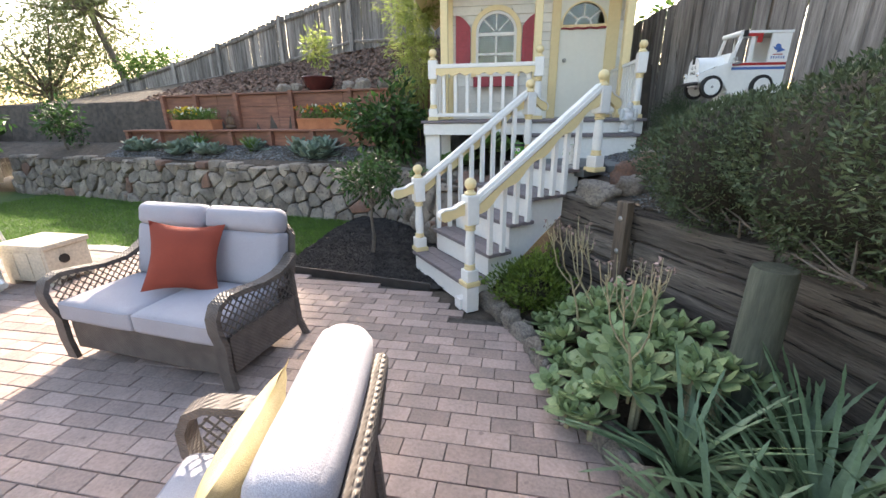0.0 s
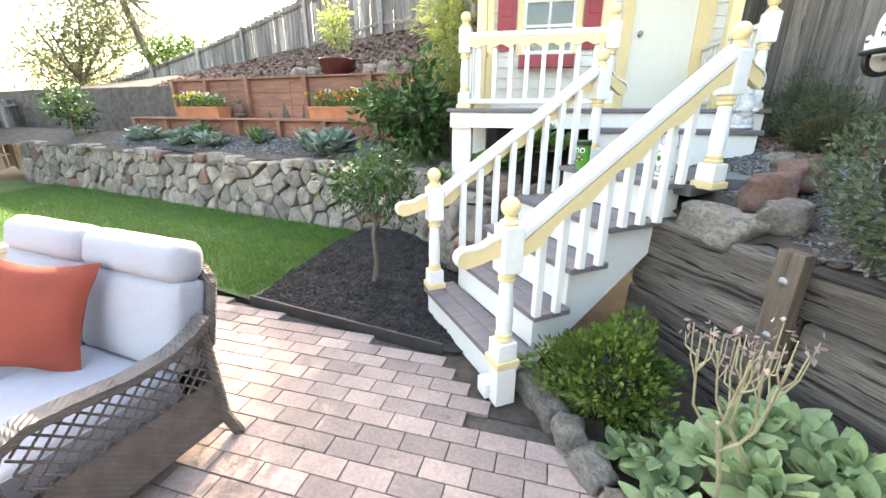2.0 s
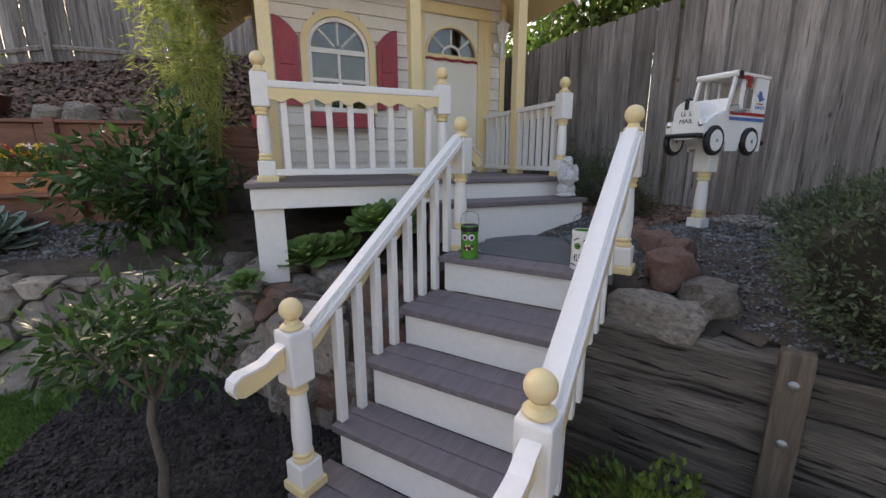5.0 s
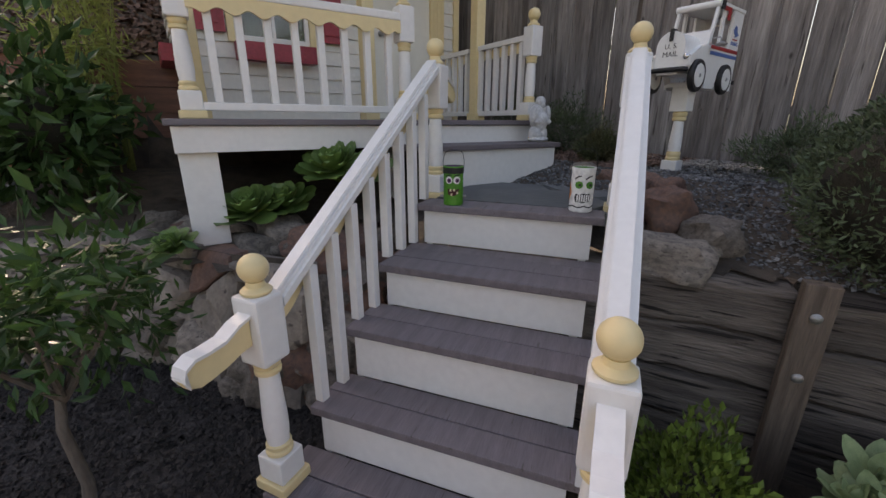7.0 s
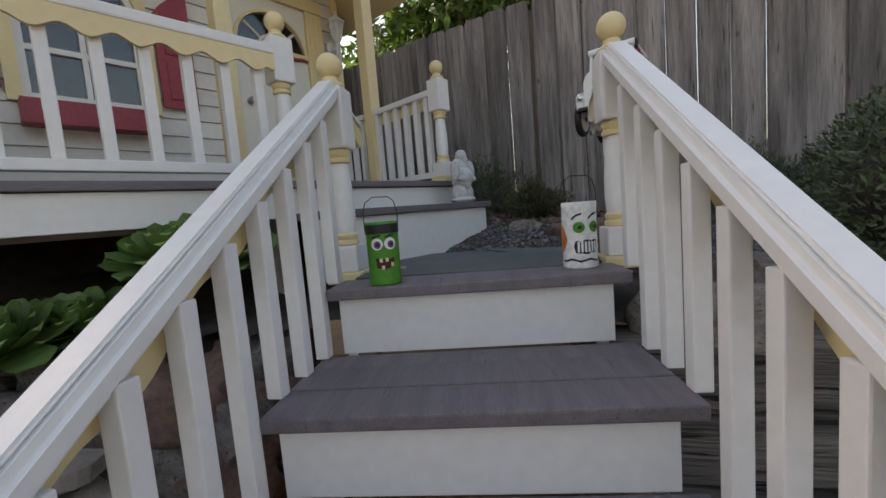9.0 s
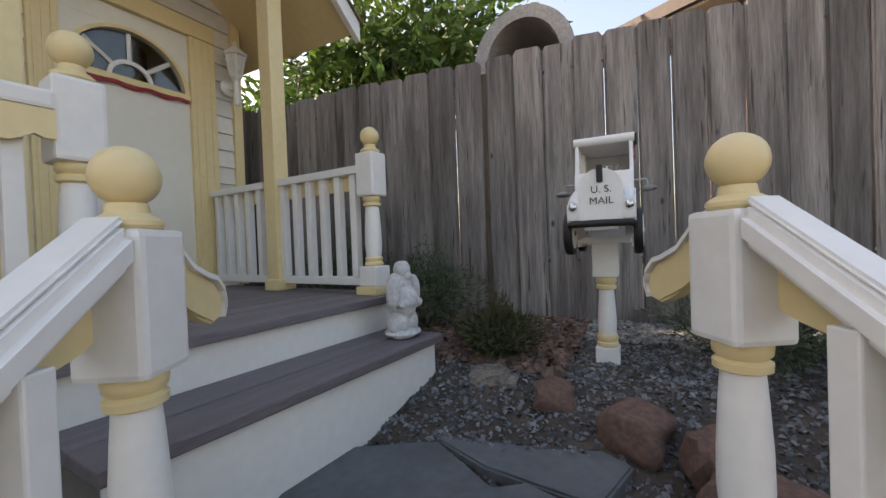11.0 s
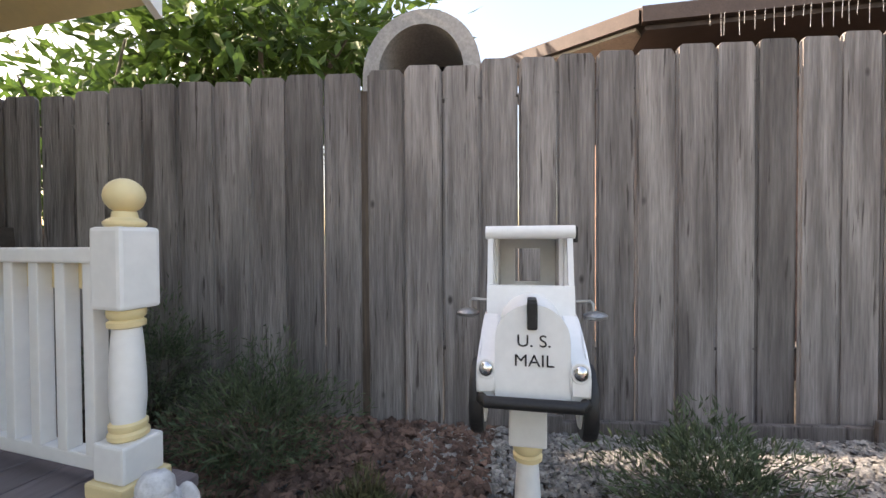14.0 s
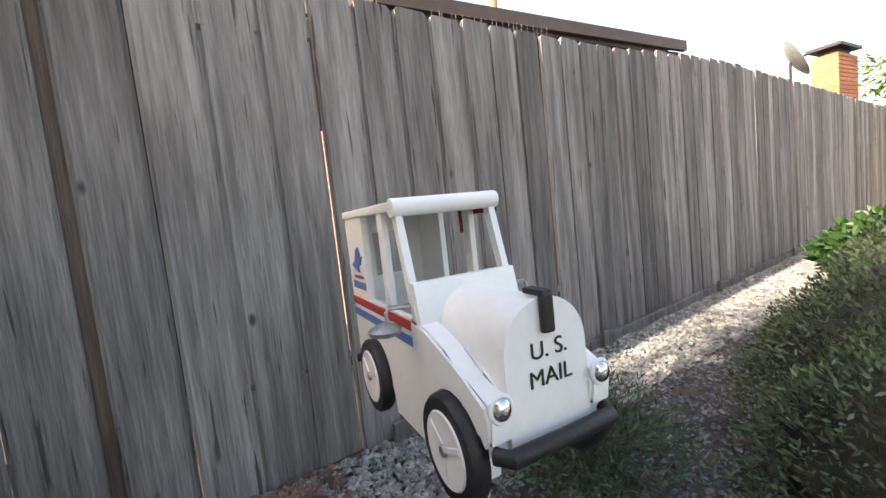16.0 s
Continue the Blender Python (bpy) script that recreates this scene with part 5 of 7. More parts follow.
for x, y in spots:
    z = 0.10 + 0.27 * min(1, max(0, (x - 1.02) / 0.38)) + pr.uniform(-0.05, 0.05)
    su = empty("succulent", T(x, y, 0), "rosette of broad grey green fleshy leaves beside the patio", "succulent", "grey green succulents")
    bm = B()
    tube(bm, [(0, 0, 0), (0.01, 0.01, z)], 0.016, 6)
    part("stem", bm, TWIG, su)
    rosette(su, T(0, 0, z - 0.03), pr.uniform(0.125, 0.185), 15, GREYSUC, GREYL, (pr.uniform(-0.45, 0.45), pr.uniform(-0.6, 0.1)), low=-22, high=74)
# dry flower stalks
for pts in (((1.28, 3.05, 0.2), (1.16, 2.97, 0.68), (1.06, 2.78, 1.0)), ((1.42, 3.10, 0.25), (1.27, 3.08, 0.58), (1.20, 2.98, 0.90)), ((1.35, 2.36, 0.2), (1.22, 2.16, 0.68), (1.12, 2.0, 1.02)), ((1.55, 2.95, 0.25), (1.50, 2.72, 0.56), (1.46, 2.56, 0.86))):
    st = empty("flower_stalk", T(*pts[0]), "dry branching flower stalk rising from the succulents", "flower stalk", "dry flower stalks")
    o = Vector(pts[0])
    q = [Vector(p) - o for p in pts]
    bm = B()
    tube(bm, [q[0], q[0].lerp(q[1], 0.5) + Vector((0.012, -0.01, 0)), q[1]], 0.0085, 7, 0.006)
    part("stem", bm, TWIG, st, smooth=True)
    P = []
    for k in range(3):
        a = k * 2.1 + pr.uniform(-0.3, 0.3)
        out = Vector((math.cos(a), math.sin(a), 0))
        root = q[0].lerp(q[1], 0.72 + 0.14 * k)
        e = q[2] + out * pr.uniform(0.06, 0.11) + Vector((0, 0, pr.uniform(-0.08, 0.04)))
        elbow = root.lerp(e, 0.45) + out * 0.035 - Vector((0, 0, 0.03))
        bm = B()
        tube(bm, [root, root.lerp(elbow, 0.5) + out * 0.012, elbow, e], 0.0052, 6, 0.0035)
        part("branch", bm, TWIG, st, smooth=True)
        for n_ in range(5):
            a2 = a + n_ * 1.257
            f = e + Vector((math.cos(a2) * 0.035, math.sin(a2) * 0.035, pr.uniform(0.03, 0.09)))
            r2 = elbow.lerp(e, pr.uniform(0.4, 0.95))
            bm = B()
            tube(bm, [r2, r2.lerp(f, 0.5) + Vector((math.cos(a2) * 0.012, math.sin(a2) * 0.012, -0.01)), f], 0.003, 5, 0.0016)
            part("twig", bm, TWIG, st)
            P += [f + Vector((pr.gauss(0, 0.012), pr.gauss(0, 0.012), pr.gauss(0, 0.010))) for _ in range(3)]
    P = np.array([tuple(p) for p in P])
    leaves("dry_flower_mass", P, rng.normal(0, 1, P.shape), 0.022, 0.5, DRYFLOWER, st)
# aloe
for x, y, r, cnt in ((1.50, 2.06, 0.55, 46), (1.90, 1.80, 0.66, 60), (1.66, 1.52, 0.60, 48), (2.10, 2.14, 0.55, 40), (2.18, 1.42, 0.66, 40), (1.80, 2.26, 0.48, 34), (1.42, 1.70, 0.45, 34)):
    al = empty("aloe", T(x, y, 0.03), "spiky dark green aloe with long toothed leaves", "aloe", "aloes")
    for k in range(cnt):
        a, e, L = k * 2.4, radians(lr.uniform(12, 82)), r * lr.uniform(0.7, 1.15)
        dx, dz = math.cos(e), math.sin(e)
        bm = B()
        rows, n = [], 15
        for i in range(n):
            u = i / (n - 1)
            w = 0.0165 * (1 - u) ** 0.8 + 0.001
            h = L * (u * dz - 0.30 * u * u * dx)
            px = L * (u * dx + 0.30 * u * u * dz)
            tooth = 0.0045 * (i % 2)
            rows.append([bm.verts.new((px, s * (w + (tooth if s else 0)), h + o)) for s, o in ((-1, 0.010 * (1 - u)), (0, -0.014 * (1 - u)), (1, 0.010 * (1 - u)), (0, 0.002))])
        for p, q in zip(rows, rows[1:]):
            for j in range(4):
                bm.faces.new((p[j], p[(j + 1) % 4], q[(j + 1) % 4], q[j]))
        bm.faces.new(rows[-1])
        part("leaf", bm, ALOE, al, smooth=True, at=Matrix.Rotation(a + lr.uniform(-0.2, 0.2), 4, "Z"))
shrub("jade_bush", (1.10, 3.78, 0.26), (0.30, 0.30, 0.28), 4600, 0.04, 0.55, JADE, "compact bright green jade bush at the foot of the stair", up=0.8, jitter=0.5, f=0.5, shell=0.4, lumps=0.3)
# blue green succulents on the gravel shelf
for s, o, r in ((-0.9, -0.35, 0.2), (0.65, -0.5, 0.24), (4.05, -0.55, 0.26), (-0.75, -0.3, 0.2), (-0.5, -0.4, 0.22), (-0.25, -0.3, 0.2), (0.55, -0.35, 0.22), (0.85, -0.25, 0.24), (0.35, -0.45, 0.18), (1.40, -0.48, 0.19), (1.6, -0.42, 0.17), (3.6, -0.35, 0.26), (3.95, -0.25, 0.28), (4.2, -0.4, 0.25), (3.8, -0.5, 0.22), (2.35, -0.25, 0.22)):
    p = ter(s, o)
    z = upper_z(p[0], p[1])
    su = empty("succulent", T(p[0], p[1], z - 0.02), "clump of blue green succulent leaves on the gravel", "succulent", "blue green succulents")
    for k in range(3):
        rosette(su, T(lr.uniform(-0.1, 0.1), lr.uniform(-0.1, 0.1), 0.05 + 0.1 * (k == 0)), r * 1.35 * lr.uniform(0.75, 1.05), 13, BLUESUC, BLUEL, (lr.uniform(-0.3, 0.3), lr.uniform(-0.3, 0.3)), low=5)
# strap-leaved clumps on the gravel shelf
for s_, o, h, cnt in ((0.95, -0.22, 0.42, 46), (2.35, -0.28, 0.40, 40)):
    p = ter(s_, o)
    ag = empty("strap_plant", T(p[0], p[1], upper_z(p[0], p[1]) - 0.02), "clump of narrow arching green leaves on the gravel", "plant", "strap-leaved plants")
    for k in range(cnt):
        a, spread, L = k * 2.4, lr.uniform(0.12, 0.62), h * lr.uniform(0.75, 1.15)
        bm = B()
        rows = []
        for i in range(6):
            u = i / 5
            w = 0.013 * (1 - u ** 3) + 0.001
            px, pz = L * spread * (u + 0.5 * u * u), L * (u - spread * 0.55 * u * u)
            rows.append([bm.verts.new((px, -w, pz)), bm.verts.new((px, 0, pz - 0.004)), bm.verts.new((px, w, pz))])
        for q, r_ in zip(rows, rows[1:]):
            for j in range(2):
                bm.faces.new((q[j], q[j + 1], r_[j + 1], r_[j]))
        part("leaf", bm, MIDLEAF, ag, smooth=True, at=Matrix.Rotation(a, 4, "Z"))
# rosettes under the deck
for x, y, z, r in ((0.30, 6.22, 0.98, 0.22), (0.52, 6.22, 1.0, 0.20), (0.80, 6.00, 1.24, 0.23), (0.98, 5.92, 1.20, 0.19), (-0.16, 6.12, 0.86, 0.13)):
    su = empty("rosette_succulent", T(x, y, z - 0.05), "large bright green rosette succulent below the deck", "succulent", "rosette succulents")
    rosette(su, T(0, 0, 0.09), r * 1.1, 40, ROSETTE, ROSEL, (0.25, -0.35), low=-5, high=82)

# ---- patio furniture ----
WICKER = mat("grey brown wicker", (0.15, 0.125, 0.11), (0.10, 0.083, 0.073), 0.55, 14, bump=0.0, rand=0.08)
wk = WICKER.node_tree
wco = wk.nodes.new("ShaderNodeTexCoord")
wmix = wk.nodes.new("ShaderNodeMath")
wmix.operation = "MULTIPLY"
for axis, sock in (("Z", 0), ("DIAGONAL", 1)):
    wv = wk.nodes.new("ShaderNodeTexWave")
    wv.bands_direction = axis
    wv.inputs["Scale"].default_value = 34.0 if axis == "Z" else 22.0
    wv.inputs["Distortion"].default_value = 0.6
    wk.links.new(wco.outputs["Object"], wv.inputs["Vector"])
    wk.links.new(wv.outputs["Fac"], wmix.inputs[sock])
wb = wk.nodes.new("ShaderNodeBump")
wb.inputs["Strength"].default_value, wb.inputs["Distance"].default_value = 0.8, 0.008
wk.links.new(wmix.outputs[0], wb.inputs["Height"])
wk.links.new(wb.outputs[0], wk.nodes["Principled BSDF"].inputs["Normal"])
CUSHION = mat("lavender grey fabric", (0.365, 0.357, 0.391), (0.323, 0.315, 0.348), 0.9, 3, bump=0.25, fine=90)
ORANGE = mat("rust orange fabric", (0.28, 0.055, 0.032), (0.22, 0.043, 0.026), 0.9, 3, bump=0.3, fine=90)
YELLOW = mat("mustard fabric", (0.60, 0.50, 0.29), (0.47, 0.37, 0.19), 0.9, 5, (1, 8, 1), 0.4, 40)


def pad(x0, x1, y0, y1, z0, z1, m=IDENT, puff=0.03, soft=0.03):
    """A stuffed cushion: a rounded box that swells in the middle."""
    bm = B()
    bmesh.ops.create_cube(bm, size=2.0)
    bmesh.ops.subdivide_edges(bm, edges=bm.edges[:], cuts=10, use_grid_fill=True)
    half = Vector(((x1 - x0) / 2, (y1 - y0) / 2, (z1 - z0) / 2))
    mid = Vector(((x0 + x1) / 2, (y0 + y1) / 2, (z0 + z1) / 2))
    r = min(soft * 1.4, min(half) * 0.92)
    thin = 2 if half.z <= min(half.x, half.y) else 1
    wide = [ax for ax in range(3) if ax != thin]
    for v in bm.verts:
        c = Vector([math.sin(max(-1, min(1, q)) * math.pi / 2) for q in v.co])
        p = Vector([c[ax] * half[ax] for ax in range(3)])
        q = Vector([max(r - half[ax], min(half[ax] - r, p[ax])) for ax in range(3)])
        k = q + (p - q).normalized() * r
        swell = (1 - c[wide[0]] ** 4) * (1 - c[wide[1]] ** 4)
        k[thin] += math.copysign(puff * swell, c[thin]) * abs(c[thin]) + 0.005 * noise.noise(c * 2.7)
        v.co = m @ (k + mid)
    return bm


def piping(parent, x0, x1, y0, y1, z, m=IDENT):
    bm = B()
    pts = []
    rr = 0.03
    for cx, cy, a0 in ((x1 - rr, y1 - rr, 0), (x0 + rr, y1 - rr, 90), (x0 + rr, y0 + rr, 180), (x1 - rr, y0 + rr, 270)):
        pts += [m @ Vector((cx + rr * math.cos(radians(a0 + t)), cy + rr * math.sin(radians(a0 + t)), z)) for t in (0, 30, 60, 90)]
    tube(bm, pts + [pts[0]], 0.005, 5)
    part("piping", bm, CUSHION, parent, smooth=True)


def wicker_seat(name, m, hw, seats, label, category, depth=0.66, back_y=0.47, tilt=9, roll_h=0.575):
    """A wicker seat that faces -y, with curved arms, lattice sides and loose cushions."""
    so = empty(name, m, label, category)
    for x0, x1, y0, y1, z0, z1, nm in ((-hw + 0.05, hw - 0.05, 0.03, 0.06, 0.09, 0.35, "front_panel"), (-hw + 0.05, hw - 0.05, depth - 0.03, depth, 0.12, 0.46, "lower_back_panel"),
                                       (-hw + 0.03, -hw + 0.055, 0.05, depth, 0.11, 0.37, "side_panel"), (hw - 0.055, hw - 0.03, 0.05, depth, 0.11, 0.37, "side_panel"),
                                       (-hw + 0.06, hw - 0.06, 0.06, depth - 0.03, 0.31, 0.335, "seat_deck")):
        bm = B()
        box(bm, x0, x1, y0, y1, z0, z1, bevel=0.008)
        part(nm, bm, WICKER, so)
    bm = B()
    rear = T(0, depth - 0.02, 0.44) @ Matrix.Rotation(radians(-tilt), 4, "X")
    box(bm, -hw + 0.05, hw - 0.05, 0.0, 0.03, 0.0, 0.44, rear, 0.008)
    part("back_panel", bm, WICKER, so)
    bm = B()
    tube(bm, [rear @ Vector(q) for q in ((-hw + 0.05, 0.015, 0.1), (-hw + 0.055, 0.015, 0.40), (-hw + 0.10, 0.015, 0.45), (hw - 0.10, 0.015, 0.45), (hw - 0.055, 0.015, 0.40), (hw - 0.05, 0.015, 0.1))], 0.026, 8)
    part("back_rim", bm, WICKER, so, "braided wicker rim", True)
    for sd in (-1, 1):
        prof = [(0.0, 0.02), (-0.015, 0.18), (-0.01, 0.34), (-0.045, 0.46), (-0.05, 0.55), (-0.02, 0.615), (0.05, 0.645), (0.16, 0.635), (0.32, 0.61), (0.48, 0.615), (0.58, 0.65), (0.66, 0.70)]
        prof = [(y * depth / 0.66, z) for y, z in prof]
        V, F = [], []
        w = 0.042
        for i, (y, z) in enumerate(prof):
            a, b = prof[max(0, i - 1)], prof[min(len(prof) - 1, i + 1)]
            t = Vector((b[0] - a[0], b[1] - a[1])).normalized()
            n = Vector((-t.y, t.x)) * 0.017
            xx = sd * (hw - 0.035 + 0.025 * min(1, max(0, (z - 0.3) / 0.3)))
            for dx, sg in ((-w, 1), (w, 1), (w, -1), (-w, -1)):
                V.append((xx + dx, y + n.x * sg, z + n.y * sg))
            if i:
                k = 4 * i
                F += [(k - 4 + j, k - 4 + (j + 1) % 4, k + (j + 1) % 4, k + j) for j in range(4)]
        F += [(3, 2, 1, 0), tuple(range(len(V) - 4, len(V)))]
        arm = raw("arm", V, F, WICKER, so, True)
        arm.data.set_sharp_from_angle(angle=radians(45))
        bm = B()
        tube(bm, [(sd * (hw - 0.04), depth - 0.02, 0.70), (sd * (hw - 0.04), depth, 0.4), (sd * (hw - 0.035), depth + 0.01, 0.15), (sd * (hw - 0.02), depth + 0.06, 0.0)], 0.028, 8)
        part("back_leg", bm, WICKER, so, smooth=True)
        xx = sd * (hw - 0.02)
        for k in range(-6, 13):
            for sl in (1, -1):
                y0, y1 = k * 0.055, k * 0.055 + 0.24 * 1
                if sl < 0:
                    y0, y1 = y1, y0
                pts = []
                for q in range(9):
                    f = q / 8
                    y = y0 + (y1 - y0) * f
                    z = 0.37 + 0.25 * f
                    ztop = float(np.interp(y, [-0.02, 0.05, 0.16, 0.32, 0.48, 0.58, 0.66], [0.60, 0.635, 0.63, 0.605, 0.61, 0.645, 0.69]))
                    if 0.0 < y < depth - 0.02 and z < ztop:
                        pts.append((xx, y, z))
                if len(pts) > 2:
                    bm = B()
                    tube(bm, [pts[0], pts[-1]], 0.005, 5)
                    part("lattice_cane", bm, WICKER, so)
    step_w = (2 * hw - 0.12) / seats
    for k in range(seats):
        x0 = -hw + 0.06 + k * step_w
        sc = part("seat_cushion", pad(x0 + 0.004, x0 + step_w - 0.004, -0.03, back_y + 0.03, 0.335, 0.475, IDENT, 0.025, 0.02), CUSHION, so, "lavender grey seat cushion", True)
        piping(sc, x0 + 0.006, x0 + step_w - 0.006, -0.028, back_y + 0.028, 0.462)
        lean = T(0, back_y, 0.47) @ Matrix.Rotation(radians(-tilt), 4, "X")
        part("back_cushion", pad(x0 + 0.004, x0 + step_w - 0.004, 0.01, 0.15, 0.0, 0.415, lean, 0.022, 0.02), CUSHION, so, "lavender grey back cushion", True)
        hc = part("head_cushion", pad(x0 + 0.002, x0 + step_w - 0.002, -0.012, 0.155, 0.395, roll_h, lean, 0.012, 0.05), CUSHION, so, "rounded top roll of the back cushion", True)
    return so


LOVE = T(-1.675, 2.785, 0) @ RZ(-13.5)
wicker_seat("loveseat", LOVE, 0.74, 2, "brown wicker loveseat with lavender grey cushions on the patio", "loveseat", 0.71, 0.55, 14, 0.59)
CHAIR = T(-0.50, 1.36, 0) @ RZ(-86)
wicker_seat("armchair", CHAIR, 0.395, 1, "brown wicker armchair with lavender grey cushions", "armchair")


def throw_pillow(name, m, s, material, label):
    bm = B()
    bmesh.ops.create_grid(bm, x_segments=16, y_segments=16, size=1.0)
    top = [v for v in bm.verts]
    for v in top:
        x, y = v.co.x, v.co.y
        pinch = 1 - 0.15 * (1 - x * x) * (y * y) - 0.15 * (1 - y * y) * (x * x)
        h = 0.30 * max(0, (1 - x * x)) ** 0.55 * max(0, (1 - y * y)) ** 0.55
        v.co = Vector((x * pinch, y * pinch, h + 0.02 * noise.noise(Vector((x * 2, y * 2, 1))))) * s
    g = bmesh.ops.duplicate(bm, geom=bm.verts[:] + bm.faces[:])
    for v in g["geom"]:
        if isinstance(v, bmesh.types.BMVert):
            v.co.z = -v.co.z
    bmesh.ops.remove_doubles(bm, verts=bm.verts, dist=0.004)
    return tagged(part(name, bm, material, None, "", True, m), label, "pillow")


throw_pillow("throw_pillow", LOVE @ T(0.055, 0.40, 0.72) @ RZ(28) @ Matrix.Rotation(radians(66), 4, "X") @ RZ(-7), 0.255, ORANGE, "rust orange square throw pillow on the loveseat")
throw_pillow("throw_pillow", CHAIR @ T(0.03, 0.36, 0.70) @ Matrix.Rotation(radians(70), 4, "X"), 0.26, YELLOW, "mustard yellow woven throw pillow on the armchair")

# cream box, hose stand and bottle at the lawn's edge
CREAMBOX = mat("cream plastic", (0.52, 0.47, 0.38), (0.46, 0.41, 0.33), 0.6, 4, bump=0.15)
bx = empty("storage_box", T(-4.08, 4.46, 0) @ RZ(-8), "cream panelled storage box on the patio", "box")
bm = B()
box(bm, -0.30, 0.30, -0.22, 0.22, 0.05, 0.40, bevel=0.012)
part("body", bm, CREAMBOX, bx)
bm = B()
box(bm, -0.32, 0.32, -0.24, 0.24, 0.40, 0.455, bevel=0.015)
part("lid", bm, CREAMBOX, bx)
for k in range(3):
    bm = B()
    box(bm, -0.28 + k * 0.19, -0.11 + k * 0.19, -0.228, -0.22, 0.09, 0.37, bevel=0.004)
    part("panel", bm, CREAMBOX, bx)
for x in (-0.26, 0.26):
    for y in (-0.18, 0.18):
        bm = B()
        box(bm, x - 0.035, x + 0.035, y - 0.035, y + 0.035, 0, 0.05)
        part("foot", bm, CREAMBOX, bx)
bm = B()
lathe(bm, [(0.05, 0), (0.05, 0.012), (0.03, 0.014)], T(0.30, -0.05, 0.27) @ Matrix.Rotation(radians(90), 4, "Y"), 16)
part("grommet", bm, BLACK, bx, "dark round hose hole", True)
hs = empty("hose_stand", T(-4.64, 4.44, 0), "curved grey metal hose stand", "stand")
bm = B()
tube(bm, [(0.22, 0, 0), (0.18, 0, 0.3), (0.10, 0, 0.62), (0.0, 0, 0.76), (-0.14, 0, 0.80), (-0.3, 0, 0.79)], 0.018, 8)
part("pole", bm, STEEL, hs, smooth=True)
bm = B()
tube(bm, [(0.22, 0, 0.02), (0.34, 0.05, 0.02), (0.42, 0.2, 0.02), (0.36, 0.34, 0.02)], 0.014, 8)
part("foot", bm, BLACK, hs, smooth=True)
bo = empty("bottle", T(-4.32, 4.08, 0), "white plastic bottle on the pavers", "bottle")
bm = B()
lathe(bm, [(0.05, 0), (0.055, 0.01), (0.055, 0.15), (0.03, 0.2), (0.018, 0.21), (0.018, 0.24)], seg=16)
part("body", bm, WHITE, bo, smooth=True)

wp = empty("white_post", T(-4.42, 4.06, 0) @ RZ(10), "white painted square post with a downpipe beside the patio", "post")
bm = B()
box(bm, -0.16, 0.10, -0.13, 0.13, 0.0, 2.6, bevel=0.012)
part("shaft", bm, WHITE, wp)
bm = B()
tube(bm, [(0.14, 0.0, 2.5), (0.14, 0.0, 0.2), (0.17, -0.02, 0.12), (0.24, -0.06, 0.08)], 0.04, 8)
part("downpipe", bm, WHITE, wp, smooth=True)
# ---- mailbox made as a mail truck ----
TRUCKW = mat("white enamel", (0.78, 0.78, 0.76), (0.755, 0.755, 0.735), 0.35, 4, bump=0.04, c3=(0.6, 0.58, 0.55), spot=0.77, vary=0.2)
TRED = mat("red enamel", (0.42, 0.03, 0.03), (0.36, 0.025, 0.025), 0.4, 5, bump=0.05)
TBLUE = mat("blue enamel", (0.07, 0.16, 0.42), (0.06, 0.13, 0.36), 0.4, 5, bump=0.05)
TRUCK = T(3.03, 4.828, 0.012) @ RZ(180) @ Matrix.Diagonal((1, 0.94, 1, 1))
mb = empty("mailbox_truck", TRUCK, "wooden mailbox shaped as a small white mail truck", "mailbox")


def panel(name, x0, x1, y0, y1, z0, z1, material, label="", bevel=0.003, parent=None):
    bm = B()
    box(bm, x0, x1, y0, y1, z0, z1, bevel=bevel)
    return part(name, bm, material, parent or mb, label)


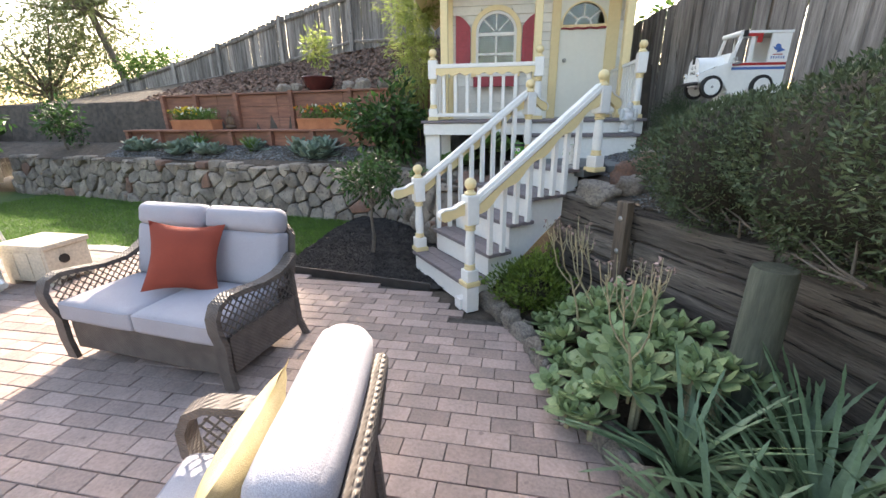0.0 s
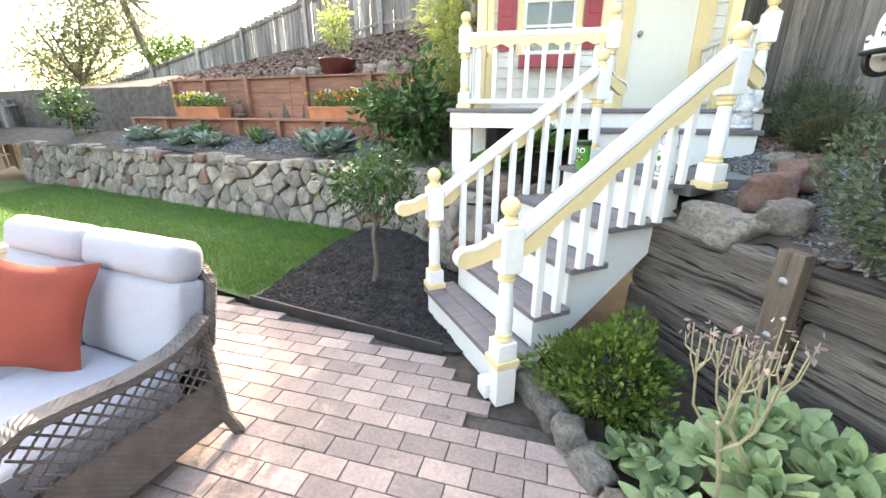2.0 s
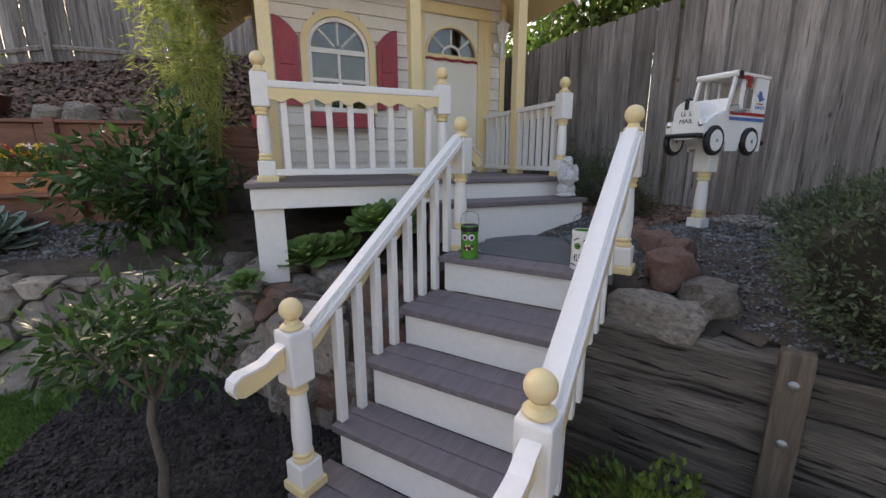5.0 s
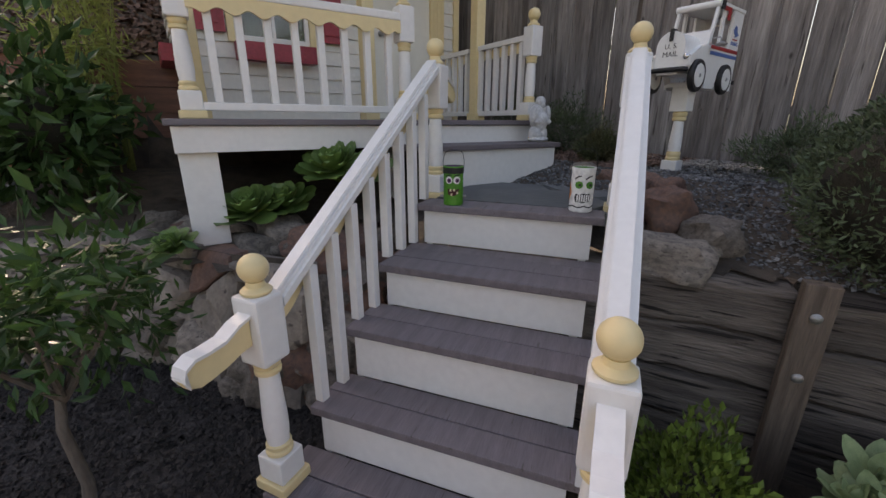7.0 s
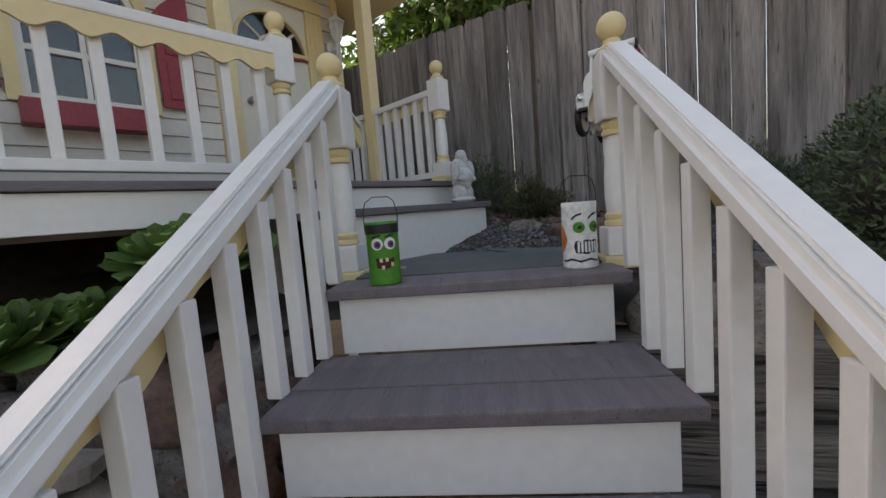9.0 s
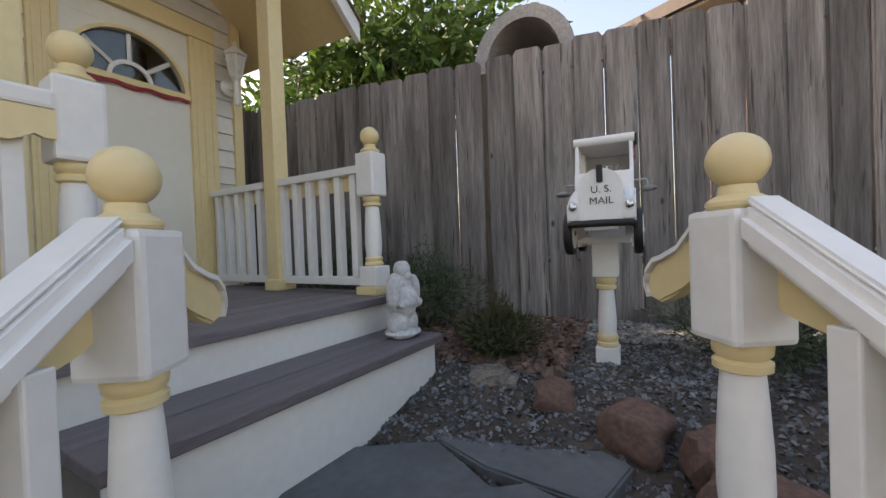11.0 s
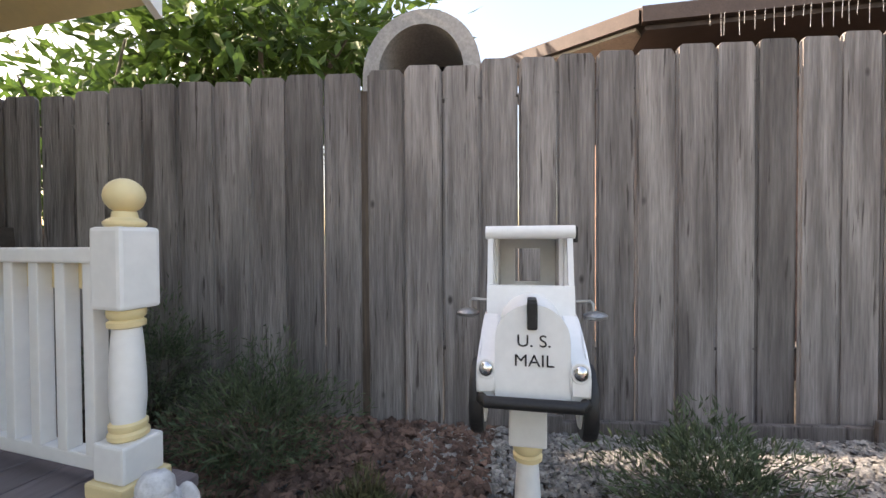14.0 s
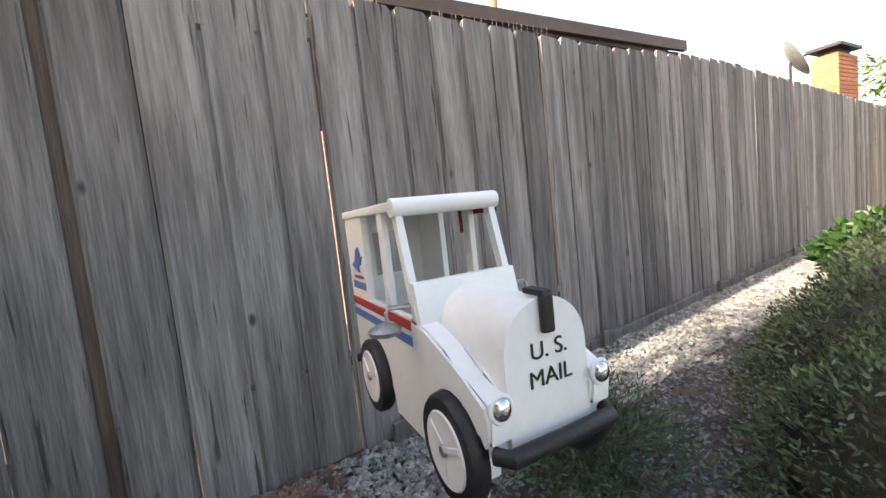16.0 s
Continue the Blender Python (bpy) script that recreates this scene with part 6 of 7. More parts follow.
panel("floor", -0.37, 0.11, -0.118, 0.118, 1.815, 1.845, TRUCKW)
for sd in (-1, 1):
    side = B()
    y0, y1 = sd * 0.121, sd * 0.139
    # lower side with a wheel arch
    pts = [(-0.37, 1.80)] + [(-0.182 - 0.115 * math.cos(math.pi * k / 10), 1.80 + 0.13 * math.sin(math.pi * k / 10)) for k in range(11)] + [(0.10, 1.80), (0.13, 2.075), (-0.37, 2.075)]
    prism(side, pts, min(y0, y1), max(y0, y1))
    part("side_panel", side, TRUCKW, mb)
    rear = B()
    box(rear, -0.37, -0.20, min(y0, y1), max(y0, y1), 2.075, 2.31)
    part("side_panel", rear, TRUCKW, mb)
    for xa, xb in ((-0.055, -0.03),):
        panel("window_post", xa - 0.005, xb + 0.005, min(y0, y1), max(y0, y1), 2.075, 2.31, TRUCKW)
    bm = B()
    prism(bm, [(0.13, 2.075), (0.105, 2.075), (0.045, 2.31), (0.07, 2.31)], min(y0, y1), max(y0, y1))
    part("window_post", bm, TRUCKW, mb)
    ys = sd * 0.1405
    for nm, z0, z1, mt in (("red_stripe", 2.048, 2.070, TRED), ("blue_stripe", 2.012, 2.034, TBLUE)):
        panel(nm, -0.368, 0.122, min(ys - 0.0015, ys + 0.0015), max(ys - 0.0015, ys + 0.0015), z0, z1, mt, "", 0)
    bm = B()
    prism(bm, [(-0.335, 2.17), (-0.30, 2.185), (-0.285, 2.215), (-0.26, 2.225), (-0.245, 2.21), (-0.25, 2.195), (-0.225, 2.20), (-0.245, 2.175), (-0.27, 2.165), (-0.26, 2.15), (-0.29, 2.155)], ys - 0.0015, ys + 0.0015)
    part("emblem", bm, TBLUE, mb, "plain blue emblem")
    panel("emblem_bar", -0.32, -0.235, min(ys - 0.0015, ys + 0.0015), max(ys - 0.0015, ys + 0.0015), 2.132, 2.14, TRED, "", 0)
    for k in range(6):
        panel("letter_bar", -0.34 + k * 0.022, -0.332 + k * 0.022, min(ys - 0.0015, ys + 0.0015), max(ys - 0.0015, ys + 0.0015), 2.100, 2.122, TBLUE, "", 0)
    # front fender
    bm = B()
    pts = [(0.10, 2.075), (0.17, 2.068), (0.24, 2.045), (0.31, 2.005), (0.375, 1.985), (0.385, 1.96), (0.38, 1.92), (0.355, 1.915)] + [(0.262 + 0.113 * math.cos(math.pi * k / 10), 1.86 + 0.118 * math.sin(math.pi * k / 10)) for k in range(1, 10)] + [(0.10, 1.83)]
    prism(bm, pts, sd * 0.119 - 0.026, sd * 0.119 + 0.026)
    bmesh.ops.bevel(bm, geom=[e for e in bm.edges if abs(e.verts[0].co.y - e.verts[1].co.y) < 0.001], offset=0.006, segments=2, affect="EDGES")
    part("fender", bm, TRUCKW, mb, smooth=True)
    bm = B()
    ball(bm, 0.020, T(0.384, sd * 0.118, 1.977) @ Matrix.Diagonal((0.75, 1, 1, 1)), 16, 10)
    lamp = part("headlight", bm, CHROME, mb, "small domed chrome headlight", True)
    bm = B()
    ring = [(0.384, sd * 0.118 + 0.022 * math.cos(k * math.pi / 10), 1.977 + 0.022 * math.sin(k * math.pi / 10)) for k in range(21)]
    tube(bm, ring, 0.004, 6)
    part("rim", bm, TRUCKW, lamp, "white ring", True)
    for wx in (0.262, -0.182):
        wh = empty("wheel", T(wx, sd * 0.150, 1.868) @ Matrix.Rotation(radians(90), 4, "X"), "black tyre on a white spoked wheel")
        wh.parent = mb
        bm = B()
        lathe(bm, [(0.07, -0.019), (0.094, -0.019), (0.10, -0.011), (0.10, 0.011), (0.094, 0.019), (0.07, 0.019)], seg=28)
        part("tyre", bm, BLACK, wh, smooth=True)
        bm = B()
        lathe(bm, [(0.060, -0.0212), (0.069, -0.0225), (0.0715, -0.0195), (0.0715, 0.0195), (0.069, 0.0225), (0.060, 0.0212)], seg=28)
        part("rim", bm, TRUCKW, wh, smooth=True)
        for k in range(3):
            bm = B()
            box(bm, 0.01, 0.062, -0.006, 0.006, -0.0235, 0.0235, Matrix.Rotation(k * 2.094 + 0.4, 4, "Z"), 0.002)
            part("spoke", bm, TRUCKW, wh)
        bm = B()
        lathe(bm, [(0.010, -0.028), (0.012, -0.024), (0.012, 0.024), (0.010, 0.028)], seg=10)
        part("hub", bm, STEEL, wh, smooth=True)
    mr = empty("mirror", IDENT, "round steel mirror on a bent arm")
    mr.parent = mb
    bm = B()
    tube(bm, [(0.10, sd * 0.135, 2.105), (0.10, sd * 0.19, 2.108), (0.10, sd * 0.198, 2.10), (0.10, sd * 0.198, 2.075)], 0.005, 6)
    part("arm", bm, STEEL, mr, smooth=True)
    bm = B()
    lathe(bm, [(0.02, 2.052), (0.036, 2.058), (0.038, 2.066), (0.03, 2.072), (0.012, 2.078)], T(0.10, sd * 0.205, 0), 20)
    part("disc", bm, STEEL, mr, smooth=True)
# back with a window opening
for y0, y1, z0, z1 in ((-0.12, -0.055, 1.83, 2.31), (0.055, 0.12, 1.83, 2.31), (-0.055, 0.055, 1.83, 2.12), (-0.055, 0.055, 2.26, 2.31)):
    panel("back_panel", -0.37, -0.352, y0, y1, z0, z1, TRUCKW, "", 0)
panel("roof", -0.378, 0.06, -0.145, 0.145, 2.311, 2.333, TRUCKW, "", 0.005)
bm = B()
tube(bm, [(0.065, -0.147, 2.318), (0.065, 0.147, 2.318)], 0.021, 14)
part("visor_roll", bm, TRUCKW, mb, smooth=True)
bm = B()
prism(bm, [(0.135, 2.03), (0.155, 2.03), (0.128, 2.155), (0.110, 2.155)], -0.138, 0.138)
part("cowl", bm, TRUCKW, mb)
hood = [(-0.093, 1.895), (0.093, 1.895), (0.093, 2.045)] + [(0.093 * math.cos(math.pi * k / 16), 2.045 + 0.088 * math.sin(math.pi * k / 16)) for k in range(1, 16)] + [(-0.093, 2.045)]
swap = Matrix(((0, 1, 0, 0), (1, 0, 0, 0), (0, 0, 1, 0), (0, 0, 0, 1)))
bm = B()
prism(bm, hood, 0.13, 0.362, swap)
part("hood", bm, TRUCKW, mb, "rounded white mailbox hood", True)
bm = B()
prism(bm, [(a * 1.03, 1.895 + (b - 1.895) * 1.012) for a, b in hood], 0.363, 0.374, swap)
door_m = part("mail_door", bm, TRUCKW, mb, "round-topped white mailbox door")
for text, z, size in (("U. S.", 2.033, 0.042), ("MAIL", 1.985, 0.042)):
    cu = bpy.data.curves.new("lettering", "FONT")
    cu.body, cu.size, cu.align_x, cu.extrude, cu.offset = text, size, "CENTER", 0.0008, 0.0
    tmp = bpy.data.objects.new("lettering", cu)
    scene.collection.objects.link(tmp)
    bpy.context.view_layer.update()
    me = bpy.data.meshes.new_from_object(tmp.evaluated_get(bpy.context.evaluated_depsgraph_get()))
    bpy.data.objects.remove(tmp)
    me.materials.clear()
    me.materials.append(BLACK)
    ob = new("lettering", me)
    ob.parent = door_m
    ob.matrix_basis = T(0.3755, 0.004, z) @ RZ(90) @ Matrix.Rotation(radians(90), 4, "X") @ Matrix.Diagonal((1.12, 1, 1, 1))
bm = B()
box(bm, 0.374, 0.388, -0.0135, 0.0135, 2.075, 2.145, bevel=0.006)
box(bm, 0.335, 0.386, -0.012, 0.012, 2.138, 2.149, bevel=0.003)
part("latch", bm, BLACK, mb, "black plastic latch")
bm = B()
tube(bm, [(0.375, -0.132, 1.900), (0.402, -0.118, 1.902), (0.405, 0, 1.903), (0.402, 0.118, 1.902), (0.375, 0.132, 1.900)], 0.015, 10)
part("bumper", bm, BLACK, mb, "black front bumper", True)
bm = B()
tube(bm, [(-0.385, -0.15, 1.86), (-0.385, 0.15, 1.86)], 0.014, 10)
part("bumper", bm, BLACK, mb, smooth=True)
panel("chassis_board", 0.10, 0.375, -0.07, 0.07, 1.876, 1.888, TRUCKW)
panel("flag", -0.075, 0.055, 0.143, 0.149, 2.285, 2.312, TRED, "red mailbox flag")
panel("flag_plate", -0.115, -0.07, 0.143, 0.149, 2.235, 2.312, TRED)
for x0, x1, z0, z1 in ((0.02, 0.06, 2.285, 2.335),):
    panel("flag_hinge", x0, x1, 0.142, 0.158, z0, z1, BLACK)
mp = empty("mailbox_post", T(2.975, 4.835, bank_z(2.92, 4.8) - 0.01), "turned white and cream wooden post under the mailbox", "post")
bm = B()
box(bm, -0.058, 0.058, -0.058, 0.058, 0.43, 0.595, bevel=0.006)
part("head_block", bm, WHITE, mp)
bm = B()
lathe(bm, [(0.036, 0.365), (0.046, 0.37), (0.047, 0.385), (0.04, 0.392), (0.047, 0.40), (0.048, 0.42), (0.044, 0.43)])
part("upper_ring", bm, CREAM, mp, smooth=True)
bm = B()
lathe(bm, [(0.042, 0.15), (0.044, 0.2), (0.040, 0.28), (0.034, 0.365)])
part("turned_shaft", bm, WHITE, mp, smooth=True)
bm = B()
lathe(bm, [(0.044, 0.085), (0.05, 0.09), (0.05, 0.105), (0.044, 0.112), (0.048, 0.12), (0.048, 0.14), (0.042, 0.15)])
part("lower_ring", bm, CREAM, mp, smooth=True)
bm = B()
box(bm, -0.055, 0.055, -0.055, 0.055, -0.06, 0.085, bevel=0.006)
part("foot_block", bm, WHITE, mp)

# ---- landing: flagstones, boulders, statue, cans ----
for pts, dz in (([(1.42, 5.42), (1.32, 4.98), (1.62, 4.48), (1.88, 4.72), (1.95, 5.1), (2.12, 5.36), (1.92, 5.72), (1.55, 5.62)], 0.0),
                ([(2.20, 5.50), (2.02, 5.15), (1.96, 4.80), (2.20, 4.72), (2.42, 5.05), (2.48, 5.36)], 0.004),
                ([(1.13, 5.33), (1.57, 4.57), (1.82, 4.60), (1.98, 5.0), (1.78, 5.28), (1.42, 5.48)], 0.018)):
    bm = B()
    vs = [bm.verts.new((x + 0.012 * math.sin(x * 31), y, LAND_Z + dz - 0.06)) for x, y in pts]
    f = bm.faces.new(vs)
    r = bmesh.ops.extrude_face_region(bm, geom=[f])
    for v in r["geom"]:
        if isinstance(v, bmesh.types.BMVert):
            v.co.z += 0.065
    bmesh.ops.bevel(bm, geom=[e for e in bm.edges if e.verts[0].co.z > LAND_Z + dz - 0.01 and e.verts[1].co.z > LAND_Z + dz - 0.01], offset=0.008, segments=2, affect="EDGES")
    tagged(part("flagstone", bm, SLATE), "flat blue grey flagstone on the landing", "flagstone", "landing flagstones")
for x, y, z, rx, ry, rz, red in ((1.70, 4.27, 0.97, 0.22, 0.14, 0.11, 0), (2.02, 4.42, 1.13, 0.16, 0.13, 0.13, 1), (1.95, 4.15, 1.05, 0.15, 0.13, 0.10, 0), (2.56, 5.30, 1.22, 0.11, 0.10, 0.07, 0), (2.50, 5.02, 1.21, 0.13, 0.10, 0.06, 1),
                                 (2.32, 4.72, 1.20, 0.12, 0.11, 0.09, 1), (2.20, 4.5, 1.2, 0.1, 0.1, 0.09, 1)):
    tagged(piece("boulder", lr.choice(REDSTONES if red else STONES), T(x, y, z) @ RZ(lr.uniform(0, 180)) @ Matrix.Diagonal((rx, ry, rz, 1))), "reddish lava boulder on the gravel bank" if red else "brown grey boulder on the gravel bank", "boulder", "bank boulders")

STATUEW = mat("white stone statue", (0.62, 0.62, 0.61), (0.46, 0.46, 0.46), 0.8, 12, bump=0.6, fine=5)
STATUEB = mat("brown statue", (0.16, 0.10, 0.065), (0.10, 0.065, 0.045), 0.7, 12, bump=0.5)


def blobs(name, m, items, material, label, category):
    bm = B()
    for x, y, z, rx, ry, rz in items:
        ball(bm, 1.0, T(x, y, z) @ Matrix.Diagonal((rx, ry, rz, 1)), 16, 10)
    for v in bm.verts:
        v.co += Vector((1, 1, 1)) * 0.006 * noise.noise(v.co * 45)
    return tagged(part(name, bm, material, None, "", True, m), label, category)


blobs("statue", DECKM @ T(2.525, -0.195, 1.432) @ Matrix.Diagonal((1.08, 1.08, 1.08, 1)), [(0, 0, 0.02, 0.085, 0.075, 0.025), (0.03, 0, 0.06, 0.05, 0.05, 0.06), (-0.03, 0, 0.06, 0.05, 0.05, 0.06), (0, 0, 0.15, 0.07, 0.062, 0.09), (0, -0.03, 0.16, 0.05, 0.045, 0.05),
                                                (0, 0.01, 0.225, 0.068, 0.05, 0.055), (0.07, -0.01, 0.19, 0.025, 0.035, 0.07), (-0.07, -0.01, 0.19, 0.025, 0.035, 0.07), (0.045, -0.045, 0.145, 0.035, 0.02, 0.02), (-0.045, -0.045, 0.145, 0.035, 0.02, 0.02),
                                                (0, -0.005, 0.285, 0.036, 0.038, 0.042), (0, -0.035, 0.262, 0.022, 0.014, 0.02)], STATUEW, "small weathered white stone figure on the porch step", "statue")
blobs("statue", TER @ T(1.26, 0.42, 1.44), [(0, 0, 0.05, 0.13, 0.10, 0.05), (0, 0.01, 0.17, 0.075, 0.06, 0.11), (0.085, 0, 0.17, 0.025, 0.03, 0.09), (-0.085, 0, 0.17, 0.025, 0.03, 0.09), (0, 0, 0.32, 0.05, 0.05, 0.06), (0, 0, 0.385, 0.022, 0.022, 0.03)], STATUEB,
      "small brown seated figure on the redwood shelf", "statue")

CANG = mat("green can paint", (0.06, 0.26, 0.025), (0.05, 0.22, 0.02), 0.45, 6, bump=0.1)
CANW = mat("white can paint", (0.78, 0.78, 0.75), (0.72, 0.72, 0.69), 0.45, 6, bump=0.1)
PURPLE = mat("purple paint", (0.16, 0.05, 0.17), (0.13, 0.04, 0.14), 0.5, 6, bump=0.05)
CANO = mat("orange can paint", (0.6, 0.2, 0.03), (0.55, 0.17, 0.03), 0.5, 6, bump=0.05)
MAROON = mat("maroon paint", (0.07, 0.012, 0.015), (0.06, 0.01, 0.012), 0.5, 6, bump=0.05)
TOOTH = mat("tooth paint", (0.7, 0.62, 0.4), (0.62, 0.55, 0.35), 0.5, 6, bump=0.05)


def can(name, m, body, inside, label):
    c = empty(name, m, label, "painted can", "painted cans")
    bm = B()
    h, r, seg = 0.205, 0.053, 32
    prof = [(r - 0.004, 0.0), (r, 0.004)] + [(r - (0.0012 if k % 2 else 0), 0.02 + k * 0.0115) for k in range(15)] + [(r + 0.001, h - 0.003), (r, h), (r - 0.003, h), (r - 0.004, h - 0.004)]
    rows = [[bm.verts.new((a * math.cos(2 * math.pi * k / seg), a * math.sin(2 * math.pi * k / seg), z)) for k in range(seg)] for a, z in prof]
    for a, b in zip(rows, rows[1:]):
        for k in range(seg):
            bm.faces.new((a[k], a[(k + 1) % seg], b[(k + 1) % seg], b[k]))
    bm.faces.new(list(reversed(rows[0])))
    part("body", bm, body, c, smooth=True)
    bm = B()
    rows = [[bm.verts.new(((r - 0.0045) * math.cos(2 * math.pi * k / seg), (r - 0.0045) * math.sin(2 * math.pi * k / seg), z)) for k in range(seg)] for z in (0.004, h - 0.002)]
    for k in range(seg):
        bm.faces.new((rows[0][k], rows[1][k], rows[1][(k + 1) % seg], rows[0][(k + 1) % seg]))
    bm.faces.new(rows[0])
    part("inside", bm, inside, c)
    bm = B()
    tube(bm, [(0, -0.054, 0.18), (0, -0.056, 0.23), (0.004, -0.048, 0.27), (0.0, -0.03, 0.285), (0, 0.02, 0.287), (0.003, 0.045, 0.27), (0, 0.055, 0.235), (0, 0.054, 0.18)], 0.0016, 5)
    part("wire_handle", bm, BLACK, c, "thin wire handle", True)
    return c


def decal(c, name, outline, material, lift=0.0012, r=0.0535):
    """A painted patch wrapped on the can: outline of (degrees from the front, height)."""
    bm = B()
    cx = sum(p[0] for p in outline) / len(outline)
    cz = sum(p[1] for p in outline) / len(outline)
    rr = r + lift

    def at(a, z):
        t = math.pi + radians(a)
        return bm.verts.new((rr * math.cos(t), rr * math.sin(t), z))
    rings = [[at(cx + (a - cx) * f, cz + (z - cz) * f) for a, z in outline] for f in (0.34, 0.67, 1.0)]
    mid = at(cx, cz)
    n = len(outline)
    for k in range(n):
        bm.faces.new((mid, rings[0][k], rings[0][(k + 1) % n]))
        for p, q in zip(rings, rings[1:]):
            bm.faces.new((p[k], q[k], q[(k + 1) % n], p[(k + 1) % n]))
    part(name, bm, material, c)


def disc(a, z, ra, rz, n=18):
    return [(a + ra * math.cos(2 * math.pi * k / n), z + rz * math.sin(2 * math.pi * k / n)) for k in range(n)]


def rect(a0, a1, z0, z1):
    return [(a0, z0), ((a0 + a1) / 2, z0), (a1, z0), (a1, z1), ((a0 + a1) / 2, z1), (a0, z1)]


STEP_TOP = TOPS[4]
g = can("painted_can", STAIR @ T(1.108, 0.295, STEP_TOP) @ RZ(20), CANG, PURPLE, "green painted tin can with a monster face and wire handle")
for k in range(12):
    decal(g, "black_band", rect(k * 30, k * 30 + 30.3, 0.168, 0.198), BLACK, 0.0016)
for a in (-24, 22):
    decal(g, "eye", disc(a, 0.135, 21, 0.019), CANW, 0.0012)
    decal(g, "iris", disc(a + 2, 0.133, 12, 0.012), PURPLE, 0.0018)
    decal(g, "pupil", disc(a + 3, 0.133, 5, 0.005), BLACK, 0.0023)
    decal(g, "brow", [(a - 18, 0.152), (a, 0.158), (a + 16, 0.160), (a + 16, 0.165), (a, 0.164), (a - 18, 0.158)], BLACK, 0.0016)
decal(g, "mouth", [(-30, 0.06), (0, 0.052), (30, 0.062), (34, 0.09), (12, 0.086), (-12, 0.088), (-32, 0.092)], MAROON, 0.0012)
for a, z in ((-14, 0.083), (6, 0.084), (24, 0.068), (-8, 0.06)):
    decal(g, "tooth", rect(a - 5, a + 5, z - 0.006, z + 0.006), TOOTH, 0.0019)
for sd in (-1, 1):
    bm = B()
    tube(bm, [(0, sd * 0.05, 0.045), (0, sd * 0.07, 0.045)], 0.006, 8)
    part("side_bolt", bm, STEEL, g, smooth=True)
w = can("painted_can", STAIR @ T(1.215, -0.352, STEP_TOP) @ RZ(6) @ Matrix.Diagonal((1.06, 1.06, 1.06, 1)), CANW, CANG, "white painted tin can with a skull face and wire handle")
for a in (-18, 34):
    decal(w, "eye", disc(a, 0.128, 19, 0.017), CANG, 0.0012)
    decal(w, "pupil", disc(a + 4, 0.128, 7, 0.006), BLACK, 0.0018)
    decal(w, "brow", [(a - 22, 0.15), (a - 6, 0.162), (a + 10, 0.166), (a + 10, 0.172), (a - 8, 0.168), (a - 24, 0.156)], BLACK, 0.0014)
decal(w, "mouth", [(-30, 0.05), (5, 0.045), (40, 0.05), (44, 0.07), (40, 0.088), (5, 0.09), (-30, 0.086), (-36, 0.07)], BLACK, 0.0010)
for k in range(6):
    decal(w, "tooth", rect(-24 + k * 11, -17 + k * 11, 0.052, 0.084), CANW, 0.0017)
for k in range(11):
    a = -80 + k * 16
    decal(w, "wavy_line", [(a, 0.024 + 0.004 * math.sin(a / 9)), (a + 16.5, 0.024 + 0.004 * math.sin((a + 16) / 9)), (a + 16.5, 0.030 + 0.004 * math.sin((a + 16) / 9)), (a, 0.030 + 0.004 * math.sin(a / 9))], BLACK, 0.0012)
decal(w, "orange_patch", [(-100, 0.05), (-75, 0.055), (-58, 0.09), (-75, 0.13), (-100, 0.14)], CANO, 0.0009)

# ---- porch lamp ----
pl = empty("wall_lantern", HOUSE @ T(2.89, W0 - 0.03, 3.13) @ Matrix.Diagonal((1.3, 1.3, 1.25, 1)), "small white outdoor wall lantern", "wall lamp")
bm = B()
lathe(bm, [(0.05, 0), (0.05, 0.012), (0.03, 0.02)], Matrix.Rotation(radians(90), 4, "X") @ T(0, -0.04, 0), 20)
part("back_plate", bm, WHITE, pl, smooth=True)
bm = B()
tube(bm, [(0, 0, -0.04), (0, -0.05, -0.06), (0, -0.08, -0.03), (0, -0.08, 0.02)], 0.008, 8)
part("arm", bm, WHITE, pl, smooth=True)
bm = B()
lathe(bm, [(0.012, -0.16), (0.02, -0.12), (0.015, -0.02), (0.03, 0.0), (0.035, 0.012)], T(0, -0.08, 0), 8)
part("stem", bm, WHITE, pl)
bm = B()
lathe(bm, [(0.033, 0.012), (0.055, 0.12), (0.06, 0.125)], T(0, -0.08, 0), 6)
part("glass", bm, mat("frosted lantern glass", (0.66, 0.66, 0.63), (0.58, 0.58, 0.56), 0.5, 8, bump=0.1), pl, "frosted white glass")
for k in range(6):
    a = k * math.pi / 3
    bm = B()
    tube(bm, [(0.035 * math.cos(a), -0.08 + 0.035 * math.sin(a), 0.012), (0.058 * math.cos(a), -0.08 + 0.058 * math.sin(a), 0.125)], 0.004, 4)
    part("bar", bm, WHITE, pl)
bm = B()
lathe(bm, [(0.07, 0.125), (0.068, 0.135), (0.03, 0.17), (0.012, 0.185), (0.012, 0.2), (0.004, 0.215)], T(0, -0.08, 0), 6)
part("cap", bm, WHITE, pl)

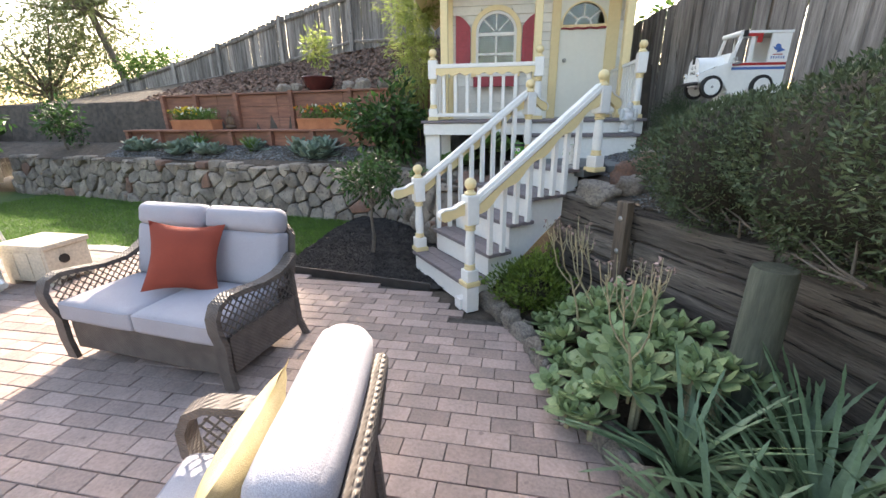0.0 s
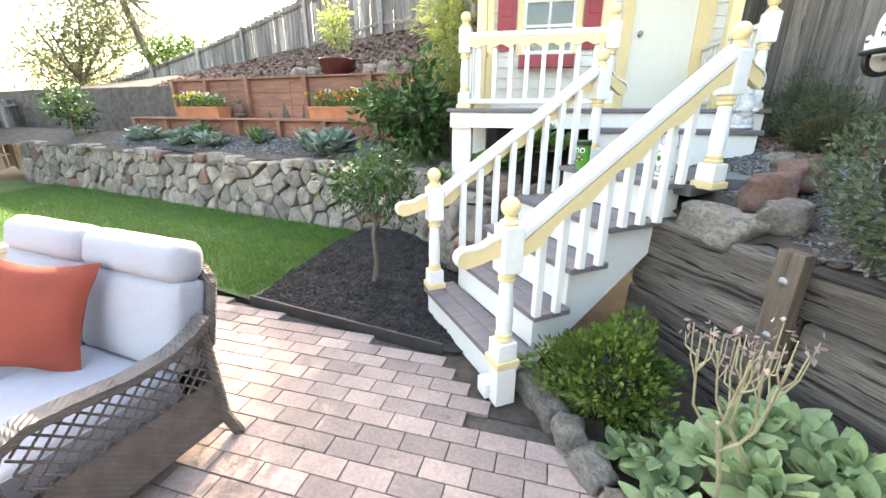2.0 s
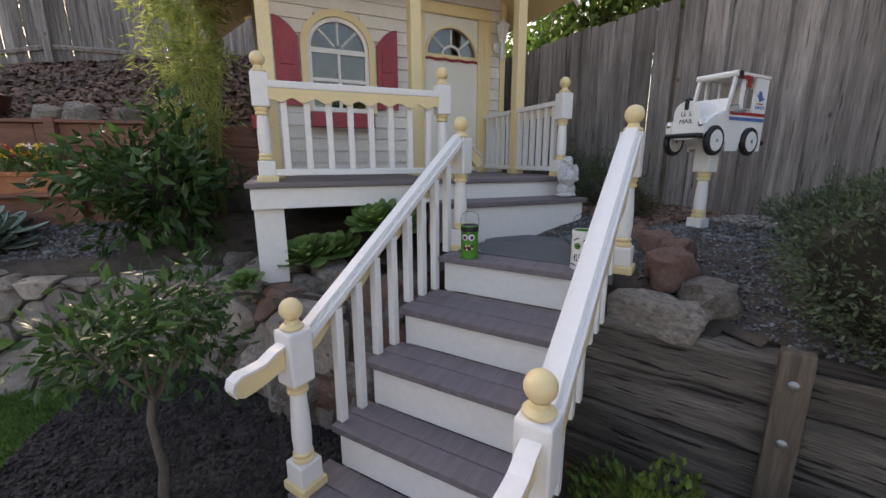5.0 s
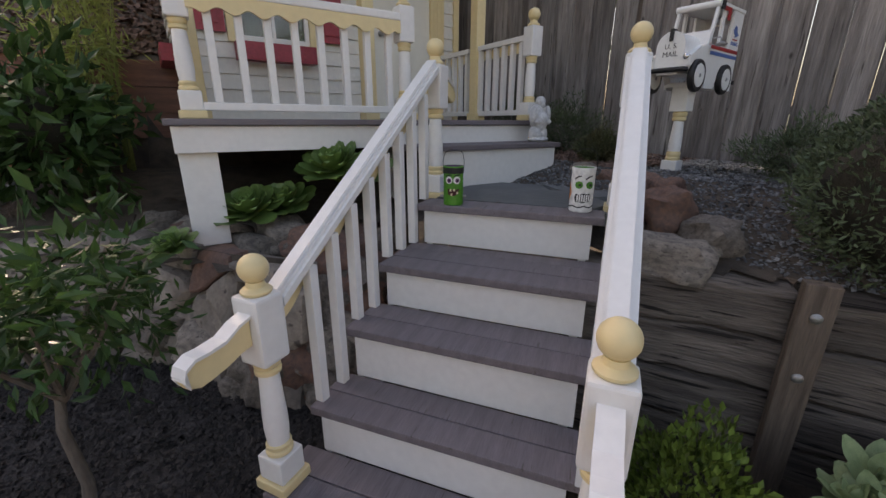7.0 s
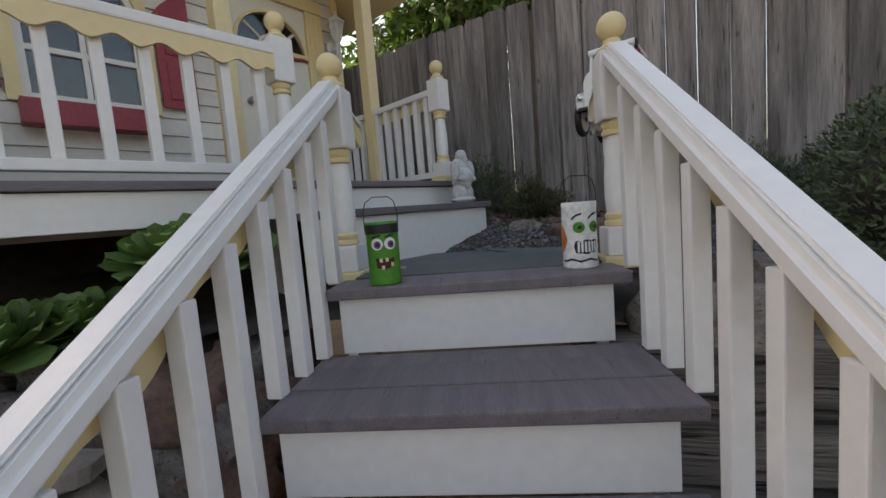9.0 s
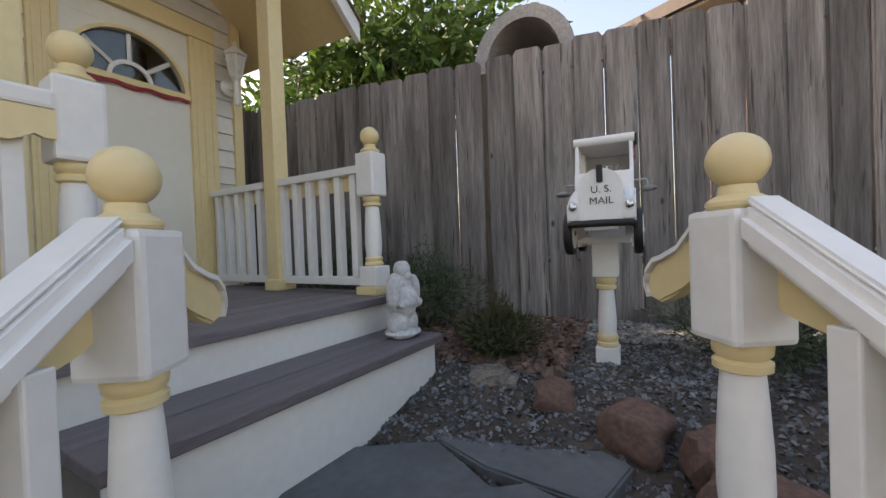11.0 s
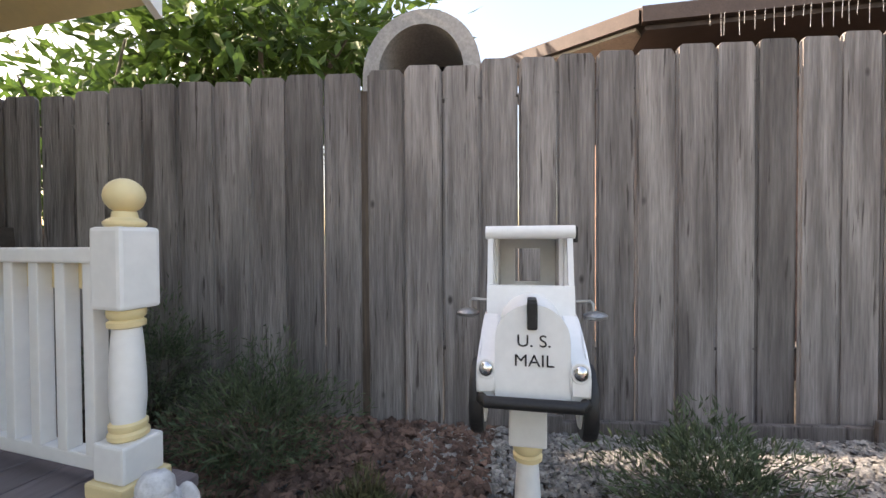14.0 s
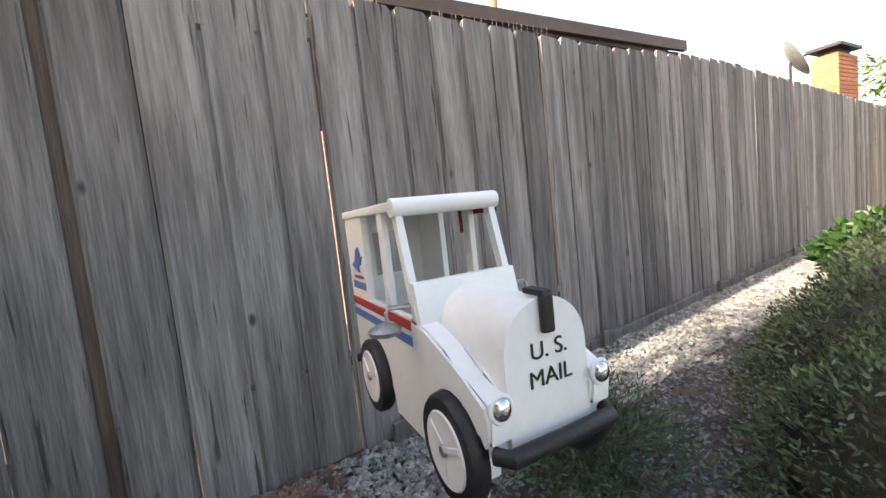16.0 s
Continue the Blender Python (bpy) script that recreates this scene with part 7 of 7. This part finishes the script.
# ---- planters and pot ----
TERRA = mat("terracotta", (0.42, 0.17, 0.085), (0.34, 0.13, 0.065), 0.8, 6, bump=0.3)
GLAZE = mat("dark red glaze", (0.085, 0.022, 0.02), (0.06, 0.016, 0.015), 0.2, 6, bump=0.05)
PETALS = [mat(nm, c, [q * 0.8 for q in c], 0.6, 6, bump=0.0, island=0.3) for nm, c in (("yellow petals", (0.75, 0.55, 0.03)), ("orange petals", (0.7, 0.25, 0.02)), ("white petals", (0.75, 0.75, 0.7)), ("red petals", (0.5, 0.03, 0.05)))]
for s0, s1, mix_, lab in ((-0.02, 1.12, (0, 0, 2, 2), "terracotta trough with yellow and white flowers"), (3.28, 4.50, (1, 1, 0, 2, 3), "long terracotta trough with orange and red flowers")):
    tr = empty("flower_trough", TER @ T(0, 0, 1.44), lab, "planter", "flower troughs")
    bm = B()
    prism(bm, [(0.06, 0.0), (0.32, 0.0), (0.345, 0.20), (0.035, 0.20)], s0, s1, swap)
    part("trough", bm, TERRA, tr)
    bm = B()
    for a, b, c, d in ((s0 - 0.01, s1 + 0.01, 0.025, 0.045), (s0 - 0.01, s1 + 0.01, 0.335, 0.355), (s0 - 0.01, s0 + 0.02, 0.045, 0.335), (s1 - 0.02, s1 + 0.01, 0.045, 0.335)):
        box(bm, a, b, c, d, 0.165, 0.205, bevel=0.004)
    part("rim", bm, TERRA, tr)
    n = 900
    P = np.stack([rng.uniform(s0 + 0.02, s1 - 0.02, n), rng.uniform(0.02, 0.36, n), rng.uniform(0.19, 0.40, n)], 1)
    leaves("foliage", P, rng.normal(0, 0.6, (n, 3)) + np.array([0, 0, 0.8]), 0.07, 0.35, MIDLEAF, tr)
    for q, mtl in enumerate(sorted(set(mix_))):
        k = 420 * mix_.count(mtl) // len(mix_)
        cx = rng.uniform(s0 + 0.02, s1 - 0.02, k // 7 + 1)
        if mtl == 0 and len(mix_) == 4:
            cx = cx * 0.6
        cc = np.stack([cx, rng.uniform(-0.02, 0.34, len(cx)), rng.uniform(0.32, 0.46, len(cx))], 1)
        P = np.repeat(cc, 7, 0)
        leaves("flowers", P, rng.normal(0, 1, P.shape) + np.array([0, -0.3, 0.5]), 0.042, 0.65, PETALS[mtl], tr)
pot_c = ter(3.2, 1.05)
pz = upper_z(pot_c[0], pot_c[1])
pt = empty("glazed_pot", T(pot_c[0], pot_c[1], pz - 0.02), "wide dark red glazed pot on the slope", "pot")
bm = B()
lathe(bm, [(0.17, 0), (0.19, 0.02), (0.30, 0.16), (0.345, 0.29), (0.355, 0.31), (0.34, 0.325), (0.31, 0.31)], seg=32)
part("bowl", bm, GLAZE, pt, smooth=True)
bm = B()
lathe(bm, [(0.30, 0.28), (0.30, 0.30)], seg=24)
part("soil", bm, SOIL, pt)
small_tree("potted_shrub", (pot_c[0], pot_c[1], pz + 0.27), 0.7, 0.62, (0.26, 0.24, 0.42), 300, 0.14, 0.32, LIME, "pale yellow green leafy shrub in the glazed pot", r0=0.018, limbs=6)
for s, o, r in ((2.35, 1.0, 0.16), (2.6, 1.1, 0.13), (3.95, 1.0, 0.15), (4.25, 1.05, 0.17), (4.75, 1.0, 0.14)):
    p = ter(s, o)
    tagged(piece("boulder", lr.choice(STONES), T(p[0], p[1], upper_z(p[0], p[1]) + 0.06) @ RZ(lr.uniform(0, 90)) @ Matrix.Diagonal((r, r * 0.8, r * 0.9, 1))), "grey boulder on the bark slope", "boulder", "slope boulders")

# ---- beyond the fences ----
FARLEAF = leafy("tree leaf", (0.06, 0.115, 0.025), (0.10, 0.17, 0.035), 0.45, 0.45)
OLIVE = leafy("hazy tree leaf", (0.13, 0.16, 0.07), (0.19, 0.21, 0.10), 0.5, 0.35)
small_tree("garden_tree", (-11.2, 15.6, 1.2), 5.2, 4.0, (2.4, 1.8, 2.6), 6500, 0.2, 0.26, OLIVE, "leaning tree with thin hazy foliage behind the fence", (-1.6, 0), r0=0.16, limbs=16, lumps=0.4, shell=0.0)
small_tree("garden_tree", (-14.6, 15.4, 0.0), 3.2, 3.3, (2.2, 1.8, 1.9), 4500, 0.2, 0.28, OLIVE, "bushy tree with grey green foliage behind the fence", r0=0.14, limbs=12, lumps=0.4, shell=0.0)
small_tree("garden_tree", (-10.4, 15.4, 1.5), 1.6, 1.9, (1.4, 1.0, 0.7), 1500, 0.2, 0.3, MIDLEAF, "low green tree behind the climbing fence", r0=0.1, limbs=8, lumps=0.4)
small_tree("garden_tree", (-8.7, 6.5, 0.0), 1.75, 1.95, (1.1, 0.95, 0.85), 2000, 0.16, 0.42, DARKLEAF, "broad-leaved tree beside the lawn fence", (0.4, 0.2), r0=0.06, limbs=9, lumps=0.35)
small_tree("citrus_tree", (-9.0, 9.9, 0.75), 0.75, 0.95, (0.5, 0.45, 0.6), 800, 0.12, 0.4, DARKLEAF, "small dark green tree above the rock wall", r0=0.035, limbs=7)
small_tree("garden_tree", (-4.0, 21.5, 3.0), 3.2, 3.5, (2.6, 2.0, 1.0), 2200, 0.24, 0.3, LIME, "pale green tree above the top fence", r0=0.15, limbs=9, lumps=0.4)
small_tree("garden_tree", (6.6, 8.3, 0.9), 3.2, 3.9, (2.0, 2.3, 1.5), 6200, 0.24, 0.36, FARLEAF, "large leafy tree behind the side fence", r0=0.14, limbs=14, lumps=0.35, shell=0.05)
small_tree("garden_tree", (5.3, 9.6, 0.9), 2.4, 2.6, (1.0, 1.4, 1.1), 2600, 0.2, 0.36, MIDLEAF, "sunlit green shrub tree behind the side fence", r0=0.08, limbs=9, lumps=0.35, shell=0.05)
small_tree("garden_tree", (5.6, -15.2, 0.0), 4.0, 4.7, (2.2, 2.2, 2.0), 4500, 0.3, 0.35, FARLEAF, "green tree at the end of the side fence", r0=0.2, limbs=10, lumps=0.35, shell=0.05)
shrub("hydrangea", (3.72, -0.8, 1.42), (0.58, 0.6, 0.36), 1800, 0.13, 0.5, DARKLEAF, "leafy green shrub at the end of the gravel path", up=0.2)
# Added out of view, only for its dappled shade on the gravel path.
small_tree("garden_tree", (2.2, 12.6, 2.2), 4.2, 4.9, (0.75, 1.5, 1.1), 1900, 0.16, 0.4, FARLEAF, "unseen tall slender tree added behind the playhouse to dapple the gravel path", (0.3, 0), r0=0.1, limbs=10, lumps=0.4, shell=0.05)
# Another added tree; its crown stays unseen and breaks up sunlight on the patio.
small_tree("garden_tree", (-1.2, 17.2, 3.2), 4.0, 5.1, (1.7, 1.6, 1.0), 1700, 0.17, 0.4, FARLEAF, "unseen tall slender tree added behind the top fence to dapple the patio", r0=0.09, limbs=12, lumps=0.4, shell=0.05)
# half-round concrete arch beyond the fence
bm = B()
outer = [(5.80 - 0.58 * math.cos(math.pi * k / 20), 3.92 + 0.60 * math.sin(math.pi * k / 20)) for k in range(21)]
inner = [(5.80 - 0.42 * math.cos(math.pi * k / 20), 3.92 + 0.46 * math.sin(math.pi * k / 20)) for k in range(21)]
ar = ring_between([(outer[0][0], 0.5)] + outer + [(outer[-1][0], 0.5)], [(inner[0][0], 0.5)] + inner + [(inner[-1][0], 0.5)], 5.4, 6.5)
for v in ar.verts:
    v.co.x, v.co.y = v.co.y, v.co.x
arch_top = empty("concrete_arch", IDENT, "pale grey half-round arch above the fence", "arch")
GREYC = mat("grey concrete", (0.36, 0.355, 0.345), (0.30, 0.295, 0.29), 0.85, 3, bump=0.3, fine=12)
part("arch_shell", ar, GREYC, arch_top, smooth=True)
# Black sheet added to close the arch, in place of the shade inside it.
bm = B()
box(bm, 6.35, 6.45, 5.34, 6.24, 0.5, 4.4)
part("back_wall", bm, DARK, arch_top)
# neighbouring house
nh = empty("neighbour_house", IDENT, "low neighbouring house with a brown shingle roof", "house")
bm = B()
box(bm, 7.3, 14.0, -1.9, 3.1, -0.1, 4.62)
part("wall", bm, BARK, nh)
BROWNF = mat("brown fascia", (0.075, 0.055, 0.047), (0.06, 0.043, 0.037), 0.6, 6, bump=0.2)
bm = B()
prism(bm, [(6.5, 4.78), (10.5, 5.6), (14.5, 4.78), (14.5, 4.89), (10.5, 5.72), (6.5, 4.89)], -2.1, 3.55)
part("roof", bm, SHINGLE, nh)
bm = B()
box(bm, 6.42, 6.5, -2.1, 3.55, 4.70, 4.87)
part("gutter", bm, BROWNF, nh)
bm = B()
box(bm, 6.5, 7.3, -2.0, 3.5, 4.64, 4.69)
part("soffit", bm, BROWNF, nh)
bm = B()
tube(bm, [(6.9, 1.6, 4.85), (6.9, 1.6, 5.4)], 0.05, 10)
part("vent_pipe", bm, TERRA, nh)
for k in range(22):
    bm = B()
    yy = 2.9 - k * 0.085 + lr.uniform(-0.03, 0.03)
    tube(bm, [(6.40, yy, 4.70), (6.40, yy + lr.uniform(-0.01, 0.01), 4.70 - lr.uniform(0.10, 0.26))], 0.0022, 4)
    part("hanging_wire", bm, STEEL, nh)
end = T(6.5, 3.55, 0) @ RZ(59)
bm = B()
box(bm, 0.0, 2.2, 0.0, 0.06, 4.70, 4.86, end)
part("gutter", bm, BROWNF, nh)
bm = B()
prism(bm, [(0.0, 4.86), (0.0, 4.90), (-2.5, 5.30), (-2.5, 5.26)], 0.0, 2.2, end @ Matrix(((0, 1, 0, 0), (1, 0, 0, 0), (0, 0, 1, 0), (0, 0, 0, 1))))
part("roof", bm, SHINGLE, nh)
bm = B()
box(bm, 0.05, 2.2, -0.5, 0.0, 4.66, 4.69, end)
part("soffit", bm, CREAMBOX, nh)
BRICKM = mat("chimney brick", (0.42, 0.17, 0.09), (0.34, 0.13, 0.07), 0.85, 6, bump=0.4, rand=0.15)
ch = empty("chimney", T(7.0, -9.8, 0), "orange brick chimney with a dark metal cap", "chimney")
bm = B()
box(bm, -0.28, 0.28, -0.62, 0.62, -0.1, 5.35)
part("shaft", bm, BRICKM, ch)
for zz in np.arange(4.3, 5.4, 0.105):
    bm = B()
    box(bm, -0.29, 0.29, -0.63, 0.63, zz, zz + 0.085, bevel=0.006)
    part("brick_course", bm, BRICKM, ch)
bm = B()
box(bm, -0.2, 0.2, -0.4, 0.4, 5.35, 5.6)
box(bm, -0.36, 0.36, -0.7, 0.7, 5.6, 5.68)
part("cap", bm, BLACK, ch)
ds = empty("satellite_dish", T(7.0, -7.3, 4.7), "grey satellite dish on a pole", "satellite dish")
bm = B()
lathe(bm, [(0.05, 0.0), (0.3, 0.03), (0.5, 0.12), (0.51, 0.13), (0.3, 0.05), (0.05, 0.02)], T(0, 0, 0.45) @ Matrix.Rotation(radians(-60), 4, "Y") @ Matrix.Rotation(radians(25), 4, "X"), 24)
part("bowl", bm, STEEL, ds, smooth=True)
bm = B()
tube(bm, [(0, 0, -4.8), (0, 0, 0.4), (-0.1, -0.6, 0.62)], 0.03, 8)
part("arm", bm, BLACK, ds)
# low hills on the horizon
HILL = mat("hazy hill", (0.10, 0.12, 0.07), (0.14, 0.15, 0.09), 0.95, 0.05, bump=0.0)
V, F = [], []
for i in range(61):
    a = 2 * math.pi * i / 60
    r = 300
    V += [(r * math.cos(a), r * math.sin(a), -2), (r * 1.3 * math.cos(a), r * 1.3 * math.sin(a), 10 + 7 * noise.noise(Vector((math.cos(a) * 3, math.sin(a) * 3, 0))))]
    if i:
        F.append((2 * i - 2, 2 * i, 2 * i + 1, 2 * i - 1))
tagged(raw("backdrop", V, F, HILL, smooth=True), "low hazy wooded hills far off", "hills", kind="structure")
